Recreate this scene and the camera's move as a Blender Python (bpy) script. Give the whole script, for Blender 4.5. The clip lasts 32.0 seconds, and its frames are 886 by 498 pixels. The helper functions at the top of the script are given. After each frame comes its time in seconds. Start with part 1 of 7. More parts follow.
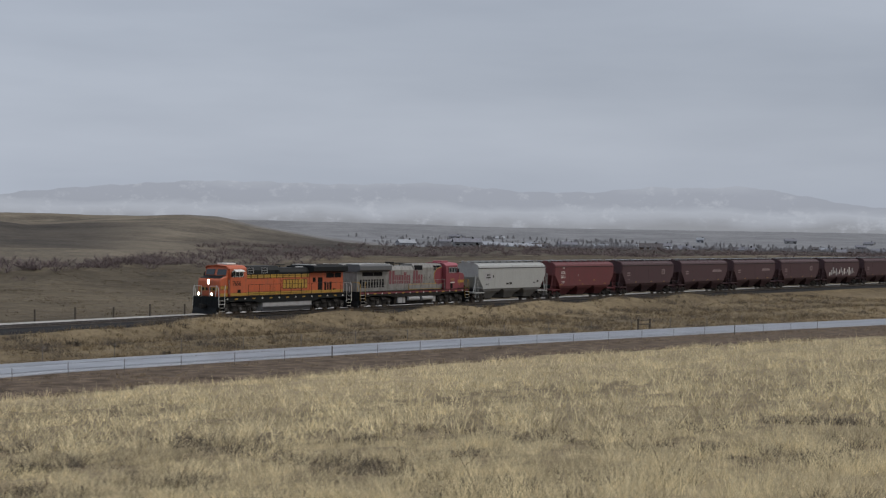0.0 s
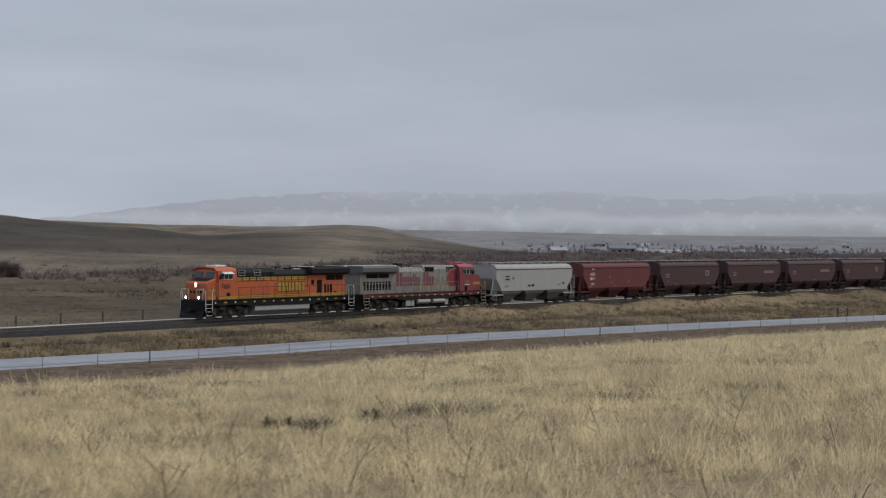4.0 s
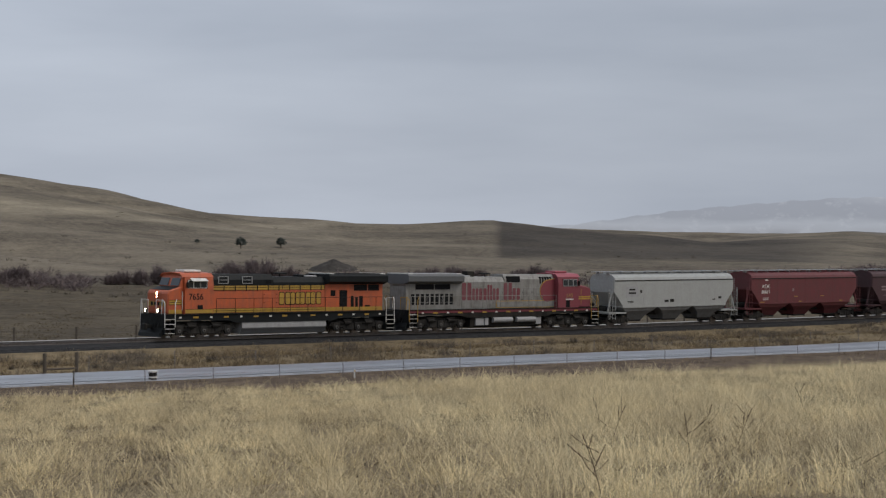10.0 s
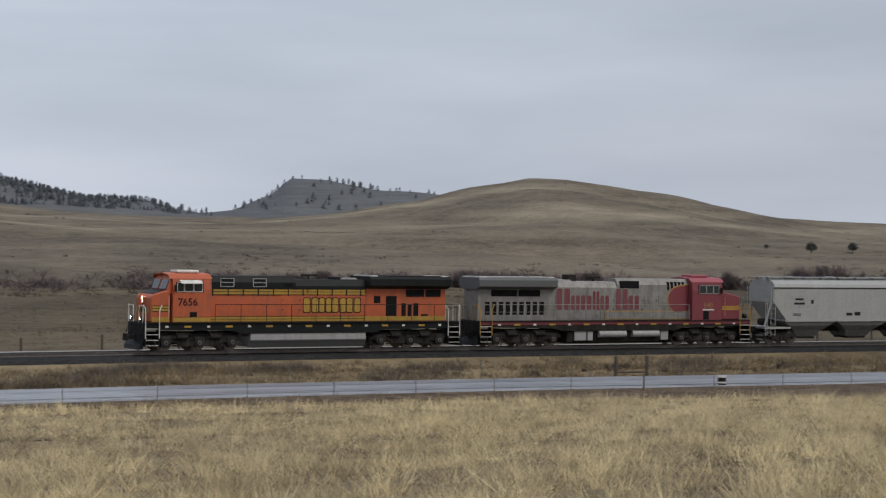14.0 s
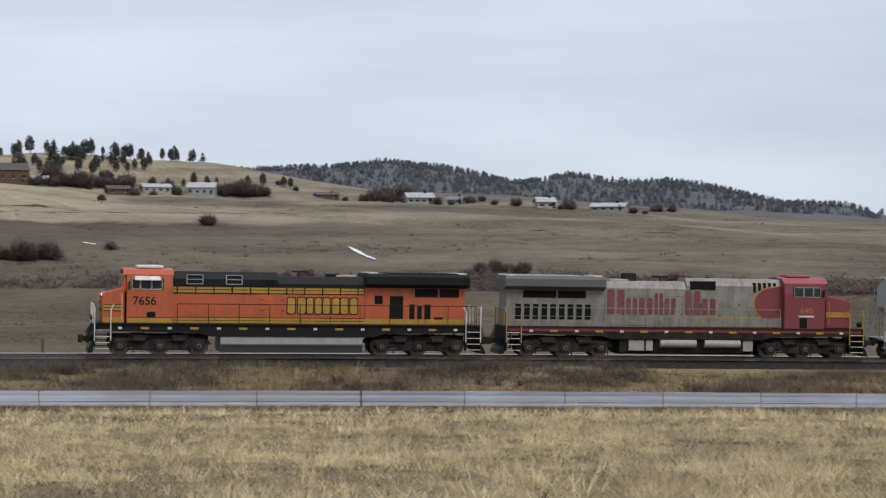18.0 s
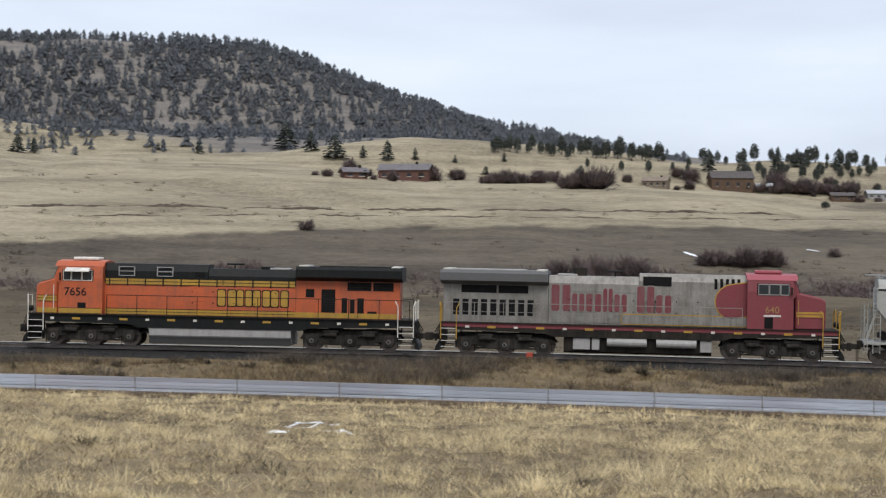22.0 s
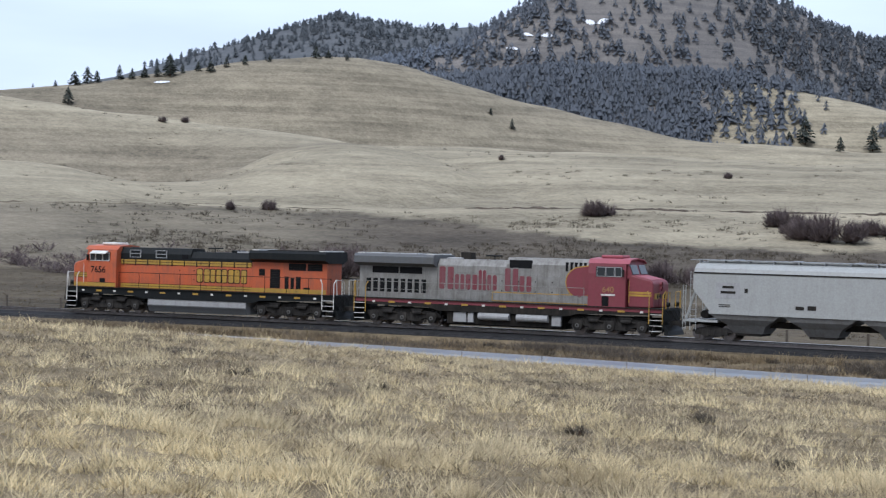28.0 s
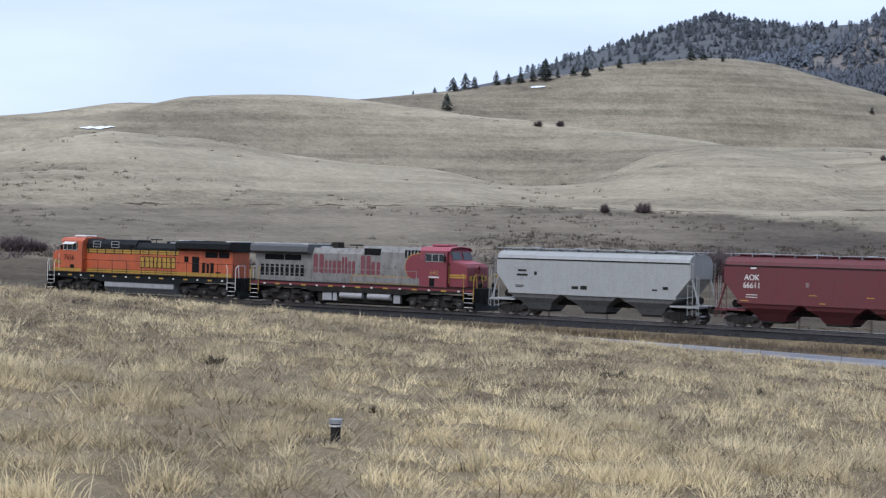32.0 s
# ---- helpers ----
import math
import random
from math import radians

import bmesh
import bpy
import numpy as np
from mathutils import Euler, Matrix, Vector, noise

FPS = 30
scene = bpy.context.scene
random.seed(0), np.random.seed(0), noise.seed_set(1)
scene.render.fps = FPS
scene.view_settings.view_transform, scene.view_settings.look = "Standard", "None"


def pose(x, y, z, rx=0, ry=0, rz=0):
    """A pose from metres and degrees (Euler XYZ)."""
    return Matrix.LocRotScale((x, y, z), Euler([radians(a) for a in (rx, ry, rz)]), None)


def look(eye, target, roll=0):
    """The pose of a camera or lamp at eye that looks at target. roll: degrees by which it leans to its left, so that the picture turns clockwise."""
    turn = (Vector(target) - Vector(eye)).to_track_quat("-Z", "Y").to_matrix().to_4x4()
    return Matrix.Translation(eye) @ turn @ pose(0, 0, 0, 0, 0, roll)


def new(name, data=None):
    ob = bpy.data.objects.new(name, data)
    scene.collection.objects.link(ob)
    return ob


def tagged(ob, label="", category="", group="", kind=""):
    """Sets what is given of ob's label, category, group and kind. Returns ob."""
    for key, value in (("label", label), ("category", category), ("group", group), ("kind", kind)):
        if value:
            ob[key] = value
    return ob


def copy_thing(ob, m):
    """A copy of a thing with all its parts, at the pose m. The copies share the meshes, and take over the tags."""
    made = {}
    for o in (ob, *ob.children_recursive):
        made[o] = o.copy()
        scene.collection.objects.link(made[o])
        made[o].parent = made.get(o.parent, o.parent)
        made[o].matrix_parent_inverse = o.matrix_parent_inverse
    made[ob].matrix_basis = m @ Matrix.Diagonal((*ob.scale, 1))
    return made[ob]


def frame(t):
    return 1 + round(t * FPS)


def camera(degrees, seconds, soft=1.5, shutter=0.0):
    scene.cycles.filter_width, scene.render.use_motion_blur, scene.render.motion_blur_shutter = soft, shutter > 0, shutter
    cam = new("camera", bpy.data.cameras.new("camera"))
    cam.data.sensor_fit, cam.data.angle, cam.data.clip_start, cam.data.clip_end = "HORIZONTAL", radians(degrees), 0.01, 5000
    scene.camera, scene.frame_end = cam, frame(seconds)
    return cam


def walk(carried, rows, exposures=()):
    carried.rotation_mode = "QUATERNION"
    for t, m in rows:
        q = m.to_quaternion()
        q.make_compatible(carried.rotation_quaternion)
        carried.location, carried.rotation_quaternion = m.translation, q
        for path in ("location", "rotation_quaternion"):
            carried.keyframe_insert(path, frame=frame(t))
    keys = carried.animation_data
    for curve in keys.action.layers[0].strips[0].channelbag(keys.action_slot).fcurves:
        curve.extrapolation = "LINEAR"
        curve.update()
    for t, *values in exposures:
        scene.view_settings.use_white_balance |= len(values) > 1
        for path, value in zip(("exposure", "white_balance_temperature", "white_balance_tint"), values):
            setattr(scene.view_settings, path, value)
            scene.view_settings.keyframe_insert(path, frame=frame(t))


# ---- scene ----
# One lens for the whole clip: the camera stands on a knoll beside a valley road and turns with the train.
# During the first seconds it draws back a little, then stays where it is.
EYE = 10.0
cam = camera(28.3, 32.0, soft=1.25, shutter=0.3)

# seconds, yaw, pitch, roll, metres east, north and up from the stand on the knoll
PATH = [
    (0.0, -78.19, -0.90, 0.92, 37.6, -3.7, 0.84), (0.5, -77.81, -0.87, 0.84, 34.6, -3.0, 0.76), (1.0, -77.37, -0.84, 0.76, 31.5, -2.4, 0.65),
    (1.5, -76.90, -0.81, 0.70, 28.1, -1.8, 0.56), (2.0, -76.30, -0.77, 0.63, 24.6, -1.3, 0.48), (2.5, -75.65, -0.74, 0.54, 20.8, -0.9, 0.39),
    (3.0, -75.04, -0.71, 0.48, 17.1, -0.5, 0.31), (3.5, -74.39, -0.68, 0.43, 13.2, -0.2, 0.23), (4.0, -73.77, -0.65, 0.39, 9.4, 0.0, 0.16),
    (4.5, -73.10, -0.62, 0.35, 5.6, 0.1, 0.08), (5.0, -72.42, -0.59, 0.28, 2.0, 0.1, 0.03), (5.5, -71.40, -0.57, 0.26, 0.2), (6.0, -70.03, -0.56, 0.27, 0), (6.5, -68.71, -0.54, 0.27, 0),
    (7.0, -67.24, -0.53, 0.26, 0), (7.5, -66.10, -0.53, 0.27, 0), (8.0, -64.11, -0.53, 0.24, 0),
    (8.5, -62.71, -0.52, 0.21, 0), (9.0, -60.95, -0.51, 0.22, 0), (9.5, -59.37, -0.51, 0.21, 0),
    (10.0, -57.57, -0.49, 0.18, 0), (10.5, -55.68, -0.47, 0.19, 0), (11.0, -53.57, -0.46, 0.19, 0),
    (11.5, -51.34, -0.44, 0.16, 0), (12.0, -49.04, -0.43, 0.13, 0), (12.5, -46.82, -0.42, 0.14, 0),
    (13.0, -44.51, -0.40, 0.12, 0), (13.5, -42.06, -0.39, 0.12, 0), (14.0, -39.17, -0.36, 0.09, 0),
    (14.5, -36.60, -0.35, 0.06, 0), (15.5, -31.40, -0.31, 0.0, 0), (16.5, -25.92, -0.28, -0.06, 0),
    (17.0, -22.86, -0.25, -0.04, 0), (17.5, -19.46, -0.23, -0.02, 0), (18.0, -16.69, -0.21, 0.06, 0),
    (18.5, -13.64, -0.18, 0.09, 0), (19.0, -10.68, -0.15, 0.13, 0), (19.5, -7.54, -0.13, 0.15, 0),
    (20.0, -4.21, -0.09, 0.18, 0), (20.5, -1.26, -0.08, 0.20, 0), (21.0, 1.36, -0.07, 0.22, 0),
    (21.5, 3.95, -0.05, 0.25, 0), (22.0, 6.58, -0.04, 0.26, 0), (22.5, 9.89, -0.03, 0.30, 0),
    (23.0, 13.59, -0.01, 0.34, 0), (23.5, 17.03, 0.0, 0.39, 0), (24.0, 20.22, 0.01, 0.40, 0),
    (24.5, 23.28, 0.02, 0.42, 0), (25.0, 25.96, 0.02, 0.45, 0), (25.5, 28.41, 0.03, 0.50, 0),
    (26.0, 30.57, 0.02, 0.54, 0), (26.5, 32.54, 0.02, 0.55, 0), (27.5, 36.0, 0.02, 0.60, 0),
    (28.5, 38.94, 0.02, 0.65, 0), (29.0, 40.41, 0.01, 0.69, 0), (29.5, 42.06, 0.01, 0.71, 0),
    (30.0, 43.67, 0.01, 0.71, 0), (30.5, 45.29, 0.0, 0.72, 0), (31.0, 46.83, 0.0, 0.70, 0),
    (31.5, 48.54, -0.01, 0.71, 0), (32.0, 49.67, -0.02, 0.68, 0),
]


def eye_pose(yaw, pitch, roll, x, y=0.0, up=0.0):
    return pose(x, y, EYE + up, 90 + pitch, 0, yaw) @ pose(0, 0, 0, 0, 0, roll)


walk(cam, [(t, eye_pose(*row)) for t, *row in PATH],
     exposures=[(0, 0.32, 6620, 11), (6, 0.29, 6640, 11), (10, 0.22, 6660, 11), (13, 0.24, 6680, 11), (17, 0.46, 6670, 11), (20, 0.66, 6660, 11), (23, 0.76, 6540, 10), (26, 0.86, 6050, 11), (29, 0.84, 5800, 11.5), (32, 0.78, 5740, 13)])

# ---- sky and sun: a bright overcast day ----
world = bpy.data.worlds.new("overcast_sky")
scene.world = world
world.use_nodes = True
wn, wl = world.node_tree.nodes, world.node_tree.links
wn.clear()
w_out = wn.new("ShaderNodeOutputWorld")
w_bg = wn.new("ShaderNodeBackground")
w_sky = wn.new("ShaderNodeTexSky")
w_sky.sky_type, w_sky.sun_disc = "NISHITA", False
w_sky.sun_elevation, w_sky.sun_rotation = radians(52), radians(168)
w_sky.air_density, w_sky.dust_density = 1.0, 3.0
w_co = wn.new("ShaderNodeTexCoord")
w_map = wn.new("ShaderNodeMapping")
w_map.inputs["Scale"].default_value = (1.6, 1.6, 9.0)
w_noise = wn.new("ShaderNodeTexNoise")
w_noise.inputs["Scale"].default_value, w_noise.inputs["Detail"].default_value = 1.7, 5.0
w_noise.inputs["Roughness"].default_value = 0.5
w_ramp = wn.new("ShaderNodeValToRGB")
w_ramp.color_ramp.elements[0].position, w_ramp.color_ramp.elements[0].color = 0.25, (4.0, 4.55, 5.5, 1)
w_ramp.color_ramp.elements[1].position, w_ramp.color_ramp.elements[1].color = 0.8, (5.9, 6.55, 7.6, 1)
w_mix = wn.new("ShaderNodeMix")
w_mix.data_type = "RGBA"
w_mix.inputs["Factor"].default_value = 0.9
wl.new(w_co.outputs["Generated"], w_map.inputs["Vector"])
wl.new(w_map.outputs["Vector"], w_noise.inputs["Vector"])
wl.new(w_noise.outputs["Fac"], w_ramp.inputs["Fac"])
wl.new(w_sky.outputs["Color"], w_mix.inputs["A"])
wl.new(w_ramp.outputs["Color"], w_mix.inputs["B"])
# the cloud is thinner and brighter towards the hidden sun, smoothly round the sky
w_dot = wn.new("ShaderNodeVectorMath")
w_dot.operation = "DOT_PRODUCT"
w_dot.inputs[1].default_value = (-0.42, 0.87, 0.25)
wl.new(w_co.outputs["Generated"], w_dot.inputs[0])
w_rng = wn.new("ShaderNodeMapRange")
w_rng.interpolation_type = "SMOOTHSTEP"
for key, v in (("From Min", -0.4), ("From Max", 0.9), ("To Min", 0.79), ("To Max", 1.14)):
    w_rng.inputs[key].default_value = v
wl.new(w_dot.outputs["Value"], w_rng.inputs["Value"])
w_sc = wn.new("ShaderNodeVectorMath")
w_sc.operation = "SCALE"
wl.new(w_mix.outputs["Result"], w_sc.inputs[0])
wl.new(w_rng.outputs["Result"], w_sc.inputs["Scale"])
wl.new(w_sc.outputs["Vector"], w_bg.inputs["Color"])
w_bg.inputs["Strength"].default_value = 0.085
wl.new(w_bg.outputs["Background"], w_out.inputs["Surface"])

sun = new("sun", bpy.data.lights.new("sun", "SUN"))
sun.data.energy, sun.data.angle, sun.data.color = 1.3, radians(35), (1.0, 0.96, 0.9)
sun.matrix_world = look((13, -61, 80), (0, 0, 0))


# ---- materials ----
def shader(name, rough=0.8, metal=0.0):
    mat = bpy.data.materials.new(name)
    mat.use_nodes = True
    nodes, links = mat.node_tree.nodes, mat.node_tree.links
    bsdf = nodes["Principled BSDF"]
    bsdf.inputs["Roughness"].default_value, bsdf.inputs["Metallic"].default_value = rough, metal
    bsdf.inputs["Specular IOR Level"].default_value = 0.5 if rough < 0.75 else 0.08
    return mat, nodes, links, bsdf


def noise_node(nodes, links, scale, detail=4.0, rough=0.6, coords="Object", stretch=None):
    co = nodes.new("ShaderNodeTexCoord")
    tex = nodes.new("ShaderNodeTexNoise")
    tex.inputs["Scale"].default_value, tex.inputs["Detail"].default_value = scale, detail
    tex.inputs["Roughness"].default_value = rough
    if stretch:
        mp = nodes.new("ShaderNodeMapping")
        mp.inputs["Scale"].default_value = stretch
        links.new(co.outputs[coords], mp.inputs["Vector"])
        links.new(mp.outputs["Vector"], tex.inputs["Vector"])
    else:
        links.new(co.outputs[coords], tex.inputs["Vector"])
    return tex.outputs["Fac"]


def ramp(nodes, links, fac, stops):
    r = nodes.new("ShaderNodeValToRGB")
    els = r.color_ramp.elements
    while len(els) < len(stops):
        els.new(0.5)
    for el, (pos, col) in zip(els, stops):
        el.position, el.color = pos, (*col, 1)
    links.new(fac, r.inputs["Fac"])
    return r.outputs["Color"]


def mix(nodes, links, fac, a, b, mode="MIX"):
    m = nodes.new("ShaderNodeMix")
    m.data_type, m.blend_type = "RGBA", mode
    for key, v in (("Factor", fac), ("A", a), ("B", b)):
        if isinstance(v, (int, float)):
            m.inputs[key].default_value = v
        elif isinstance(v, tuple):
            m.inputs[key].default_value = (*v, 1)
        else:
            links.new(v, m.inputs[key])
    return m.outputs["Result"]


def bump(nodes, links, bsdf, height, strength=0.3, distance=0.02):
    b = nodes.new("ShaderNodeBump")
    b.inputs["Strength"].default_value, b.inputs["Distance"].default_value = strength, distance
    links.new(height, b.inputs["Height"])
    links.new(b.outputs["Normal"], bsdf.inputs["Normal"])


def paint(name, col, rough=0.55, dirt=(0.09, 0.075, 0.06), amount=0.35, metal=0.0, scale=1.3):
    """Weathered paint: base colour, grime in streaks and blotches, fine grain."""
    mat, n, l, b = shader(name, rough, metal)
    blot = noise_node(n, l, scale, 6, 0.65)
    streak = noise_node(n, l, 2.2, 5, 0.7, stretch=(2.5, 2.5, 0.25))
    fac = n.new("ShaderNodeMath")
    fac.operation = "MULTIPLY"
    l.new(blot, fac.inputs[0])
    l.new(streak, fac.inputs[1])
    dark = ramp(n, l, fac.outputs[0], [(0.16, (0, 0, 0)), (0.42, (amount, amount, amount))])
    fine = ramp(n, l, noise_node(n, l, 9, 4), [(0.3, tuple(c * 0.88 for c in col)), (0.7, tuple(min(1, c * 1.08) for c in col))])
    l.new(mix(n, l, dark, fine, dirt), b.inputs["Base Color"])
    bump(n, l, b, noise_node(n, l, 14, 3), 0.15, 0.01)
    return mat


def plain(name, col, rough=0.7, metal=0.0, vary=0.25, scale=4.0):
    mat, n, l, b = shader(name, rough, metal)
    lo, hi = tuple(c * (1 - vary) for c in col), tuple(min(1, c * (1 + vary)) for c in col)
    l.new(ramp(n, l, noise_node(n, l, scale, 6), [(0.3, lo), (0.7, hi)]), b.inputs["Base Color"])
    bump(n, l, b, noise_node(n, l, scale * 6, 3), 0.2, 0.01)
    return mat


def land_material():
    """Open land in one material: straw slope, grazed meadow, bench, hillside, forest floor, far ridges, told apart by
    where they lie. Far ridges and the town's floor have distance haze put into their colour.
    """
    mat, n, l, b = shader("valley_land", 0.95)
    def mask(key):
        at = n.new("ShaderNodeAttribute")
        at.attribute_name = key
        return at.outputs["Fac"]
    big = noise_node(n, l, 0.011, 8, 0.66)
    med = noise_node(n, l, 0.085, 8, 0.7)
    fine = noise_node(n, l, 1.1, 7, 0.75)
    small = noise_node(n, l, 0.4, 6, 0.75)
    terrace = noise_node(n, l, 1.0, 6, 0.62, stretch=(0.014, 0.014, 0.34))
    dark, light = (0.155, 0.134, 0.096), (0.435, 0.38, 0.272)
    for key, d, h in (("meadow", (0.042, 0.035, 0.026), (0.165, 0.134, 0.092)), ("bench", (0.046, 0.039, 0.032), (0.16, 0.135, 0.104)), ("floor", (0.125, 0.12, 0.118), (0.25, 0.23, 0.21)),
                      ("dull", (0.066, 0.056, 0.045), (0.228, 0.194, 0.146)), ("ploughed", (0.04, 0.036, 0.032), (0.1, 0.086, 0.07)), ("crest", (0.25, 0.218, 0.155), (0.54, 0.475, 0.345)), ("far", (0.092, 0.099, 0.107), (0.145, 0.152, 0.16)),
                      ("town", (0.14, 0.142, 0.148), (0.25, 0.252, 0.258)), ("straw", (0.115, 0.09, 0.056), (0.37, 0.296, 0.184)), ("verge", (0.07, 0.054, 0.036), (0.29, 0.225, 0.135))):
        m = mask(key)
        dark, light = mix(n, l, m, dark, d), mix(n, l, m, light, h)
    def sharp(v, lo, hi):
        r = n.new("ShaderNodeMapRange")
        r.inputs["From Min"].default_value, r.inputs["From Max"].default_value = lo, hi
        l.new(v, r.inputs["Value"])
        return r.outputs["Result"]
    def blend(p, q, w):
        m = n.new("ShaderNodeMath")
        m.operation = "MULTIPLY_ADD"
        m.inputs[1].default_value = w
        l.new(p, m.inputs[0])
        if isinstance(q, float):
            m.inputs[2].default_value = q
        else:
            l.new(q, m.inputs[2])
        return m.outputs[0]
    tone = blend(sharp(terrace, 0.4, 0.6), blend(sharp(small, 0.4, 0.6), blend(sharp(big, 0.36, 0.64), blend(sharp(med, 0.38, 0.62), blend(sharp(fine, 0.4, 0.6), -0.16, 0.3), 0.24), 0.18), 0.22), 0.4)
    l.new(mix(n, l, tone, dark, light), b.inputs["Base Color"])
    bump(n, l, b, med, 0.6, 1.6)
    return mat


M_GROUND = land_material()
M_BALLAST = plain("wet_dark_ballast", (0.03, 0.0295, 0.03), 0.9, scale=3, vary=0.5)
M_ROAD = plain("wet_asphalt", (0.235, 0.245, 0.268), 0.42, scale=0.6, vary=0.25)
M_RAIL = plain("rail_steel", (0.22, 0.2, 0.19), 0.35, 0.9)
M_WHITE = plain("white_road_paint", (0.55, 0.55, 0.55), 0.5)
M_ORANGE = paint("faded_orange_paint", (0.52, 0.108, 0.036), 0.5, amount=0.5)
M_YELLOW = paint("dull_yellow_paint", (0.46, 0.27, 0.035), 0.5, amount=0.45)
M_BLACK = paint("sooty_black_paint", (0.009, 0.011, 0.012), 0.55, (0.035, 0.032, 0.027), 0.3)
M_FRAME = paint("grimy_underframe", (0.018, 0.017, 0.016), 0.75, (0.085, 0.072, 0.058), 0.4)
M_TRUCK = paint("dusty_cast_steel", (0.02, 0.019, 0.018), 0.78, (0.1, 0.09, 0.08), 0.5)
M_BLACK.node_tree.nodes["Principled BSDF"].inputs["Specular IOR Level"].default_value = 0.18
M_SILVER = paint("weathered_silver_paint", (0.265, 0.258, 0.24), 0.5, (0.085, 0.073, 0.06), 0.8)
M_TANK = paint("grey_fuel_tank_paint", (0.36, 0.36, 0.36), 0.5, (0.1, 0.09, 0.08), 0.4)
M_RED = paint("faded_red_paint", (0.2, 0.036, 0.05), 0.55, (0.16, 0.06, 0.05), 0.4)
M_PINK = paint("sun_bleached_red_paint", (0.35, 0.08, 0.105), 0.6, amount=0.25)
M_EMBLEM = paint("faded_crimson_paint", (0.165, 0.028, 0.04), 0.6, (0.2, 0.17, 0.16), 0.4)
M_SLATE = paint("slate_grey_paint", (0.1, 0.105, 0.11), 0.55, amount=0.4)
M_GLASS = plain("dark_cab_glass", (0.03, 0.036, 0.042), 0.08, vary=0.05)
M_DARK = plain("dark_void_grille", (0.012, 0.012, 0.013), 0.8)
M_OFFWHITE = plain("dirty_white_paint", (0.62, 0.6, 0.56), 0.6)
M_HOPGREY = paint("light_grey_hopper_paint", (0.365, 0.372, 0.358), 0.5, (0.16, 0.14, 0.12), 0.22)
M_HOPRED = paint("oxide_red_hopper_paint", (0.138, 0.029, 0.033), 0.6, (0.07, 0.04, 0.035), 0.5)
M_MAROON = paint("dark_maroon_hopper_paint", (0.064, 0.027, 0.032), 0.65, (0.05, 0.035, 0.032), 0.55)
M_GALV = plain("galvanised_walkway", (0.36, 0.37, 0.38), 0.45, 0.6)
M_RUBBER = plain("rubber", (0.02, 0.02, 0.02), 0.8)


def lit(name, col, strength):
    mat, n, l, b = shader(name, 0.4)
    b.inputs["Emission Color"].default_value, b.inputs["Emission Strength"].default_value = (*col, 1), strength
    b.inputs["Base Color"].default_value = (*col, 1)
    return mat


M_LAMP = lit("burning_headlight", (1.0, 0.86, 0.62), 22.0)


# ---- mesh helpers ----
def mesh_of(bm, name, material, smooth=False):
    me = bpy.data.meshes.new(name)
    bm.normal_update()
    bm.to_mesh(me)
    bm.free()
    me.materials.append(material)
    if smooth:
        for poly in me.polygons:
            poly.use_smooth = True
    return me


def part(name, bm, material, parent, label="", at=None, smooth=False):
    ob = new(name, mesh_of(bm, name, material, smooth))
    ob.parent = parent
    if at is not None:
        ob.matrix_basis = at
    if label:
        ob["label"] = label
    return ob


def raw(name, verts, faces, material, smooth=False):
    """A mesh from numpy arrays; faces all of one size."""
    me = bpy.data.meshes.new(name)
    verts, faces = np.asarray(verts, np.float32), np.asarray(faces, np.int32)
    k = faces.shape[1]
    me.vertices.add(len(verts))
    me.vertices.foreach_set("co", verts.ravel())
    me.loops.add(faces.size)
    me.loops.foreach_set("vertex_index", faces.ravel())
    me.polygons.add(len(faces))
    me.polygons.foreach_set("loop_start", np.arange(0, faces.size, k, dtype=np.int32))
    me.polygons.foreach_set("loop_total", np.full(len(faces), k, np.int32))
    me.update(calc_edges=True)
    me.materials.append(material)
    me.polygons.foreach_set("use_smooth", np.full(len(faces), smooth, bool))
    return me


def box(bm, x0, x1, y0, y1, z0, z1, bevel=0.0):
    vs = [bm.verts.new(v) for v in ((x0, y0, z0), (x1, y0, z0), (x1, y1, z0), (x0, y1, z0), (x0, y0, z1), (x1, y0, z1), (x1, y1, z1), (x0, y1, z1))]
    fs = [bm.faces.new([vs[i] for i in f]) for f in ((3, 2, 1, 0), (4, 5, 6, 7), (0, 1, 5, 4), (1, 2, 6, 5), (2, 3, 7, 6), (3, 0, 4, 7))]
    if bevel:
        es = list({e for f in fs for e in f.edges})
        bmesh.ops.bevel(bm, geom=es, offset=bevel, segments=1, affect="EDGES", clamp_overlap=True)
    return bm


def prism(bm, profile, y0, y1, bevel=0.0):
    """A profile of (x, z) pushed through from y0 to y1."""
    a = [bm.verts.new((x, y0, z)) for x, z in profile]
    b = [bm.verts.new((x, y1, z)) for x, z in profile]
    n = len(a)
    fs = [bm.faces.new(a), bm.faces.new(b[::-1])] + [bm.faces.new((a[i], b[i], b[(i + 1) % n], a[(i + 1) % n])) for i in range(n)]
    bmesh.ops.recalc_face_normals(bm, faces=fs)
    if bevel:
        bmesh.ops.bevel(bm, geom=list({e for f in fs for e in f.edges}), offset=bevel, segments=1, affect="EDGES", clamp_overlap=True)
    return bm


def loft(bm, profile, x0, x1):
    """A profile of (y, z) pushed along x."""
    a = [bm.verts.new((x0, y, z)) for y, z in profile]
    b = [bm.verts.new((x1, y, z)) for y, z in profile]
    n = len(a)
    fs = [bm.faces.new(a), bm.faces.new(b[::-1])] + [bm.faces.new((a[i], b[i], b[(i + 1) % n], a[(i + 1) % n])) for i in range(n)]
    bmesh.ops.recalc_face_normals(bm, faces=fs)
    return bm


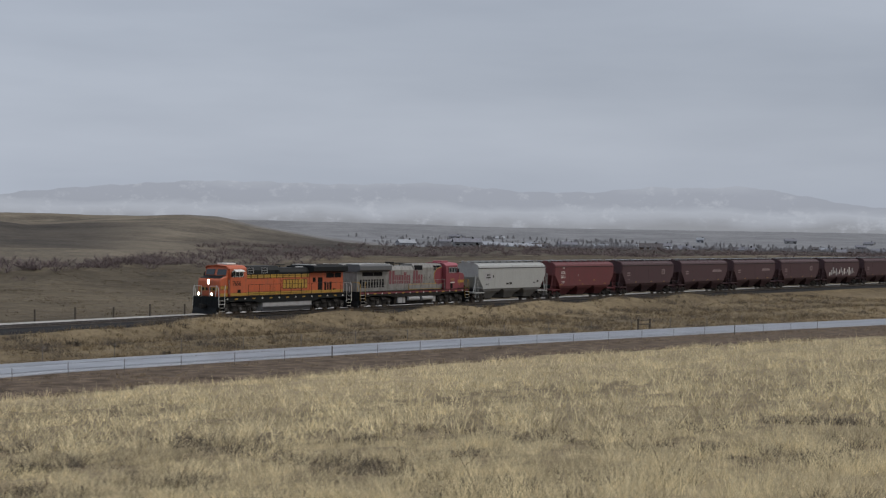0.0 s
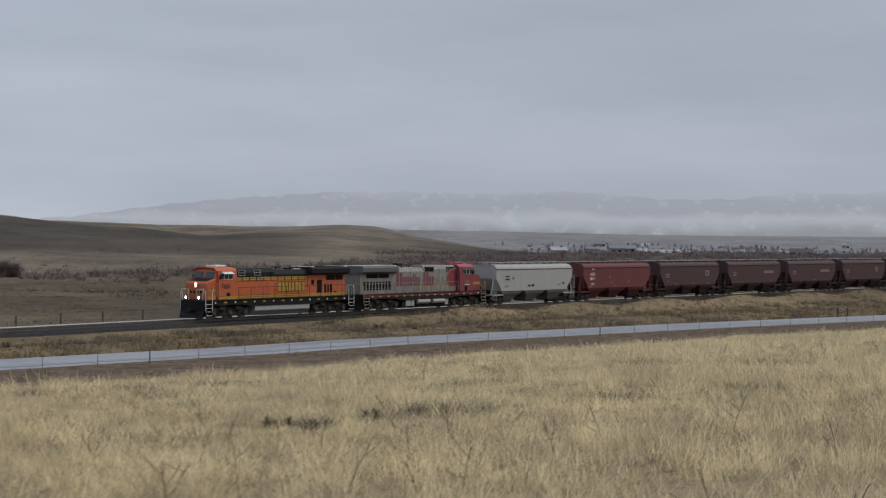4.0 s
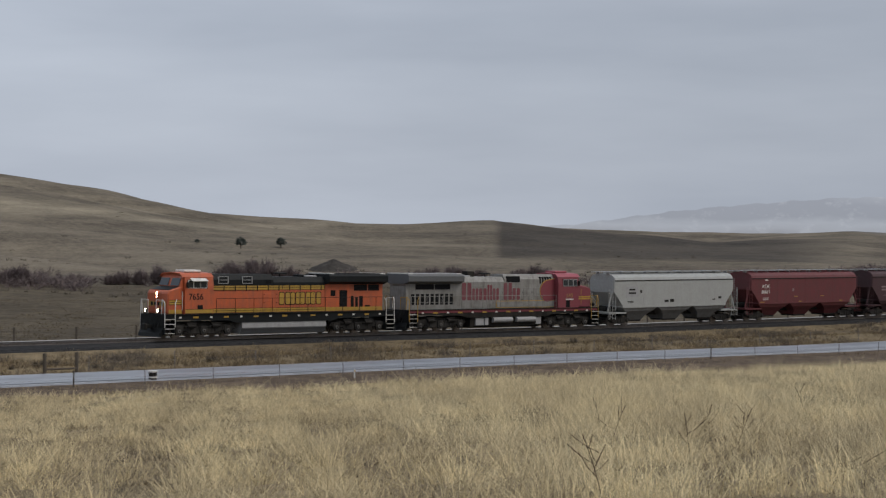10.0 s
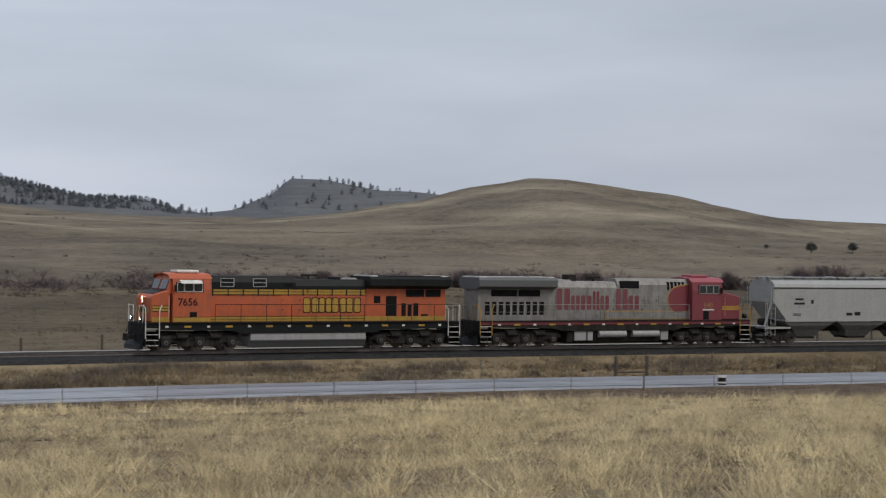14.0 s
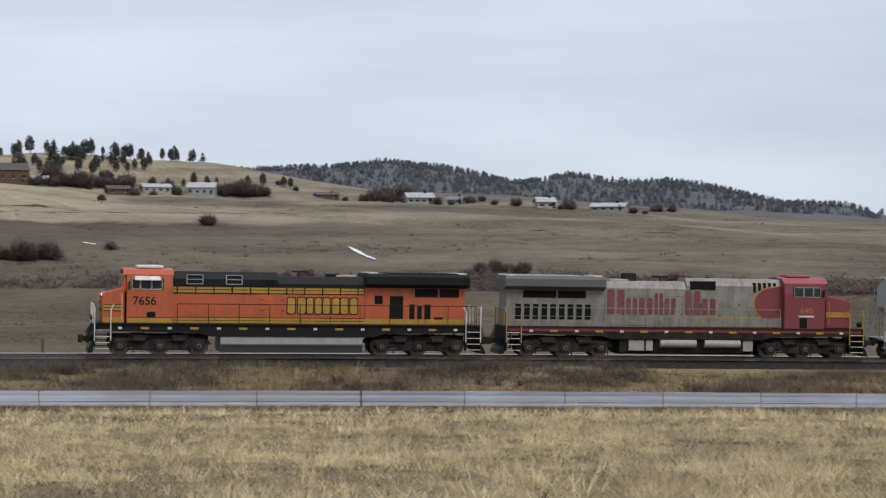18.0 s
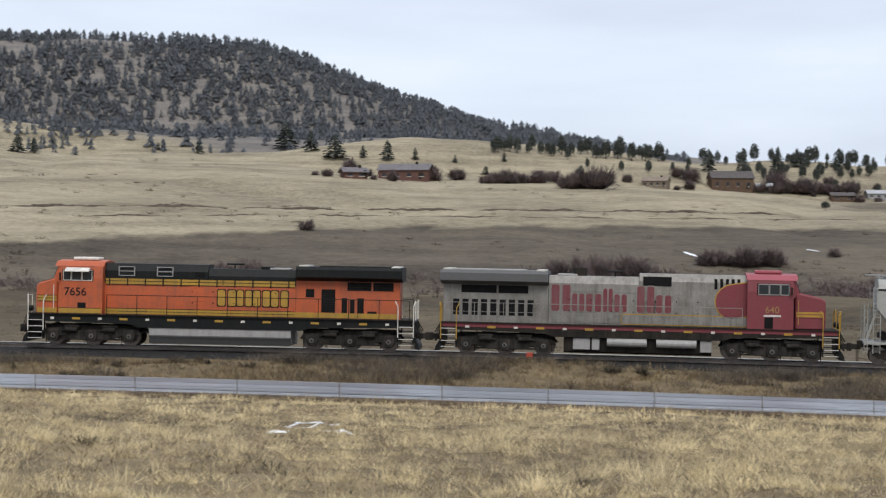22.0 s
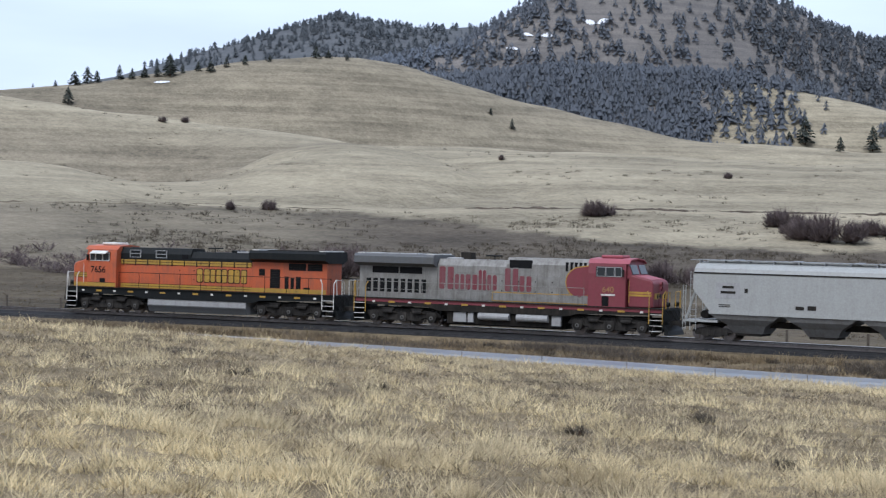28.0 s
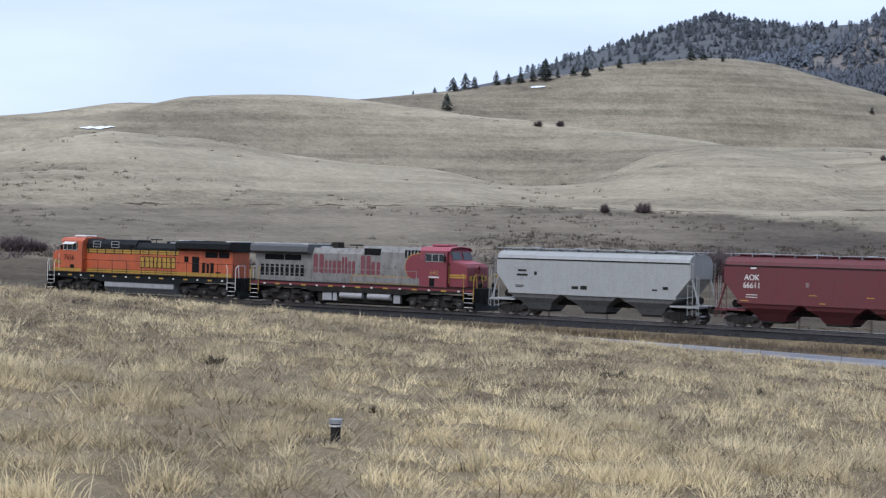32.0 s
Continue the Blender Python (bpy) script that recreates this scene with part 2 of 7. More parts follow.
def tube(bm, p, q, r, sides=6):
    p, q = Vector(p), Vector(q)
    d = (q - p).normalized()
    u = d.orthogonal().normalized()
    w = d.cross(u)
    rings = []
    for c in (p, q):
        rings.append([bm.verts.new(c + r * (math.cos(2 * math.pi * i / sides) * u + math.sin(2 * math.pi * i / sides) * w)) for i in range(sides)])
    for i in range(sides):
        j = (i + 1) % sides
        bm.faces.new((rings[0][i], rings[0][j], rings[1][j], rings[1][i]))
    bm.faces.new(rings[0][::-1])
    bm.faces.new(rings[1])
    return bm


def rod_path(bm, pts, r, sides=5):
    for p, q in zip(pts, pts[1:]):
        tube(bm, p, q, r, sides)
    return bm


def bent_tube(pts, r, sides=5):
    """One unbroken pipe along a curve."""
    bm, pts, rings = bmesh.new(), [Vector(p) for p in pts], []
    for k, p in enumerate(pts):
        d = (pts[min(k + 1, len(pts) - 1)] - pts[max(k - 1, 0)]).normalized()
        u = d.cross(Vector((0.3, 1.0, 0.2))).normalized()
        w = d.cross(u)
        rings.append([bm.verts.new(p + r * (math.cos(2 * math.pi * i / sides) * u + math.sin(2 * math.pi * i / sides) * w)) for i in range(sides)])
    for a, b in zip(rings, rings[1:]):
        for i in range(sides):
            bm.faces.new((a[i], a[(i + 1) % sides], b[(i + 1) % sides], b[i]))
    bm.faces.new(rings[0][::-1])
    bm.faces.new(rings[-1])
    return bm


def B():
    return bmesh.new()


# ---- the line of the railway: headings at distances along it (m), and rail heights ----
S_LO, S_HI = -900.0, 700.0
TRK_S = np.arange(S_LO, S_HI + 0.5, 1.0)
HEAD = np.interp(TRK_S, [-480, -320, -220, -150, -80, 0, 80, 150, 260], [0.449, 0.379, 0.367, 0.328, 0.232, 0.0, -0.221, -0.287, -0.392])
_u, _y = np.cumsum(np.cos(HEAD)), np.cumsum(np.sin(HEAD))
_i0 = int(-S_LO)
TRK_X, TRK_Y = -(_u - _u[_i0]), 95.05 + _y - _y[_i0]


def rail_z(s):
    return EYE + np.interp(s, [-900, -480, -198, -136, -83, 0, 65, 137, 260, 700], [-10.6, -9.4, -8.15, -7.92, -7.2, -5.82, -4.9, -4.0, -2.6, 2.0])


def on_track(s, q=0.0, up=0.0):
    """A point at s along the line, q metres to the camera's side of it, up metres over the rail."""
    x, y, h = np.interp(s, TRK_S, TRK_X), np.interp(s, TRK_S, TRK_Y), np.interp(s, TRK_S, HEAD)
    # travel direction (-cos h, sin h); the camera's side is (-sin h, -cos h)
    return np.stack([x - q * np.sin(h), y - q * np.cos(h), rail_z(s) + up + 0 * x], -1)


def road_far(s):
    return np.interp(s, [-900, -400, -240, -190, -150, -100, -30, 30, 65, 700], [170, 72, 37, 27.5, 21, 18.7, 16.5, 13.6, 14.2, 14.6])


ROAD_W = 7.2


def road_drop(s):
    """How far the road lies below the rails."""
    return np.interp(s, [-900, 40, 78, 700], [0.7, 0.7, 0.38, 0.38])


TRK_AZ = np.degrees(np.arctan2(-TRK_X, TRK_Y))
TRK_R = np.hypot(TRK_X, TRK_Y)
_ne = on_track(TRK_S, road_far(TRK_S) + ROAD_W)
NE_AZ, NE_R, NE_Z = np.degrees(np.arctan2(-_ne[:, 0], _ne[:, 1])), np.hypot(_ne[:, 0], _ne[:, 1]), _ne[:, 2] - road_drop(TRK_S)


def step(a, b, v):
    t = np.clip((v - a) / (b - a), 0, 1)
    return t * t * (3 - 2 * t)


# heights of the land as it is seen from the knoll: bearings (degrees) and slopes up to each crest (degrees)
CREST_A = [(-110, -0.85), (-77.5, -0.75), (-76, -0.62), (-75, -0.5), (-73, -0.2), (-71.8, 0.06), (-70.6, 0.14), (-69, 0.05), (-66.3, -0.18), (-64, 0.07), (-61.7, 0.14),
           (-59.2, 0.4), (-56.5, 0.29), (-54.8, 0.3), (-52.6, 0.48), (-49.4, 0.88), (-46.8, 1.32), (-43.3, 1.86), (-42, 1.88), (-40, 1.48),
           (-38.4, 1.07), (-36, 0.8), (-33, 0.64), (-30.4, 0.68), (-25, 0.9), (-19.5, 1.2), (-14, 1.32), (-8.7, 1.47), (-3.6, 1.77), (3, 2.1),
           (8.4, 2.33), (12, 2.6), (17, 2.9), (22.5, 2.9), (29.2, 2.87), (36.5, 3.29), (42, 3.7), (45.7, 4.09), (49.3, 4.5), (52.5, 4.8),
           (58, 4.95), (60.4, 4.7), (64, 4.14), (70, 3.2), (90, 2.0), (110, 1.0)]
CREST_0 = [(40, 1.45), (44, 1.55), (45.7, 1.8), (47.6, 2.08), (49.7, 2.45), (52.4, 2.68), (54.9, 3.0), (57.5, 3.4), (60.4, 3.54), (62.1, 3.27), (63.9, 2.82), (70, 2.0), (110, 1)]
CREST_B = [(-110, -0.5), (-70, -0.5), (-40, 0.3), (-18, 1.0), (-16, 1.3), (-14.6, 1.6), (-12.8, 1.92), (-11, 2.25), (-9, 2.52), (-5.5, 2.78), (-1.8, 2.84), (3.5, 3.4),
           (8, 3.5), (12, 3.0), (18, 2.95), (21, 3.0), (24, 3.15), (27, 3.3), (29, 3.55), (31, 3.95), (33, 4.33),
           (35.8, 5.02), (38.6, 5.7), (40.4, 6.18), (42, 6.2), (43, 6.12), (44.9, 5.8), (47.5, 5.42), (50.3, 5.1), (52.7, 4.8), (57, 4.3), (70, 3), (110, 1)]
CREST_E = [(-110, -0.6), (-20, 0.8), (-5, 2.6), (3.5, 3.3), (8, 3.5), (15, 3.55), (18, 3.65), (20.7, 3.95), (22.3, 4.3), (24, 4.75), (26, 5.2), (27.7, 5.45), (29, 5.5), (31, 5.6), (35, 5.6), (38, 5.3), (44, 5.0), (52, 4.0), (110, 0.8)]
CREST_C = [(-110, -0.4), (-40, 0.2), (-10, 2.0), (0.2, 3.05), (3, 3.6), (5.9, 4.15), (8.5, 4.95), (10.5, 5.7), (11.1, 6.05), (12.6, 6.45), (15.2, 6.55), (18.4, 6.5),
           (21.8, 6.44), (24, 6.6), (25.2, 7.15), (26.7, 7.9), (29, 8.9), (31, 9.3), (33, 8.9), (35.2, 7.65), (37.3, 6.45), (40, 5.9), (45, 5.2), (52, 4.2), (110, 1)]
CREST_D = [(-110, -0.3), (-60, -0.2), (-45, 0.9), (-39, 1.4), (-37.2, 1.55), (-35.5, 1.85), (-34.2, 1.92), (-33.6, 1.4), (-32.4, 0.93), (-31.4, 0.8), (-30.4, 0.96),
           (-29.6, 1.2), (-27.7, 1.2), (-26, 1.62), (-25, 1.85), (-24, 1.92), (-22.8, 1.85), (-20.8, 2.13), (-19.1, 1.9), (-17.3, 2.3), (-14.9, 2.57),
           (-12.8, 2.38), (-8, 2.2), (10, 3), (30, 6), (36.5, 7.15), (38.5, 7.1), (41, 7.45), (43, 6.88), (45, 6.35), (48, 5.4), (60, 3), (110, 1)]


def far_land(az, r, rt, zt):
    """The land beyond the railway: a flat meadow, a creek line, slopes, then crest behind crest."""
    def at(knots):
        return np.interp(az, [k[0] for k in knots], [k[1] for k in knots])
    def up(deg, d):
        return EYE + d * np.tan(np.radians(deg))
    rf = np.maximum(np.interp(az, [-110, -90, -80, -70, -50, 0, 40, 65, 110], [700, 620, 560, 330, 290, 260, 250, 240, 240]), rt + 40)
    ef = np.interp(az, [-110, -89, -80, -70, -63, -48, -31, 0, 15, 25, 39, 54, 63, 110], [-0.85, -0.84, -0.93, -1.38, -1.58, -1.66, -1.52, -1.45, -1.5, -1.34, -0.97, -0.72, -0.34, 0.2])
    rm = rf + np.interp(az, [-110, -75, -40, 0, 65, 110], [300, 200, 140, 120, 80, 80])
    em = np.interp(az, [-110, -80, -70, -50, -38, -30, -10, 5, 17, 40, 63, 110], [-0.7, -0.75, -0.8, -0.55, -0.25, -0.1, 0.35, 1.1, 1.3, 1.35, 1.25, 0.8])
    ra = np.interp(az, [-110, -78, -69, -60, -43, -33, 0, 25, 40, 58, 110], [1500, 1300, 1100, 820, 680, 720, 640, 620, 560, 580, 580])
    rb = np.interp(az, [-110, -20, 0, 20, 27, 31, 42, 60, 110], [2100, 1050, 950, 900, 880, 880, 800, 760, 800])
    re = np.interp(az, [-110, -20, 0, 20, 31, 42, 110], [2450, 1400, 1180, 1160, 1140, 1080, 1000])
    rc = np.interp(az, [-110, -20, 10, 22, 30, 38, 60, 110], [2900, 1900, 1600, 1550, 1400, 1350, 1300, 1300])
    rd = np.interp(az, [-110, -45, -10, 40, 110], [3600, 2700, 2500, 2200, 2200])
    za, zb, ze, zc, zd = up(at(CREST_A), ra), up(at(CREST_B), rb), up(at(CREST_E), re), up(at(CREST_C), rc), up(at(CREST_D), rd)
    zf, zm = up(ef, rf), up(em, rm)
    # a lower ridge in front of the main hill
    fr, r0, r1 = step(40, 48, az), rm + 0.46 * (ra - rm), rm + 0.62 * (ra - rm)
    rise = lambda u: zm + (za - zm) * (1 - (1 - u) ** 1.6)
    z0 = rise(0.46) * (1 - fr) + up(at(CREST_0), r0) * fr
    z1 = rise(0.62) * (1 - fr) + (z0 - 4.0) * fr
    ks = [rt + 7, rf, rm, r0, r1, ra, (ra + rb) / 2, rb, (rb + re) / 2, re, (re + rc) / 2, rc, (rc + rd) / 2, rd, 4850 + 0 * rd]
    flat = EYE - 13 + 0 * zd
    dip = lambda p, q: np.minimum(p, q) - 0.12 * np.abs(q - p) - 3
    zs = [zt - 1.2, zf, zm, z0, z1, za, dip(za, zb), zb, dip(zb, ze), ze, dip(ze, zc), zc, dip(zc, zd), zd, np.where(az < -60, flat, zd - 40)]
    z = zs[0] + 0 * r
    for i in range(len(ks) - 1):
        t = np.clip((r - ks[i]) / np.maximum(ks[i + 1] - ks[i], 1), 0, 1)
        sm = t * t * (3 - 2 * t)
        f = t if i < 2 else ((1 - fr) * (0.6 * t + 0.4 * sm) + fr * (1 - (1 - t) ** 1.5 if i == 2 else sm) if i < 5 else sm)
        z = np.where(r > ks[i], zs[i] + (zs[i + 1] - zs[i]) * f, z)
    return z


def rough(x, y, amp, size, seed=0.0):
    """Rolling unevenness, from a few crossed waves."""
    a = np.sin(x / size + seed) * np.cos(y / size * 1.3 + 2 * seed) + 0.5 * np.sin((x + y) / size * 2.1 + 3 * seed) * np.cos((x - y) / size * 1.7) \
        + 0.3 * np.sin(x / size * 4.3 + 1.7 * y / size + seed)
    return amp * a / 1.8


def gully(x, y):
    """Shallow gullies and swales running down the slopes."""
    w = np.abs(np.sin((x + 0.35 * y) / 31 + 0.8 * np.sin(y / 47))) * 0.6 + np.abs(np.sin((x - 0.6 * y) / 53 + 1.3)) * 0.4
    v = np.abs(np.sin((x + 0.2 * y) / 83 + 1.1 * np.sin(y / 71 + 0.4)))
    return 3.0 * (1 - w) ** 3 + 3.5 * (1 - v) ** 4


def bottom(az):
    """Width of the flat, weedy bottom between the near slope and the road."""
    return np.interp(az, [-88, -72, -60, -48, -30, -10], [15.0, 13.5, 10.5, 5.5, 1.5, 0.0])


def ground_z(x, y):
    x, y = np.asarray(x, float), np.asarray(y, float)
    az, r = np.degrees(np.arctan2(-x, y)), np.hypot(x, y) + 1e-6
    # nearest place on the line
    s = np.empty_like(x)
    q = np.empty_like(x)
    cs = TRK_S[::4]
    for i in range(0, len(x), 20000):
        sl = slice(i, i + 20000)
        d2 = (x[sl, None] - TRK_X[None, ::4]) ** 2 + (y[sl, None] - TRK_Y[None, ::4]) ** 2
        k = d2.argmin(1)
        hh = HEAD[::4][k]
        dx, dy = x[sl] - TRK_X[::4][k], y[sl] - TRK_Y[::4][k]
        s[sl] = cs[k] + (-np.cos(hh) * dx + np.sin(hh) * dy)
        q[sl] = -np.sin(hh) * dx - np.cos(hh) * dy
    zr = rail_z(s)
    qf = road_far(s)
    qn = qf + ROAD_W
    # the corridor of railway and road, across the line
    verge = -0.95 + 0.45 * np.exp(-((q - qf * 0.6) / 3.0) ** 2) * (0.55 + 0.45 * np.sin(s / 17.0) * np.sin(s / 41 + 1))
    bank = step(-46, -34, s) * (1 - step(14, 28, s)) + 1.75 * step(-330, -290, s) * (1 - step(-182, -158, s))
    verge = verge + 0.75 * bank * np.exp(-((q - 6.4) / 2.1) ** 2) * (0.8 + 0.2 * np.sin(s / 3.1))
    cz = np.where(np.abs(q) < 2.6, -0.5, np.where(q < 0, -0.5 - 0.7 * step(2.6, 5, -q), -0.5 + (verge + 0.5) * step(2.6, 6, q)))
    cz = np.where(q > qf - 2.2, cz + (-road_drop(s) - 0.06 - cz) * step(qf - 2.2, qf - 0.4, q), cz)
    corridor = zr + cz
    rt = np.interp(az, TRK_AZ, TRK_R)
    st = np.interp(az, TRK_AZ, TRK_S)
    far = far_land(az, r, rt, rail_z(st)) + rough(x, y, 1.0, 23) * step(10, 60, -q) + rough(x, y, 3.0, 60, 1) * step(300, 700, r) * step(-70, -55, az) - gully(x, y) * step(320, 420, r) * (1 - step(620, 900, r)) * step(-70, -50, az)
    z_far = corridor + (far - corridor) * step(4, 14, -q)
    # the near side: from the knoll down to the road
    re, ze = np.interp(az, NE_AZ, NE_R), np.interp(az, NE_AZ, NE_Z)
    base = EYE - np.interp(az, [-95, -60, -20, 40, 70], [1.5, 1.6, 1.75, 1.65, 1.6])
    near = base + (ze - 0.1 - base) * np.clip(r / (re - bottom(az)), 0, 1)
    brow = np.interp(az, [14, 20, 27, 36, 40, 45, 50, 55, 64, 80, 110], [-5.0, -4.6, -4.15, -3.75, -3.5, -3.15, -2.8, -2.2, -1.5, -1.0, -0.6])
    rb = 42.0
    zb = EYE + rb * np.tan(np.radians(brow - np.interp(az, [36, 43], [0.34, 0.14])))
    knoll = np.where(r < rb, base + (zb - base) * (r / rb), zb + (ze - 0.1 - zb) * step(rb, np.maximum(re, rb + 12), r))
    near = near + (knoll - near) * step(14, 24, az)
    near = near + (rough(x, y, 0.10, 3.1, 2) + rough(x, y, 0.07, 0.42, 5) * (1 - step(40, 60, r))) * step(4, 10, r)
    z_near = corridor + (near - corridor) * step(qn + 0.4, qn + 7, q)
    z = np.where(q < 0, z_far, z_near)
    # behind the knoll the hillside goes on rising
    back = EYE - 1.6 + 0.06 * r
    return z + (back - z) * step(100, 112, np.abs(az))


# where the dark lower bench meets the pale slopes: bearing and slope from the knoll (degrees)
EDGE = [(-30, 0.7), (-22.5, 0.68), (-17, 0.71), (-11.5, 0.59), (-6, 0.63), (-0.7, 0.72), (2, 0.73), (9, 0.66), (13.25, 0.47), (16.9, 0.3), (20.5, 0.1), (25, 0.0), (32, 0.3), (36, 0.8), (40.8, 1.2), (45.4, 1.34), (54, 1.28), (62, 1.24), (110, 1.0)]


def build_ground():
    azs = np.concatenate([np.arange(-180, -104, 4.0), np.arange(-104, 72, 0.32), np.arange(72, 180, 4.0)])
    rs = np.concatenate([np.arange(1.0, 8, 1.0), np.arange(8, 40, 0.45), np.arange(40, 160, 0.8), np.arange(160, 300, 1.6), np.arange(300, 800, 4.5), np.arange(800, 1000, 9), np.geomspace(1000, 4850, 90)])
    A, R = np.meshgrid(np.radians(azs), rs)
    x, y = (-R * np.sin(A)).ravel(), (R * np.cos(A)).ravel()
    z = ground_z(x, y)
    verts = np.concatenate([np.stack([x, y, z], 1), [[0, 0, EYE - 1.65]]])
    n, m = len(azs), len(rs)
    i, j = np.meshgrid(np.arange(m - 1), np.arange(n), indexing="ij")
    j2 = (j + 1) % n
    quads = np.stack([i * n + j, (i + 1) * n + j, (i + 1) * n + j2, i * n + j2], -1).reshape(-1, 4)
    even = np.arange(0, n - 1, 2)
    fan = np.stack([np.full(len(even), len(verts) - 1), even, even + 1, (even + 2) % n], 1)
    me = raw("ground", verts, np.concatenate([quads[:, ::-1], fan]), M_GROUND, smooth=True)
    # which land lies where
    az, r = np.degrees(np.arctan2(-verts[:, 0], verts[:, 1])), np.hypot(verts[:, 0], verts[:, 1])
    rt = np.interp(az, TRK_AZ, TRK_R)
    wob = (8 * np.sin(az * 0.5) + 4 * np.sin(az * 1.3 + 1)) * (1 - step(26, 34, az))
    rf = np.interp(az, [-110, -90, -80, -70, -50, 0, 40, 65, 110], [700, 620, 560, 330, 290, 260, 250, 240, 240]) + wob * 0.3
    rm = rf + np.interp(az, [-110, -75, -40, -25, 0, 10, 18, 30, 38, 65, 110], [60, 80, 50, 110, 120, 110, 60, 50, 90, 90, 90]) + wob
    rc = np.interp(az, [-110, -45, -40, -14, -5, 6, 12, 20, 27.5, 29.5, 32, 36, 42, 48, 60], [4900, 4900, 2000, 1500, 1200, 1080, 1070, 1175, 1180, 1010, 920, 860, 900, 1200, 2000]) + 2 * wob
    near = 1 - step(rt - 2, rt + 3, r)
    ra0 = np.interp(az, [-110, -78, -69, -60, -43, -33, 0, 25, 40, 58, 110], [1500, 1300, 1100, 820, 680, 720, 640, 620, 560, 580, 580])
    rm0 = rf - wob * 0.3 + np.interp(az, [-110, -75, -40, 0, 65, 110], [300, 200, 140, 120, 80, 80])
    re = np.interp(az, NE_AZ, NE_R)
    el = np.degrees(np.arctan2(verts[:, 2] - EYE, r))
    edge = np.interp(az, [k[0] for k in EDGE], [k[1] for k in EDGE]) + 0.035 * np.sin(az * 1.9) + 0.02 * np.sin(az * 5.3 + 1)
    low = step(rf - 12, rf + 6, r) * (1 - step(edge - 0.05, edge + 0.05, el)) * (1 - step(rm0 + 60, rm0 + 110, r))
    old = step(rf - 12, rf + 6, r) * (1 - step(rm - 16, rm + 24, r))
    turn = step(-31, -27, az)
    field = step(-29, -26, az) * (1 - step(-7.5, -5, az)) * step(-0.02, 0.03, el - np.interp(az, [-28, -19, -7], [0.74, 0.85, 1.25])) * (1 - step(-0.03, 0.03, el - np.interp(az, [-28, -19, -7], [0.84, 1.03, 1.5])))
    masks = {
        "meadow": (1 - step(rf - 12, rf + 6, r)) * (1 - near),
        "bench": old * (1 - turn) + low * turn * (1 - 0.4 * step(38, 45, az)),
        # dull: browner cover, plus ridge shade put into the colour behind the crests
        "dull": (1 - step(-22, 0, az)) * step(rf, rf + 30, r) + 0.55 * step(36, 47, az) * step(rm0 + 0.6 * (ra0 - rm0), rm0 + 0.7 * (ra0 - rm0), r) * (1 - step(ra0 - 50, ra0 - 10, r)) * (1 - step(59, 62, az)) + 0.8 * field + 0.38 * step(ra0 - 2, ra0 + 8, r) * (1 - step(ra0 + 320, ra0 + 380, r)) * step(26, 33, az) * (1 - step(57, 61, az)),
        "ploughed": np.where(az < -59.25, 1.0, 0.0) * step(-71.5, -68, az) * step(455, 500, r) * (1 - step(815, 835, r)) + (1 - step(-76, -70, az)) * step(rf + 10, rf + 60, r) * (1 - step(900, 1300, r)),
        # crest: paler cured grass, with lit ridge edges put into the colour
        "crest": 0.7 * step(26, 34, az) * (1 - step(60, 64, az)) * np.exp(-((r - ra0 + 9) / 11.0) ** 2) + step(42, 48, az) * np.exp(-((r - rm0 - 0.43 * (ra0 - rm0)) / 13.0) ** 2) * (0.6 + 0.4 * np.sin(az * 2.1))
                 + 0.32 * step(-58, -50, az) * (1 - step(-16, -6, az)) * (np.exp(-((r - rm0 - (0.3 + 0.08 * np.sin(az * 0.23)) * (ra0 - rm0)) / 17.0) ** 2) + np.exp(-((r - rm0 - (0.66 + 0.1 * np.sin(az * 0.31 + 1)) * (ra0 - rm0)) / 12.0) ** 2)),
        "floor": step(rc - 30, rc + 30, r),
        # far and town: bluish grey that puts the haze of distance into the colour
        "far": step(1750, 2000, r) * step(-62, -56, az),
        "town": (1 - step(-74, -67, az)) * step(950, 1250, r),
        "straw": near,
        "verge": near * step(re + 1, re + 5, r),
    }
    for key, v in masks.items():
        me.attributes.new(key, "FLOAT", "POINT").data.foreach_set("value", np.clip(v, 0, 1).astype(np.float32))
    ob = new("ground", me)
    tagged(ob, "dry tan grassland valley with rolling hills and forested mountains", "ground", kind="structure")
    return ob


def ribbon(name, ss, profile, material, label, category):
    """A strip along the line: profile of (q, up), pushed along the distances ss. q may be a function of s."""
    rows = [on_track(ss, q(ss) if callable(q) else q, up(ss) if callable(up) else up) for q, up in profile]
    n, m = len(ss), len(rows)
    verts = np.stack(rows, 1).reshape(-1, 3)
    i, j = np.meshgrid(np.arange(n - 1), np.arange(m - 1), indexing="ij")
    quads = np.stack([i * m + j, i * m + j + 1, (i + 1) * m + j + 1, (i + 1) * m + j], -1).reshape(-1, 4)
    ob = new(name, raw(name, verts, quads, material))
    return tagged(ob, label, category, kind="structure")


ground = build_ground()
LONG = np.arange(-700, 420, 2.0)
ribbon("ballast", LONG, [(-4.9, -0.6), (-3.6, -0.34), (-2.3, -0.32), (-1.5, -0.24), (1.5, -0.24), (2.3, -0.32), (4.6, -1.3)], M_BALLAST, "dark wet crushed stone ballast under the rails", "ballast")
for q in (-0.7525, 0.7525):
    ribbon("rail", LONG, [(q - 0.07, -0.18), (q - 0.07, -0.15), (q - 0.012, -0.13), (q - 0.012, -0.05), (q - 0.036, -0.035), (q - 0.036, 0.0),
                          (q + 0.036, 0.0), (q + 0.036, -0.035), (q + 0.012, -0.05), (q + 0.012, -0.13), (q + 0.07, -0.15), (q + 0.07, -0.18)], M_RAIL,
           "worn steel rail on dark timber sleepers", "rail")
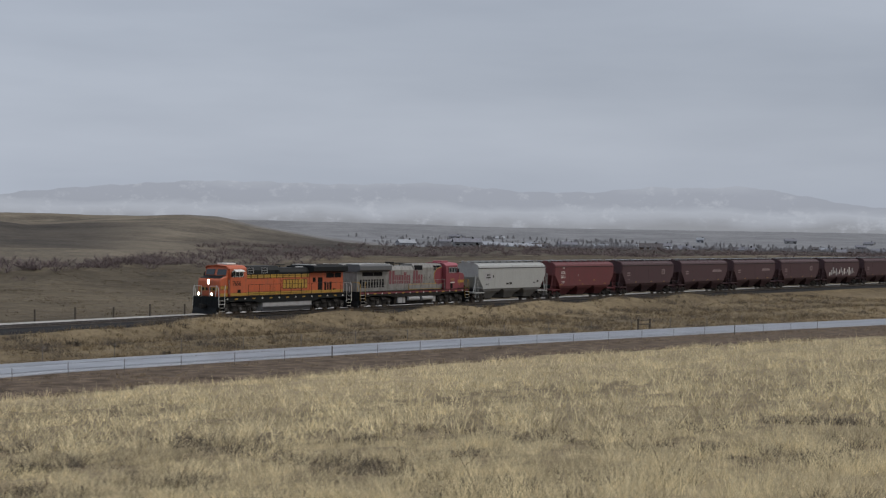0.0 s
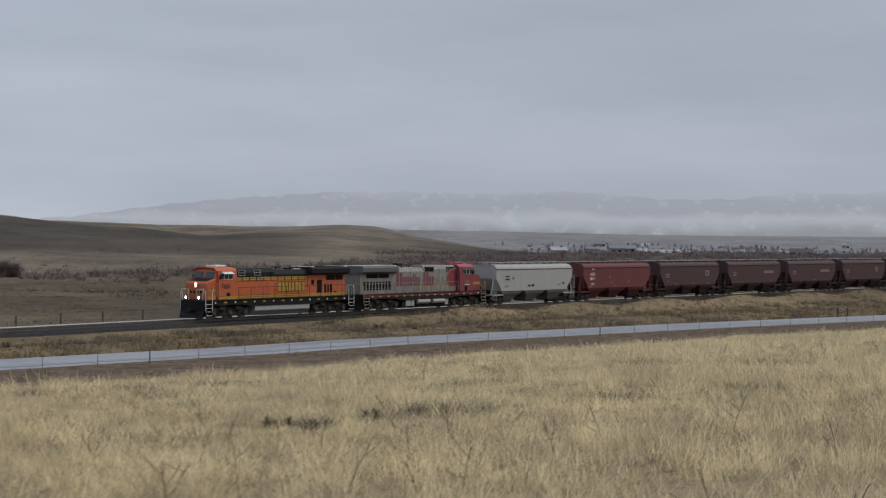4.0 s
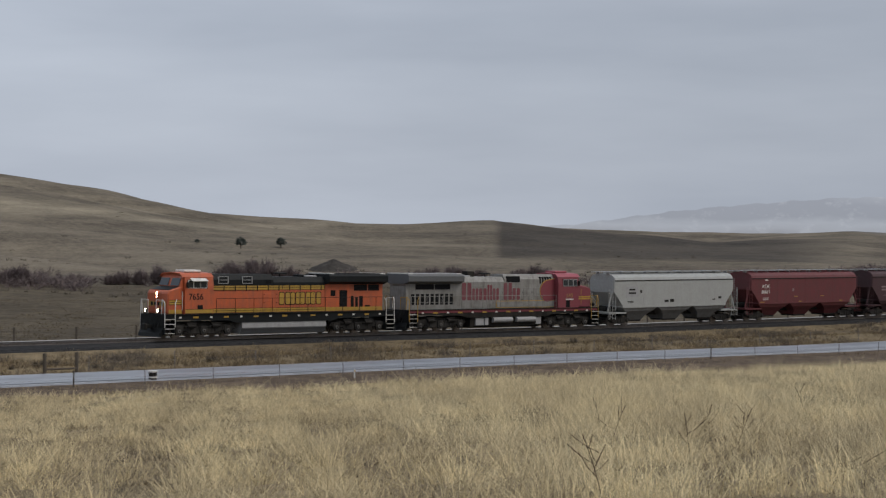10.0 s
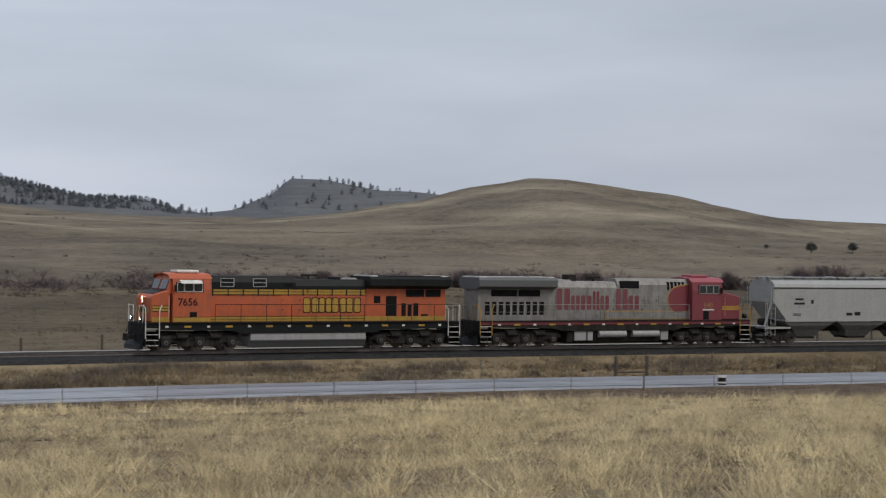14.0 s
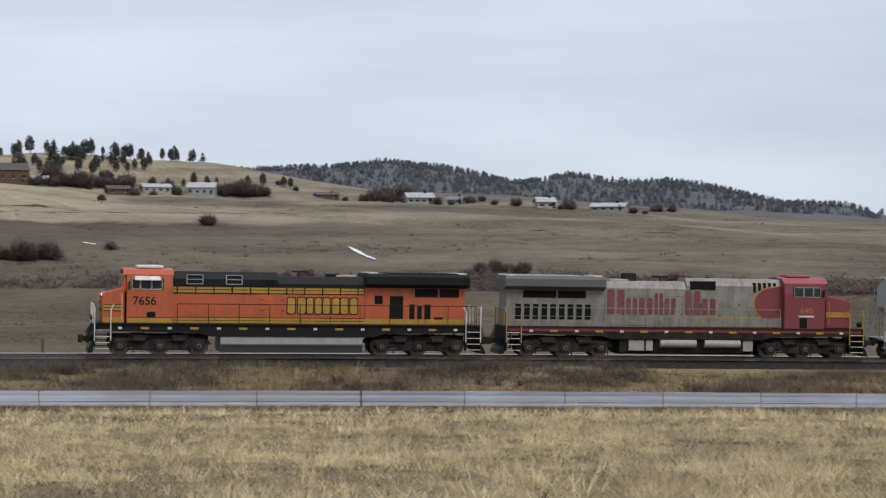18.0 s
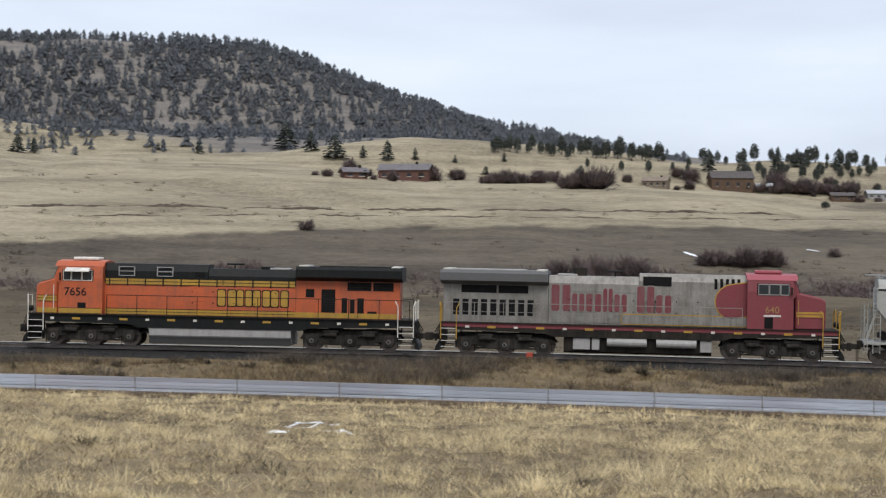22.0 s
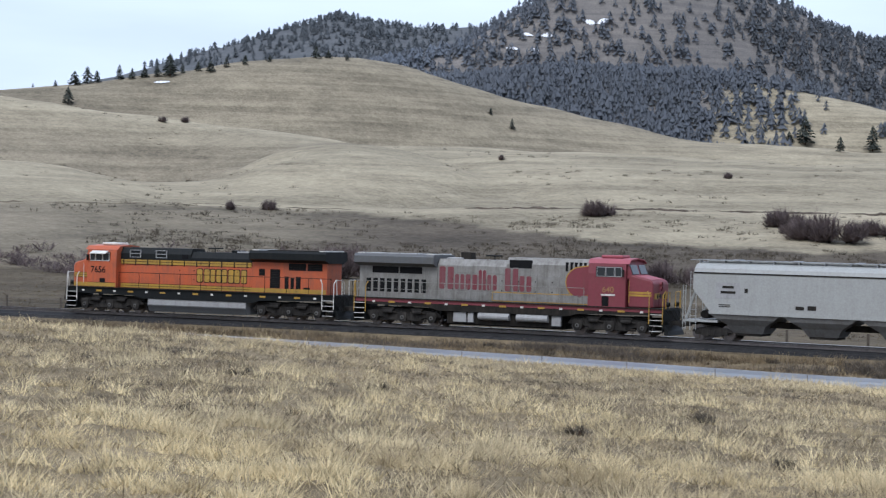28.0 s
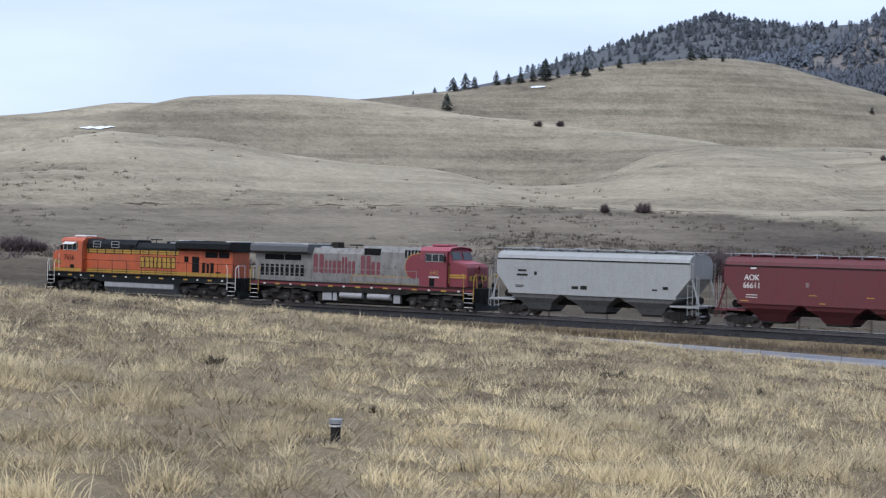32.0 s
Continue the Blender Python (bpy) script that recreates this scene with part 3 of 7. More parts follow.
ribbon("road", LONG, [(lambda s: road_far(s) + 0.0, (lambda s: -road_drop(s) - 0.03)), (lambda s: road_far(s) + 0.15, (lambda s: -road_drop(s) + 0.05)), (lambda s: road_far(s) + 3.6, (lambda s: -road_drop(s) + 0.09)),
                      (lambda s: road_far(s) + 7.05, (lambda s: -road_drop(s) + 0.05)), (lambda s: road_far(s) + 7.2, (lambda s: -road_drop(s) - 0.03))], M_ROAD, "wet two-lane asphalt road running beside the railway", "road")

ribbon("gravel_path", np.arange(-420, 300, 2.0), [(-7.0, -1.4), (-5.6, -0.25), (-4.8, -0.24), (-4.5, -0.42)], plain("pale_gravel", (0.36, 0.35, 0.33), 0.9, scale=2), "pale gravel track along the far side of the railway", "path")
for off in (0.3, 6.85):
    ribbon("road_line", LONG, [(lambda s: road_far(s) + off, (lambda s: -road_drop(s) + 0.062)), (lambda s: road_far(s) + off + 0.12, (lambda s: -road_drop(s) + 0.062))], M_WHITE, "worn white edge line on the road", "road marking")
M_WET = plain("wet_wheel_track", (0.195, 0.205, 0.228), 0.34, scale=0.15, vary=0.25)
for off in (0.8, 4.3):
    ribbon("wheel_track", LONG, [(lambda s: road_far(s) + off, (lambda s: -road_drop(s) + (0.082 if off < 2 else 0.092))), (lambda s: road_far(s) + off + 1.9 + 0.2 * np.sin(s / 19) + 0.1 * np.sin(s / 7), (lambda s: -road_drop(s) + (0.092 if off < 2 else 0.082)))], M_WET,
           "damp dark wheel track worn along the road", "road")


def bare(s):
    """How much wider than a metre the bare shoulder is."""
    return np.interp(s, [-330, -110, -60, -20, 40], [9.0, 7.5, 4.0, 1.2, 0.1]) * (1 + 0.18 * np.sin(s / 7) + 0.12 * np.sin(s / 2.9))


ribbon("road_shoulder", LONG, [(lambda s: road_far(s) + 7.15, (lambda s: -road_drop(s) + 0.0)), (lambda s: road_far(s) + 8.1 + bare(s), (lambda s: -road_drop(s) + 0.03)), (lambda s: road_far(s) + 8.6 + 1.25 * bare(s), (lambda s: -road_drop(s) - 0.2))],
       plain("brown_shoulder_gravel", (0.11, 0.082, 0.06), 0.95, scale=0.9, vary=0.6), "brown gravel shoulder along the road's edge", "road")


# ---- the train ----
TRAIN, WHEELS = [], []
LOCO_L, HOP_L = 22.3, 17.7


def lettering(text, size, material, parent, at, label=""):
    cu = bpy.data.curves.new("lettering", "FONT")
    cu.body, cu.size, cu.extrude, cu.align_x, cu.offset = text, size, 0.004, "CENTER", 0.005
    tmp = bpy.data.objects.new("lettering", cu)
    scene.collection.objects.link(tmp)
    me = bpy.data.meshes.new_from_object(tmp.evaluated_get(bpy.context.evaluated_depsgraph_get()))
    bpy.data.objects.remove(tmp)
    me.materials.clear()
    me.materials.append(material)
    ob = new("lettering", me)
    ob.parent, ob.matrix_basis = parent, at
    if label:
        ob["label"] = label
    return ob


def side_at(x, y, z):
    """A frame standing on a vehicle's flank: y < 0 faces the viewer on the right flank."""
    return pose(x, y, z, 90, 0, 0) if y < 0 else pose(x, y, z, 90, 0, 180)


def wheelset(radius, parent, x):
    bm = B()
    tube(bm, (0, -1.0, 0), (0, 1.0, 0), 0.09, 8)
    for y in (-0.82, 0.69):
        tube(bm, (0, y, 0), (0, y + 0.13, 0), radius, 20)
    for y in (-0.72, 0.69):
        tube(bm, (0, y, 0), (0, y + 0.035, 0), radius + 0.03, 20)
    for k in range(5):
        a = 2 * math.pi * k / 5
        box(bm, radius * 0.55 * math.cos(a) - 0.05, radius * 0.55 * math.cos(a) + 0.05, -0.84, 0.84, radius * 0.55 * math.sin(a) - 0.05, radius * 0.55 * math.sin(a) + 0.05)
    ob = part("wheelset", bm, M_RAIL, parent, "steel wheels on an axle", at=pose(x, 0, radius))
    WHEELS.append((ob, x, radius))
    return ob


M_BEARING = plain("worn_bearing_steel", (0.13, 0.125, 0.118), 0.6, 0.3)


def loco_bogie(parent, c):
    bm = B()
    for sgn in (-1, 1):
        prism(bm, [(c - 2.75, 0.62), (c - 2.55, 0.9), (c - 1.4, 1.0), (c - 0.7, 0.82), (c + 0.7, 0.82), (c + 1.4, 1.0), (c + 2.55, 0.9), (c + 2.75, 0.62),
                   (c + 1.5, 0.5), (c + 1.1, 0.32), (c - 1.1, 0.32), (c - 1.5, 0.5)], sgn * 1.08, sgn * 1.22, 0.02)
        box(bm, c - 1.0, c + 1.0, min(sgn * 0.9, sgn * 1.1), max(sgn * 0.9, sgn * 1.1), 0.7, 1.05)
    box(bm, c - 2.6, c + 2.6, -0.9, 0.9, 0.75, 1.1)
    bogie = part("bogie", bm, M_TRUCK, parent, "dusty three-axle bogie")
    for dx in (-2.08, 0, 2.08):
        wheelset(0.53, bogie, c + dx)
        for sgn in (-1, 1):
            bm = B()
            prism(bm, [(c + dx - 0.2, 0.24), (c + dx - 0.32, 0.5), (c + dx - 0.3, 0.86), (c + dx + 0.3, 0.86), (c + dx + 0.32, 0.5), (c + dx + 0.2, 0.24)], *sorted((sgn * 1.1, sgn * 1.3)), 0.03)
            abox = part("axle_box", bm, M_TRUCK, bogie)
            part("bearing_cap", tube(B(), (c + dx, sgn * 1.3, 0.53), (c + dx, sgn * 1.36, 0.53), 0.13, 12), M_BEARING, abox, "pale worn bearing cap")
            part("cap_bolt", tube(B(), (c + dx, sgn * 1.36, 0.53), (c + dx, sgn * 1.39, 0.53), 0.06, 8), M_FRAME, abox)
            bm = B()
            rod_path(bm, [(c + dx + 0.34, sgn * 1.2, 1.15), (c + dx + 0.42, sgn * 1.24, 0.7), (c + dx + 0.46, sgn * 0.95, 0.12)], 0.025, 5)
            part("sand_pipe", bm, M_FRAME, bogie)
    for dx in (-1.04, 1.04):
        for sgn in (-1, 1):
            bm = B()
            tube(bm, (c + dx - 0.3, sgn * 1.3, 0.86), (c + dx + 0.35, sgn * 1.3, 0.86), 0.13, 10)
            tube(bm, (c + dx + 0.35, sgn * 1.3, 0.86), (c + dx + 0.6, sgn * 1.3, 0.8), 0.04, 6)
            part("brake_cylinder", bm, M_TRUCK, bogie)
            bm = B()
            box(bm, c + dx - 0.62, c + dx + 0.62, *sorted((sgn * 1.12, sgn * 1.2)), 0.3, 0.4)
            tube(bm, (c + dx - 0.5, sgn * 1.16, 0.36), (c + dx - 0.42, sgn * 1.2, 0.95), 0.035, 6)
            part("brake_rigging", bm, M_FRAME, bogie)
            part("side_bearing", box(B(), c + dx - 0.42, c + dx + 0.42, *sorted((sgn * 1.12, sgn * 1.34)), 0.98, 1.12, 0.02), M_TRUCK, bogie)
            bm = B()
            for k in range(5):
                tube(bm, (c + dx * 1.0, sgn * 1.16, 0.45 + 0.07 * k), (c + dx, sgn * 1.16, 0.49 + 0.07 * k), 0.12, 9)
            part("coil_spring", bm, M_TRUCK, bogie)


def block_row(name, spans, z0, heights, y, material, edge, parent, label):
    """Painted emblem on a flank: plain upright bars in pairs, an edge of a second colour behind them."""
    for (x0, x1), hgt in zip(spans, heights):
        w, z1 = x1 - x0, z0 + hgt
        for a, b in ((0.0, 0.42), (0.58, 1.0)):
            for mat, g, lift in ((edge, 0.05, 0.008), (material, 0.0, 0.014)):
                ya, yb = sorted((y, y + math.copysign(lift, y)))
                xa, xb, ch = x0 + a * w, x0 + b * w, 0.07
                prof = [(xa + ch - g, z0 - g), (xb - ch + g, z0 - g), (xb + g, z0 + ch - g), (xb + g, z1 - ch + g), (xb - ch + g, z1 + g), (xa + ch - g, z1 + g), (xa - g, z1 - ch + g), (xa - g, z0 + ch - g)]
                part(name, prism(B(), prof, ya, yb), mat, parent, label)


def handrail(parent, pts, material, r=0.022, name="handrail"):
    return part(name, rod_path(B(), pts, r), material, parent)


def ring_tube(x0, x1, y, z, r, ri, n=14):
    """An open hood along x round a lamp: a short pipe with a wall."""
    bm = B()
    rings = []
    for x, rad in ((x0, r), (x1, r), (x1, ri), (x0, ri)):
        rings.append([bm.verts.new((x, y + rad * math.cos(2 * math.pi * k / n), z + rad * math.sin(2 * math.pi * k / n))) for k in range(n)])
    for a in range(4):
        for k in range(n):
            bm.faces.new((rings[a][k], rings[a][(k + 1) % n], rings[(a + 1) % 4][(k + 1) % n], rings[(a + 1) % 4][k]))
    bmesh.ops.recalc_face_normals(bm, faces=bm.faces)
    return bm


def locomotive(label, skin, band, cabskin, rooftop, sill, new_type):
    """A six-axle wide-cab diesel about its middle, nose towards +x, rail top at z = 0."""
    top = new("locomotive")
    tagged(top, label, "locomotive", group="locomotives of the train")
    h = LOCO_L / 2
    ahead = 0.72 if new_type else 0.0
    u = lambda d: h - d + ahead
    nf = 1.38 + 0.54 * ahead
    # underframe, walkway, ends
    frame_ = part("underframe", prism(B(), [(-h + 0.75, 1.68), (h - 0.75, 1.68), (h - 0.75, 1.32), (5.0, 1.22), (4.4, 1.05), (-4.4, 1.05), (-5.0, 1.22), (-h + 0.75, 1.32)], -1.46, 1.46), sill, top, "grimy long underframe sill")
    if not new_type:
        for y in (-1, 1):
            part("sill_stripe", box(B(), -h + 0.76, h - 0.76, *sorted((y * 1.461, y * 1.475)), 1.47, 1.675), M_RED, frame_, "dull red sill stripe")
    part("walkway", box(B(), -h + 0.7, h - 0.7, -1.56, 1.56, 1.68, 1.73), M_FRAME, top)
    for k in range(15):
        for y in (-1.462, 1.462):
            ya, yb = sorted((y, y + math.copysign(0.008 if new_type else 0.022, y)))
            x = h - 2.0 - k * 1.3
            part("reflector", box(B(), x - (0.22 if k % 2 else 0.1), x + (0.22 if k % 2 else 0.1), ya, yb, 1.42, 1.54), M_YELLOW if k % 2 else M_OFFWHITE, frame_, "reflective marker")
    for d in (1, -1):
        e = d * (h - 0.62)
        part("pilot_plate", box(B(), min(e, e - d * 0.12), max(e, e - d * 0.12), -1.45, 1.45, 0.55, 1.7, 0.01), M_BLACK, top)
        bm = B()
        prism(bm, [(e, 0.18), (e + d * 0.28, 0.14), (e + d * 0.22, 0.4), (e, 0.75)], -1.35, 1.35)
        part("snow_plough", bm, M_BLACK, top, "black steel plough blade")
        bm = B()
        box(bm, min(e, d * h), max(e, d * h), -0.16, 0.16, 0.72, 1.0, 0.02)
        box(bm, min(d * (h - 0.12), d * (h + 0.12)), max(d * (h - 0.12), d * (h + 0.12)), -0.22, 0.2, 0.64, 1.06, 0.03)
        part("coupler", bm, M_TRUCK, top)
        for y in (-0.9, -0.65, 0.65, 0.9):
            pts = [(e + d * (0.05 + 0.24 * math.sin(math.pi * k / 6)), y, 1.05 - 0.5 * math.sin(math.pi * k / 6) * (0.6 + 0.4 * k / 6)) for k in range(7)]
            part("air_hose", bent_tube(pts, 0.03), M_RUBBER, top)
        for k, y in enumerate((-1.1, -0.4, 0.3, 1.0)):
            pts = [(e + d * (0.02 + 0.3 * math.sin(math.pi * i / 8)), y + 0.5 * i / 8, 1.62 - (0.5 + 0.12 * k) * math.sin(math.pi * i / 8)) for i in range(9)]
            part("jumper_cable", bent_tube(pts, 0.022), M_RUBBER, top, "looped black jumper cable")
        for y in (-1, 1):
            for z in (0.36, 0.68, 1.0, 1.34):
                part("step", box(B(), min(e - d * 0.85, e - d * 0.08), max(e - d * 0.85, e - d * 0.08), min(y * 1.12, y * 1.55), max(y * 1.12, y * 1.55), z, z + 0.05), M_BLACK, top, "black steel corner step")
                part("step_edge", box(B(), min(e - d * 0.85, e - d * 0.08), max(e - d * 0.85, e - d * 0.08), *sorted((y * 1.551, y * 1.562)), z + 0.01, z + 0.045), M_OFFWHITE, top, "pale step nosing")
            for x in (e - d * 0.88, e - d * 0.06):
                part("step_side", box(B(), x - 0.02, x + 0.02, min(y * 1.1, y * 1.53), max(y * 1.1, y * 1.53), 0.34, 1.7), M_BLACK, top)
            rail_mat = M_OFFWHITE if new_type else M_YELLOW
            handrail(top, [(e - d * 0.9, y * 1.54, 0.8), (e - d * 0.9, y * 1.54, 2.45), (e - d * 1.05, y * 1.5, 2.75)], rail_mat, 0.032)
            handrail(top, [(e - d * 0.06, y * 1.54, 0.8), (e - d * 0.06, y * 1.5, 2.5), (e + d * 0.02, y * 1.3, 2.75), (e + d * 0.02, y * 1.2, 1.73)], rail_mat, 0.032)
            handrail(top, [(e, y * 1.2, 2.7), (e, y * 0.5, 2.7), (e, y * 0.5, 1.73)], rail_mat, 0.025)
    # side railings
    for y in (-1.52, 1.52):
        xs = np.linspace(u(5.7), h - 21.4, 11)
        for x in xs:
            handrail(top, [(x, y, 1.73), (x, y, 2.78)], M_BLACK if new_type else skin, 0.02, "stanchion")
        handrail(top, [(xs[0], y, 2.78), (xs[-1], y, 2.78)], M_BLACK if new_type else skin, 0.02)
        if not new_type:
            handrail(top, [(xs[0], y, 2.3), (xs[-1], y, 2.3)], skin, 0.014)
    # fuel tank between the bogies
    if new_type:
        tank = part("fuel_tank", loft(B(), [(-1.42, 0.62), (-1.42, 1.12), (1.42, 1.12), (1.42, 0.62), (1.2, 0.22), (-1.2, 0.22)], -3.85, 3.85), M_TANK, top, "pale grey fuel tank")
        for y in (-1, 1):
            part("tank_skirt", loft(B(), [(y * 1.424, 0.6), (y * 1.43, 0.66), (y * 1.22, 0.2), (y * 1.19, 0.2)], -3.86, 3.86), M_SLATE, tank, "dark lower tank plate")
        part("filler", box(B(), 1.0, 1.08, -1.45, -1.41, 0.75, 1.0), M_BLACK, tank)
        part("tank_skirt", loft(B(), [(-1.3, 0.2), (-1.435, 0.6), (-1.435, 0.63), (-1.2, 0.63), (-1.2, 0.2)], -3.8, 3.8), M_FRAME, tank)
    else:
        tank = part("fuel_tank", loft(B(), [(-1.2, 0.3), (-1.3, 1.0), (1.3, 1.0), (1.2, 0.3), (0.9, 0.2), (-0.9, 0.2)], -3.9, 3.9), M_FRAME, top, "grimy fuel tank")
        for y in (-1.36, 1.36):
            for a, b in ((1.0, 3.1), (-1.6, 0.5)):
                part("air_reservoir", tube(B(), (a, y, 0.82), (b, y, 0.82), 0.23, 14), M_TANK, tank, "long steel air reservoir")
            for a, b in ((-3.4, -2.5), (-2.4, -2.0), (3.3, 3.9)):
                part("equipment_box", box(B(), a, b, min(y * 0.8, y), max(y * 0.8, y), 0.4, 1.02, 0.02), M_TANK, tank)
    for c in (-7.05, 7.05):
        loco_bogie(top, c)
    # nose and cab
    nose = part("nose", prism(B(), [(u(nf), 1.73), (u(nf), 3.2), (u(nf + 0.16), 3.38), (u(2.95), 3.68), (u(2.95), 1.73)], -1.32, 1.32, 0.07), cabskin, top, "blunt sloping nose")
    part("nose_top", prism(B(), [(u(nf + 0.2), 3.4), (u(nf + 0.2), 3.415), (u(2.9), 3.7), (u(2.9), 3.68)], -1.18, 1.18), rooftop if new_type else M_PINK, nose, "dark anti-glare nose top" if new_type else "")
    part("nose_door", box(B(), u(nf - 0.02), u(nf - 0.04), -0.35, 0.35, 1.78, 2.9, 0.01), cabskin, nose)
    for y in (-1, 1):
        yo = lambda a, b: sorted((y * a, y * b))
        part("nose_stripe", box(B(), u(2.9), u(nf + 0.1), *yo(1.325, 1.335), 2.4, 2.68), M_YELLOW, nose, "yellow stripe")
        for z in (2.365, 2.525, 2.68):
            part("stripe_edge", box(B(), u(2.9), u(nf + 0.1), *yo(1.322, 1.341), z, z + 0.035), M_BLACK if new_type else M_RED, nose, "thin dark edge line")
        if new_type:
            part("lower_band", box(B(), u(2.92), u(nf + 0.06), *yo(1.322, 1.333), 1.76, 2.03), band, nose, "yellow lower band")
    part("nose_emblem", box(B(), u(nf - 0.025), u(nf - 0.035), -1.1, 1.1, 2.25, 2.6), M_YELLOW, nose, "yellow band with dark blocks")
    for y in (-0.62, -0.2, 0.22, 0.64):
        part("emblem_block", box(B(), u(nf - 0.032), u(nf - 0.05), y - 0.13, y + 0.13, 2.3, 2.55), M_BLACK, nose)
    cab_prof = [(-1.52, 1.73), (-1.52, 3.7), (-1.44, 4.3), (-1.1, 4.52), (0, 4.6), (1.1, 4.52), (1.44, 4.3), (1.52, 3.7), (1.52, 1.73)]
    cab = part("cab", loft(B(), cab_prof, u(5.45), u(3.05)), cabskin, top, "wide comfort cab")
    part("cab_front", prism(B(), [(u(3.06), 3.3), (u(2.72), 3.62), (u(2.95), 4.3), (u(3.06), 4.5)], -1.3, 1.3, 0.03), cabskin, cab)
    for y in (-0.68, 0.68):
        part("windscreen", prism(B(), [(u(2.73), 3.7), (u(2.69), 3.7), (u(2.9), 4.24), (u(2.95), 4.24)], y - 0.52, y + 0.52), M_GLASS, cab, "dark windscreen pane")
    part("cab_roof", loft(B(), [(-1.46, 4.3), (-1.12, 4.56), (0, 4.65), (1.12, 4.56), (1.46, 4.3), (1.1, 4.5), (0, 4.58), (-1.1, 4.5)], u(5.5), u(2.85)), cabskin if new_type else M_PINK, cab)
    part("air_conditioner", box(B(), u(5.0), u(3.6), -0.6, 0.6, 4.62, 4.8, 0.05), M_OFFWHITE if new_type else M_PINK, cab)
    for y in (-1, 1):
        yo = lambda a, b: sorted((y * a, y * b))
        part("window_recess", box(B(), u(4.95), u(3.25), *yo(1.5, 1.528), 3.5, 4.12), M_DARK, cab)
        for x0, x1 in ((3.32, 3.7), (3.78, 4.28), (4.36, 4.86)):
            pane = part("side_window", box(B(), u(x1), u(x0), *yo(1.52, 1.536), 3.56, 4.06), M_GLASS, cab, "dark side window pane")
            bm = B()
            for a, b, c, d in ((x0 - 0.03, x1 + 0.03, 3.52, 3.56), (x0 - 0.03, x1 + 0.03, 4.06, 4.1), (x0 - 0.03, x0, 3.52, 4.1), (x1, x1 + 0.03, 3.52, 4.1)):
                box(bm, u(b), u(a), *yo(1.51, 1.548), c, d)
            part("window_frame", bm, M_OFFWHITE if new_type else M_TANK, pane)
        if new_type:
            part("sunshade", loft(B(), [(y * 1.5, 4.18), (y * 1.5, 4.23), (y * 1.86, 4.05), (y * 1.86, 4.01)], u(4.78), u(3.45)), M_OFFWHITE, cab, "white sunshade over the side window")
            part("lower_band", box(B(), u(5.4), u(3.08), *yo(1.522, 1.535), 1.76, 2.03), band, cab, "yellow lower band")
            for z in (1.745, 2.03):
                part("band_edge", box(B(), u(5.4), u(3.08), *yo(1.521, 1.541), z, z + 0.025), M_BLACK, cab, "thin black edge line")
        part("cab_step_recess", box(B(), u(4.55), u(4.1), *yo(1.5, 1.53), 1.76, 2.34), M_DARK, cab)
        part("mirror", box(B(), u(3.2), u(3.12), *yo(1.55, 1.75), 3.55, 3.95, 0.01), M_FRAME, cab)
        handrail(cab, [(u(2.8), y * 1.56, 2.0), (u(2.8), y * 1.56, 3.3)], M_OFFWHITE if new_type else M_YELLOW, 0.02)
        # ditch lamps by the coupler and the pair of headlamps on the nose
        lamp = part("ditch_light", tube(B(), (h - 0.74, y * 0.78, 1.96), (h - 0.62, y * 0.78, 1.96), 0.15, 12), M_BLACK, top, "ditch light housing")
        part("hood_ring", ring_tube(h - 0.63, h - 0.53, y * 0.78, 1.96, 0.155, 0.137), M_BLACK, lamp)
        part("lens", tube(B(), (h - 0.621, y * 0.78, 1.96), (h - 0.6, y * 0.78, 1.96), 0.135, 14), M_LAMP if new_type else M_GLASS, lamp, "burning ditch lamp lens" if new_type else "unlit lens")
    for z in (2.88, 3.14):
        part("headlight_ring", ring_tube(u(nf + 0.01), u(nf - 0.1), 0.0, z, 0.155, 0.13), cabskin, nose)
        part("headlight", tube(B(), (u(nf + 0.01), 0.0, z), (u(nf - 0.03), 0.0, z), 0.128, 14), M_LAMP if new_type else M_GLASS, nose, "burning headlight" if new_type else "unlit headlight")
    # long hood
    z_band = 3.42
    hood = part("hood", loft(B(), [(-0.98, 1.73), (-0.98, z_band), (0.98, z_band), (0.98, 1.73)], u(15.9), u(5.44)), skin, top, "long engine hood")
    def roofing(x0, x1, zt):
        return loft(B(), [(-0.98, z_band + 0.005), (-0.98, zt - 0.4), (-0.72, zt), (0.72, zt), (0.98, zt - 0.4), (0.98, z_band + 0.005)], u(x1), u(x0))
    roofm = rooftop if new_type else skin
    part("hood_roof", roofing(5.45, 11.1, 4.5), roofm, hood, "upper hood section")
    part("hood_roof", roofing(11.12, 15.9, 4.3), roofm, hood, "upper hood section")
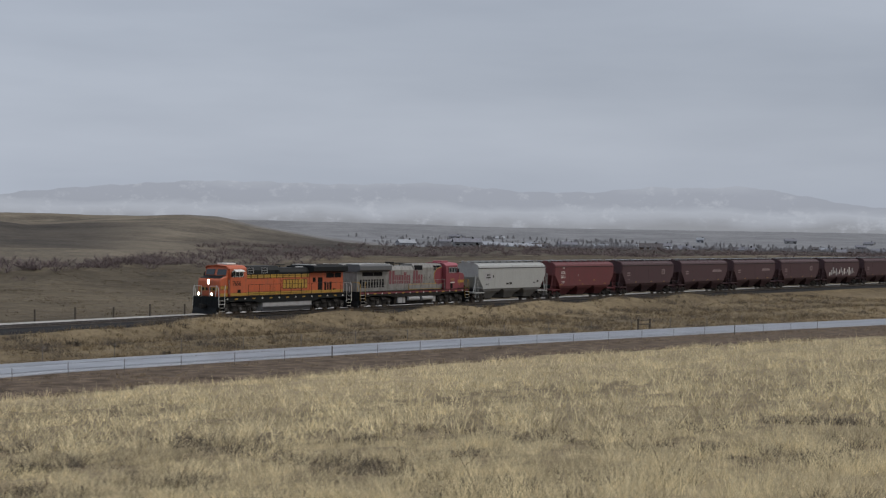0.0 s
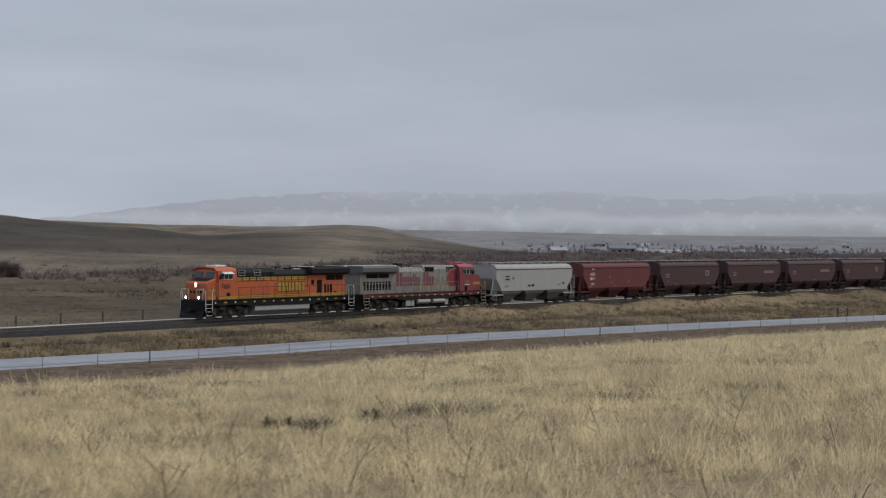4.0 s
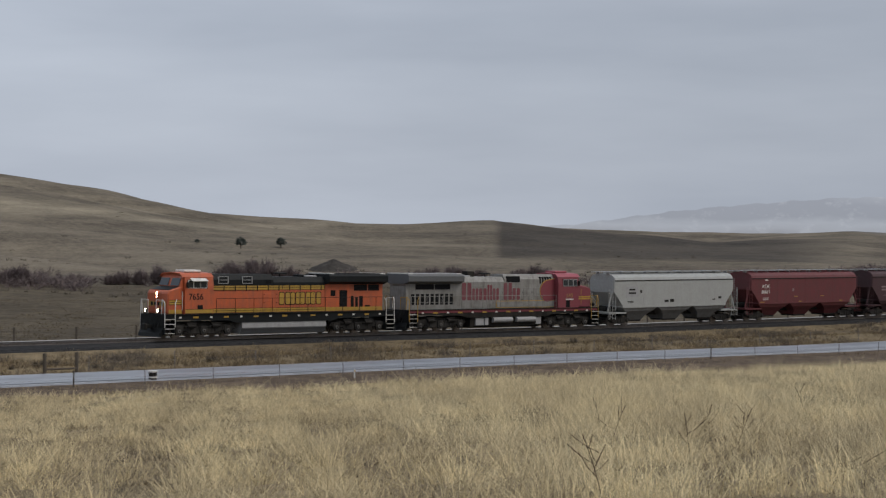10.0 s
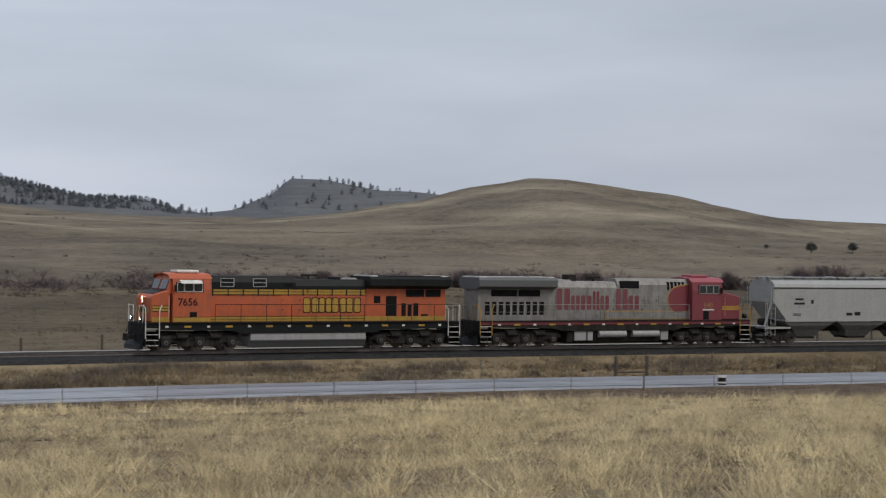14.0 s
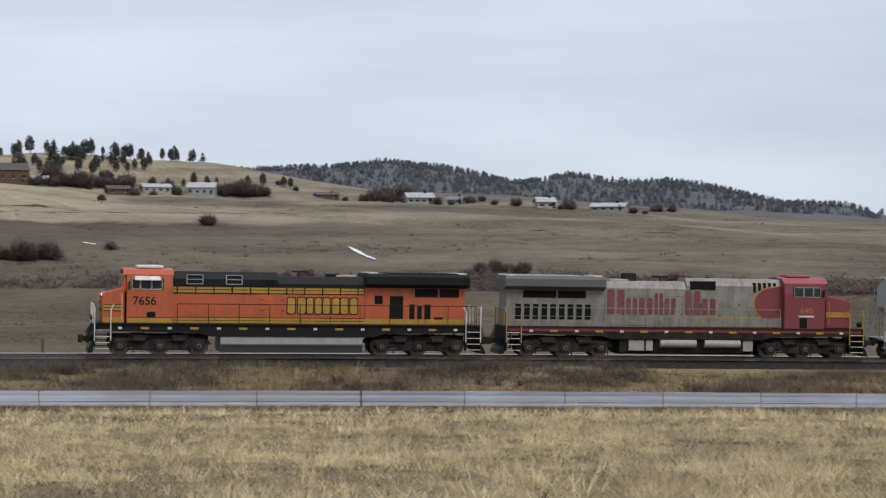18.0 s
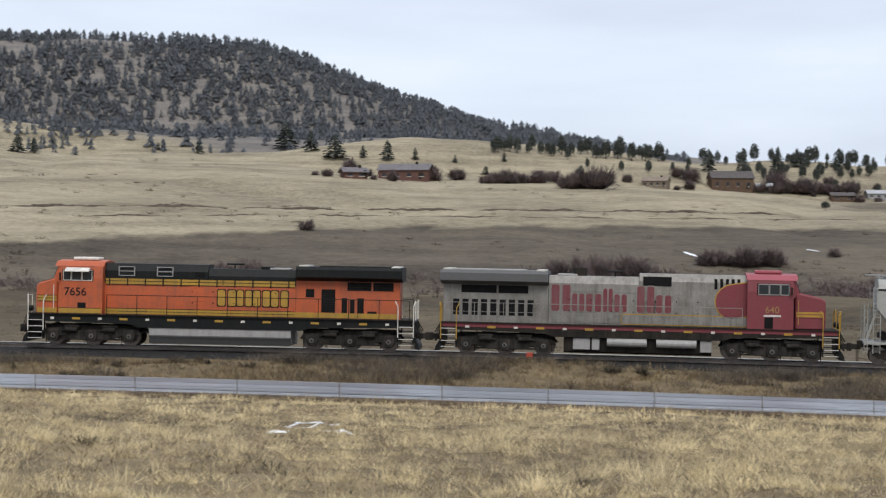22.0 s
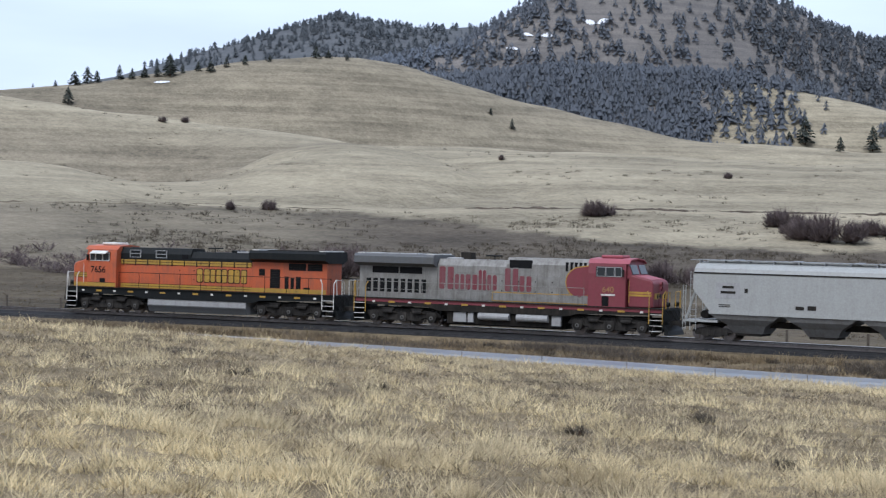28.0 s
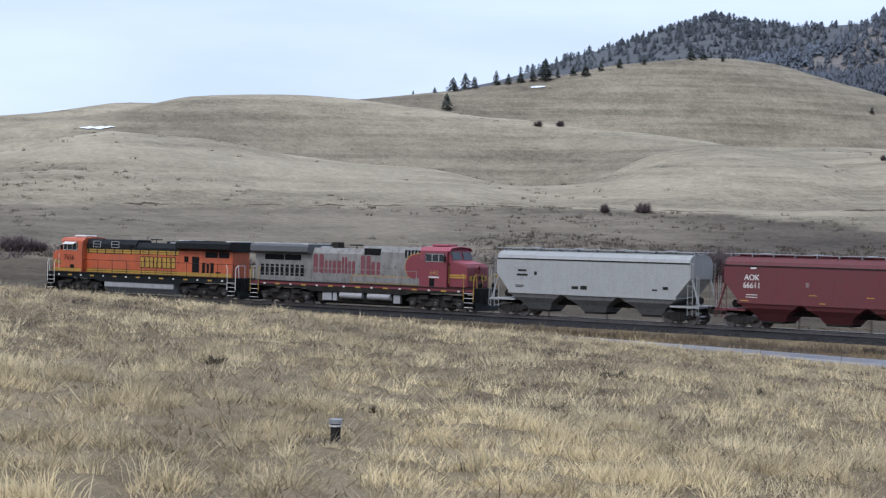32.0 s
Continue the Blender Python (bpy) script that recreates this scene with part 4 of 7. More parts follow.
    for y in (-1, 1):
        yo = lambda a, b: sorted((y * a, y * b))
        if new_type:
            for x0, x1 in ((5.5, 8.6), (8.65, 11.9), (11.95, 15.85)):
                part("upper_band", box(B(), u(x1), u(x0), *yo(0.98, 1.0), 3.38, 3.68), band, hood, "yellow upper band")
            for z in (3.34, 3.53, 3.69):
                part("band_edge", box(B(), u(15.86), u(5.49), *yo(0.99, 1.014), z, z + 0.028), M_BLACK, hood, "thin black edge line")
            for z in (1.88, 2.04):
                part("band_edge", box(B(), u(15.86), u(5.49), *yo(0.99, 1.036), z, z + 0.026), M_BLACK, hood, "thin black edge line")
            for k in range(11):
                part("band_divider", box(B(), u(5.75 + k * 0.98), u(5.69 + k * 0.98), *yo(1.0, 1.03), 3.3, 3.72), M_BLACK, hood)
            for x0 in (6.2, 8.3):
                bm = B()
                for a, b, c, d in ((x0, x0 + 0.9, 3.82, 3.86), (x0, x0 + 0.9, 4.3, 4.34), (x0, x0 + 0.05, 3.82, 4.34), (x0 + 0.85, x0 + 0.9, 3.82, 4.34), (x0, x0 + 0.9, 4.06, 4.1)):
                    box(bm, u(b), u(a), *yo(0.9, 1.01), c, d)
                part("intake_grille", bm, M_TANK, hood, "pale grille frame")
            part("intake_opening", box(B(), u(10.9), u(10.4), *yo(0.9, 1.0), 3.82, 4.1), M_DARK, hood)
        n = 9
        for k in range(n):
            a = 5.6 + k * (15.8 - 5.6) / n
            if new_type and k < 4:
                continue
            part("hood_door", box(B(), u(a + (15.8 - 5.6) / n - 0.045), u(a), *yo(0.975, 1.0), 2.06 if new_type else 1.8, 3.33 if new_type else 3.4, 0.006), skin, hood)
            for z in (2.4, 3.0):
                part("latch", box(B(), u(a + 0.16), u(a + 0.1), *yo(1.0, 1.02), z, z + 0.07), M_FRAME, hood)
        if not new_type:
            for k in range(n):
                a = 5.6 + k * (15.8 - 5.6) / n
                if 9.2 < a < 15.8:
                    part("upper_door", box(B(), u(a + (15.8 - 5.6) / n - 0.045), u(a), *yo(0.975, 0.995), 3.46, 3.85, 0.006), skin, hood)
            part("upper_grille", box(B(), u(10.9), u(9.4), *yo(0.9, 1.0), 3.85, 4.35), M_DARK, hood, "dark intake screen")
            for k in range(5):
                part("vent_slot", box(B(), u(5.95 + k * 0.3), u(5.8 + k * 0.3), *yo(0.85, 1.0), 3.75, 4.3), M_DARK, hood)
        if new_type:
            for k in range(7):
                a = 5.5 + k * 2.3
                part("lower_band", box(B(), u(min(a + 2.27, 21.5)), u(a), *yo(0.99, 1.03), 1.76, 2.03), band, hood, "yellow lower band")
        part("small_hatch", box(B(), u(11.0), u(10.2), *yo(0.99, 1.012), 2.5, 3.1, 0.008), skin, hood)
    part("exhaust_box", box(B(), u(14.6), u(13.9), -0.35, 0.35, 4.3, 4.46 if new_type else 4.74, 0.02), M_BLACK if new_type else M_FRAME, hood)
    part("roof_vent", box(B(), u(15.5), u(14.4), -0.5, 0.5, 4.28, 4.4, 0.03), M_TANK, hood)
    bm = B()
    tube(bm, (u(12.4), 0, 4.3), (u(12.4), 0, 4.55), 0.04)
    for y in (-0.2, 0, 0.2):
        tube(bm, (u(12.9), y, 4.56), (u(12.0), y, 4.56), 0.05, 7)
    part("horn", bm, M_BLACK, hood, "air horn cluster")
    # radiator end with overhanging wings
    rad = part("radiator_cab", loft(B(), [(-1.0, 1.73), (-1.0, 3.78), (1.0, 3.78), (1.0, 1.73)], u(21.55), u(15.92)), skin, top, "radiator end of the hood")
    wing = [(-1.0, 3.74), (-1.52, 3.95), (-1.52, 4.36), (-1.36, 4.52), (1.36, 4.52), (1.52, 4.36), (1.52, 3.95), (1.0, 3.74)]
    w = part("radiator_wing", loft(B(), wing, u(21.7), u(15.94)), rooftop, rad, "overhanging radiator wing")
    part("radiator_fan_screen", box(B(), u(21.2), u(17.2), -1.2, 1.2, 4.52, 4.57), M_FRAME if new_type else M_TANK, w)
    for x in (16.1, 21.1):
        part("wing_end_cap", box(B(), u(x + 0.45), u(x), -1.3, 1.3, 4.5, 4.585), M_OFFWHITE, w)
    for y in (-1, 1):
        yo = lambda a, b: sorted((y * a, y * b))
        if new_type:
            for x0, x1, z0, z1 in ((16.45, 16.9, 2.85, 3.3), (17.3, 18.05, 2.05, 3.3), (18.4, 18.7, 1.8, 2.85), (18.85, 19.1, 1.95, 2.75), (19.25, 19.6, 1.8, 2.85),
                                   (18.7, 20.0, 3.25, 3.72), (20.1, 21.2, 3.25, 3.72), (19.8, 20.3, 1.76, 2.15)):
                part("grille", box(B(), u(x1), u(x0), *yo(0.95, 1.012), z0, z1), M_DARK, rad, "dark louvred opening")
                bm = B()
                for z in np.arange(z0 + 0.06, z1, 0.12):
                    box(bm, u(x1), u(x0), *yo(1.0, 1.02), z, z + 0.02)
                part("louvre", bm, M_FRAME, rad)
        else:
            for k in range(9):
                x = 16.7 + k * 0.5
                part("grille", box(B(), u(x + 0.33), u(x), *yo(0.95, 1.012), 2.1, 2.95), M_DARK, rad, "dark louvred opening")
            for x0, x1 in ((17.0, 18.6), (18.7, 20.6)):
                part("radiator_intake", box(B(), u(x1), u(x0), *yo(0.95, 1.012), 3.3, 3.72), M_DARK, rad, "dark intake screen")
    return top


def lead_marks(top):
    """The painted emblem and number of the leading engine."""
    h = LOCO_L / 2
    for y in (-1.0, 1.0):
        s = [(-3.62, -2.7), (-2.62, -1.72), (-1.64, -0.84), (-0.76, 0.22)]
        spans = [(a, b) for a, b in s]
        block_row("emblem_block", spans, 2.3, [0.85] * 4, y * 1.006, M_YELLOW, M_BLACK, top, "yellow emblem bar with dark edge")
        lettering("7656", 0.62, M_BLACK, top, side_at(h - 3.25, y * 1.535, 2.72), "black road number")


M_FADEDYEL = paint("faded_yellow_numerals", (0.33, 0.17, 0.07), 0.6, amount=0.3)


def warbonnet(top):
    """Red front flourish with a yellow edge, and the large faded red emblem."""
    h = LOCO_L / 2
    def curve(grow):
        pts = [(h - 5.4, 4.12 + grow), (h - 5.7, 4.08 + grow)]
        for k in range(9):
            a = math.pi / 2 + math.pi * k / 8 * 0.98
            pts.append((h - 6.1 + (1.1 + grow) * math.cos(a) * 0.9, 3.1 + (0.92 + grow) * math.sin(a)))
        pts += [(h - 6.0, 2.3 - grow), (h - 5.4, 2.38 - grow)]
        return pts
    for y in (-1, 1):
        for mat, grow, lift in ((M_YELLOW, 0.06, 0.03), (M_RED, 0.0, 0.036)):
            bm = B()
            prism(bm, curve(grow), *sorted((y * 1.0, y * (1.0 + lift))))
            part("red_flourish", bm, mat, top, "red painted flourish with yellow edge")
        for mat, grow, lift in ((M_YELLOW, 0.05, 0.03), (M_SILVER, 0.0, 0.036)):
            bm = B()
            prism(bm, [(h - 5.1 + grow, 1.82 - grow), (h - 4.85 + grow, 2.05), (h - 5.1 + grow, 2.3 + grow), (h - 12.0 - grow, 2.3 + grow), (h - 12.0 - grow, 1.82 - grow)], *sorted((y * 1.0, y * (1.0 + lift))))
            part("stripe_panel", bm, mat, top)
        widths = [(9.4, 10.2), (10.3, 11.2), (11.75, 12.4), (12.5, 13.0), (13.1, 13.9), (14.0, 14.65), (14.75, 15.75)]
        heights = [0.95, 1.4, 0.95, 1.25, 0.95, 0.95, 1.4]
        if y < 0:
            spans = [(h - b, h - a) for a, b in widths]
        else:
            spans = [(h - 24.75 + a, h - 24.75 + b) for a, b in widths]
        block_row("emblem_block", spans, 2.42, heights, y * 1.004, M_EMBLEM, M_SILVER, top, "large faded red emblem bar")
        lettering("640", 0.5, M_FADEDYEL, top, side_at(h - 4.15, y * 1.535, 2.58), "faded yellow road number")
        part("name_bar", box(B(), h - 4.6, h - 3.7, min(y * 1.535, y * 1.545), max(y * 1.535, y * 1.545), 2.38, 2.48), M_OFFWHITE, top, "small white emblem bar")


def car_bogie(parent, c):
    bm = B()
    for y in (-1.0, 1.0):
        prism(bm, [(c - 1.25, 0.52), (c - 1.1, 0.68), (c - 0.5, 0.78), (c + 0.5, 0.78), (c + 1.1, 0.68), (c + 1.25, 0.52), (c + 0.9, 0.4), (c + 0.4, 0.22), (c - 0.4, 0.22), (c - 0.9, 0.4)],
              *sorted((y * 0.95, y * 1.1)), 0.015)
        for k in (-0.15, 0.15):
            tube(bm, (c + k, y * 1.05, 0.3), (c + k, y * 1.05, 0.62), 0.12, 8)
        for dx in (-0.88, 0.88):
            tube(bm, (c + dx, y * 1.05, 0.46), (c + dx, y * 1.2, 0.46), 0.13, 9)
    box(bm, c - 0.35, c + 0.35, -1.0, 1.0, 0.5, 0.85)
    bogie = part("bogie", bm, M_TRUCK, parent, "two-axle cast steel bogie")
    for dx in (-0.88, 0.88):
        wheelset(0.45, bogie, c + dx)


# grey car's bays: grime, and a darker base with underside shade put in
M_BAY = paint("shade_darkened_grimy_bay_paint", (0.19, 0.19, 0.185), 0.7, amount=0.6)
M_FADED = paint("faded_pinkish_stencil", (0.26, 0.19, 0.19), 0.7, amount=0.5)


def hopper(skin, label, marks):
    top = new("hopper_car")
    tagged(top, label, "hopper car", group="hopper cars of the train")
    side = [(-7.55, 3.95), (7.55, 3.95), (7.55, 2.9), (6.5, 1.66), (-6.5, 1.66), (-7.55, 2.9)]
    body = part("body", prism(B(), side, -1.53, 1.53), skin, top, "steel hopper body")
    roofp = [(-1.53, 3.95), (-1.45, 4.2), (-1.15, 4.42), (-0.6, 4.54), (0, 4.57), (0.6, 4.54), (1.15, 4.42), (1.45, 4.2), (1.53, 3.95)]
    part("roof", loft(B(), roofp, -7.55, 7.55), skin, top, "rounded steel roof", smooth=False)
    part("roof_edge", loft(B(), [(-1.56, 3.9), (-1.56, 3.98), (1.56, 3.98), (1.56, 3.9)], -7.57, 7.57), M_FRAME, top)
    part("side_sill", loft(B(), [(-1.56, 1.58), (-1.56, 1.72), (1.56, 1.72), (1.56, 1.58)], -6.6, 6.6), skin, top)
    for y in (-0.62, 0.62):
        bm = B()
        box(bm, -8.1, 8.1, y - 0.22, y + 0.22, 4.66, 4.7)
        for x in np.arange(-7.5, 7.6, 1.5):
            box(bm, x - 0.03, x + 0.03, y - 0.2, y + 0.2, 4.5, 4.66)
        part("running_board", bm, M_GALV, top, "galvanised roof walkway")
    part("hatch_trough", box(B(), -7.2, 7.2, -0.32, 0.32, 4.54, 4.68, 0.03), skin, top)
    for x in np.arange(-5.4, 5.5, 3.6):
        part("hatch_latch", box(B(), x - 0.2, x + 0.2, -0.38, 0.38, 4.68, 4.74, 0.02), M_GALV, top)
    # roof ribs and side seams
    for x in np.linspace(-7.0, 7.0, 11):
        part("roof_rib", loft(B(), [(y * 1.006, z + 0.012) for y, z in roofp], x - 0.03, x + 0.03), skin, top)
    for x in (-4.0, 0.0, 4.0):
        for y in (-1.536, 1.536):
            part("side_seam", box(B(), x - 0.02, x + 0.02, min(y, y * 0.99), max(y, y * 0.99), 1.7, 3.9), skin, top)
    # three discharge hoppers below
    for c in (-4.45, 0.0, 4.45):
        bm = B()
        rings = [[bm.verts.new((c + sx * a, sy * w, z)) for sx, sy in ((-1, -1), (1, -1), (1, 1), (-1, 1))] for a, w, z in ((2.2, 1.5, 1.62), (1.72, 1.4, 1.3), (1.15, 1.1, 0.95), (0.88, 0.8, 0.5))]
        for lo, hi in zip(rings[1:], rings):
            for k in range(4):
                bm.faces.new((hi[k], lo[k], lo[(k + 1) % 4], hi[(k + 1) % 4]))
        bm.faces.new(rings[-1])
        bm.faces.new(rings[0][::-1])
        bmesh.ops.recalc_face_normals(bm, faces=bm.faces)
        bay = part("discharge_bay", bm, M_BAY if skin is M_HOPGREY else skin, top, "tapering discharge bay")
        part("gate", box(B(), c - 0.8, c + 0.8, -0.8, 0.8, 0.36, 0.52, 0.02), M_FRAME, bay)
    part("centre_sill", box(B(), -8.5, 8.5, -0.25, 0.25, 0.85, 1.2), M_FRAME, top)
    for d in (-1, 1):
        part("end_slope", prism(B(), [(d * 7.5, 2.95), (d * 6.3, 1.5), (d * 6.1, 1.5), (d * 7.3, 2.95)], -1.4, 1.4), M_FRAME, top)
        part("end_platform", box(B(), min(d * 6.1, d * 8.25), max(d * 6.1, d * 8.25), -1.45, 1.45, 1.08, 1.2), skin, top)
        part("end_sheet", box(B(), min(d * 7.55, d * 7.62), max(d * 7.55, d * 7.62), -1.5, 1.5, 2.95, 4.0), skin, top)
        part("coupler", box(B(), min(d * 8.3, d * 8.87), max(d * 8.3, d * 8.87), -0.17, 0.17, 0.74, 1.02, 0.03), M_TRUCK, top)
        part("brake_reservoir", tube(B(), (d * 7.2, -0.7, 1.5), (d * 7.2, 0.7, 1.5), 0.25, 12), M_FRAME, top)
        for y in (-1.48, 1.48):
            for x in (7.6, 8.15):
                bm = B()
                for dx in (-0.2, 0.2):
                    tube(bm, (d * x + dx * (0.9 if x < 8 else 0.4), y, 0.6), (d * x + dx * (0.9 if x < 8 else 0.4), y, 4.0 if x < 8 else 3.2), 0.022, 5)
                for z in np.arange(0.7, 4.0 if x < 8 else 3.2, 0.36):
                    tube(bm, (d * x - 0.18 * (1 if x < 8 else 0.5), y, z), (d * x + 0.18 * (1 if x < 8 else 0.5), y, z), 0.016, 4)
                part("ladder", bm, skin, top, "corner ladder")
        for y in (-1.2, 1.2):
            part("end_post", prism(B(), [(d * 7.5, 3.0), (d * 7.62, 3.0), (d * 8.2, 1.2), (d * 8.08, 1.2)], y - 0.04, y + 0.04), skin, top)
        car_bogie(top, d * 6.55)
    marks(top)
    return top


def data_bars(top, mat, rows, y):
    for x0, x1, z0, z1 in rows:
        part("stencil_bar", box(B(), min(x0 * -y, x1 * -y), max(x0 * -y, x1 * -y), min(y * 1.53, y * 1.545), max(y * 1.53, y * 1.545), z0, z1), mat, top, "small painted stencil")


def marks_grey(top):
    for y in (-1, 1):
        part("placard", box(B(), min(y * 4.7, y * 6.2), max(y * 4.7, y * 6.2), min(y * 1.53, y * 1.54), max(y * 1.53, y * 1.54), 2.5, 3.4), M_TANK, top, "grey stencil panel")
        data_bars(top, M_FRAME, [(-5.8, -5.1, 3.08, 3.22), (-5.9, -5.0, 2.78, 2.92), (-4.45, -4.25, 2.85, 3.1), (-6.0, -5.3, 2.1, 2.15), (-6.0, -5.3, 2.0, 2.04),
                                 (-1.4, -0.9, 2.0, 2.2), (-0.7, -0.2, 2.0, 2.25), (5.6, 6.0, 2.2, 2.4), (4.8, 5.2, 2.1, 2.2)], y)


def marks_red(top):
    for y in (-1, 1):
        x = -5.6 * (1 if y < 0 else -1)
        lettering("AOK", 0.5, M_OFFWHITE, top, side_at(x, y * 1.54, 3.05), "white reporting letters")
        lettering("66611", 0.5, M_OFFWHITE, top, side_at(x, y * 1.54, 2.55), "white car number")
        data_bars(top, M_OFFWHITE, [(-6.0, -5.2, 2.1, 2.15), (-6.0, -5.2, 1.95, 2.0), (-5.7, -5.3, 3.75, 3.85)], y)
        data_bars(top, M_FADED, [(-1.85, -1.65, 2.72, 3.0)], y)
        data_bars(top, M_YELLOW, [(-6.4, -5.8, 1.72, 1.78), (-1.6, -1.1, 2.2, 2.25), (2.2, 2.7, 2.2, 2.25), (-0.9, -0.5, 1.72, 1.78), (5.0, 5.5, 1.72, 1.78)], y)


def marks_maroon(top):
    for y in (-1, 1):
        data_bars(top, M_FADED, [(3.9, 4.9, 2.7, 3.4), (-6.2, -5.3, 2.9, 3.05), (-6.2, -5.3, 2.6, 2.75), (-6.0, -5.4, 2.1, 2.15)], y)
        data_bars(top, M_MAROON, [(4.1, 4.7, 2.85, 3.25)], y)
        data_bars(top, M_YELLOW, [(-3.9, -3.4, 1.72, 1.78), (0.6, 1.1, 1.72, 1.78), (4.4, 4.9, 1.72, 1.78)], y)


def marks_wide(top):
    for y in (-1, 1):
        data_bars(top, M_FADED, [(2.6, 5.6, 2.85, 3.1), (2.9, 5.2, 3.15, 3.22), (-6.2, -5.3, 2.9, 3.05), (-6.2, -5.3, 2.6, 2.75)], y)
        data_bars(top, M_YELLOW, [(-3.9, -3.4, 1.72, 1.78), (0.6, 1.1, 1.72, 1.78), (4.4, 4.9, 1.72, 1.78)], y)


def marks_scrawl(top):
    for y in (-1, 1):
        for k in range(16):
            x = -5.5 + 0.7 * k
            data_bars(top, M_TANK if k % 3 else M_OFFWHITE, [(x, x + 0.4, 1.75 + 0.15 * (k % 4), 2.3 + 0.2 * ((k * 7) % 5))], y)


lead = locomotive("orange and black diesel locomotive with yellow bands hauling the train", M_ORANGE, M_YELLOW, M_ORANGE, M_BLACK, M_BLACK, True)
lead_marks(lead)
second = locomotive("weathered silver and red diesel locomotive coupled backwards behind the leader", M_SILVER, M_SILVER, M_RED, M_SLATE, M_FRAME, False)
warbonnet(second)
TRAIN += [(lead, LOCO_L / 2 - 0.1, 14.1, False), (second, 1.5 * LOCO_L + 0.1, 14.1, True)]
CARS = [(M_HOPGREY, "light grey covered grain hopper with streaked sides", marks_grey), (M_HOPRED, "oxide red covered grain hopper with white number", marks_red),
        (M_MAROON, "dark maroon covered grain hopper with round emblem", marks_maroon), (M_MAROON, "dark maroon covered grain hopper with wide emblem", marks_wide),
        (M_MAROON, None, None), (M_MAROON, None, None), (M_MAROON, "dark maroon covered hopper with pale spray-painted scrawl", marks_scrawl), (M_MAROON, None, None),
        (M_MAROON, None, None), (M_MAROON, None, None), (M_MAROON, None, None)]
made_cars = []
for i, (skin, label, marks) in enumerate(CARS):
    if label:
        car = hopper(skin, label, marks)
    else:
        car = copy_thing(made_cars[2 if i % 2 else 3], Matrix.Identity(4))
        WHEELS += [(o, o.matrix_basis.translation.x, 0.45) for o in car.children_recursive if o.name.startswith("wheelset")]
    made_cars.append(car)
    TRAIN.append((car, 2 * LOCO_L + 0.15 + (i + 0.5) * HOP_L, 13.1, False))


# ---- vegetation ----
def grass_material(name, tones, depth=1.0, through_light=0.3, tussocks=False, soft=0.0):
    """Dry blades: each its own tone, in patches of two sizes that are paler or more withered."""
    mat, n, l, b = shader(name, 0.9)
    b.inputs["Specular IOR Level"].default_value = 0.12
    geo = n.new("ShaderNodeNewGeometry")
    pick = geo.outputs["Random Per Island"]
    if tussocks:
        at = n.new("ShaderNodeAttribute")
        at.attribute_name = "tussock"
        m = n.new("ShaderNodeMath")
        m.operation = "MULTIPLY_ADD"
        m.inputs[1].default_value = 0.2
        l.new(pick, m.inputs[0])
        k = n.new("ShaderNodeMath")
        k.operation = "MULTIPLY"
        k.inputs[1].default_value = 0.8
        l.new(at.outputs["Fac"], k.inputs[0])
        l.new(k.outputs[0], m.inputs[2])
        pick = m.outputs[0]
    own = ramp(n, l, pick, [(i / (len(tones) - 1), c) for i, c in enumerate(tones)])
    d = lambda v: tuple(1 + (c - 1) * depth for c in v)
    small = ramp(n, l, noise_node(n, l, 1.9, 4, 0.6), [(0.37, d((0.4, 0.38, 0.36))), (0.455, d((0.82, 0.81, 0.8))), (0.54, d((1.04, 1.04, 1.04))), (0.65, d((1.22, 1.22, 1.19)))])
    large = ramp(n, l, noise_node(n, l, 0.33, 5, 0.62), [(0.38, d((0.55, 0.54, 0.55))), (0.48, d((0.92, 0.915, 0.91))), (0.6, d((1.16, 1.15, 1.08)))])
    col = mix(n, l, 1.0, mix(n, l, 1.0, own, small, "MULTIPLY"), large, "MULTIPLY")
    l.new(col, b.inputs["Base Color"])
    if soft:
        # fine needles scatter light evenly: their normals lean towards the sky
        up = n.new("ShaderNodeMix")
        up.data_type = "VECTOR"
        up.inputs["Factor"].default_value = soft
        up.inputs["B"].default_value = (0, 0, 1)
        l.new(geo.outputs["Normal"], up.inputs["A"])
        unit = n.new("ShaderNodeVectorMath")
        unit.operation = "NORMALIZE"
        l.new(up.outputs["Result"], unit.inputs[0])
        l.new(unit.outputs["Vector"], b.inputs["Normal"])
    # thin blades and needles let part of the light through
    out = next(k for k in n if k.type == "OUTPUT_MATERIAL")
    thin, both = n.new("ShaderNodeBsdfTranslucent"), n.new("ShaderNodeMixShader")
    l.new(col, thin.inputs["Color"])
    both.inputs["Fac"].default_value = through_light
    l.new(b.outputs["BSDF"], both.inputs[1])
    l.new(thin.outputs["BSDF"], both.inputs[2])
    l.new(both.outputs["Shader"], out.inputs["Surface"])
    return mat


M_STRAW = grass_material("straw_grass_blades", [(0.35, 0.278, 0.168), (0.5, 0.404, 0.244), (0.635, 0.517, 0.312), (0.735, 0.608, 0.374), (0.84, 0.715, 0.455)], 0.7, 0.22, True, 0.5)
M_THATCH = grass_material("withered_grass_thatch", [(0.28, 0.228, 0.15), (0.44, 0.362, 0.24), (0.35, 0.287, 0.19), (0.52, 0.43, 0.29)], 0.5, 0.22)
M_VERGE = grass_material("verge_grass_blades", [(0.13, 0.1, 0.066), (0.27, 0.21, 0.13), (0.42, 0.335, 0.21), (0.17, 0.13, 0.09), (0.34, 0.265, 0.165)])
M_GRAZED = grass_material("grazed_grass_blades", [(0.09, 0.072, 0.05), (0.15, 0.12, 0.078), (0.21, 0.17, 0.11), (0.12, 0.1, 0.066)])
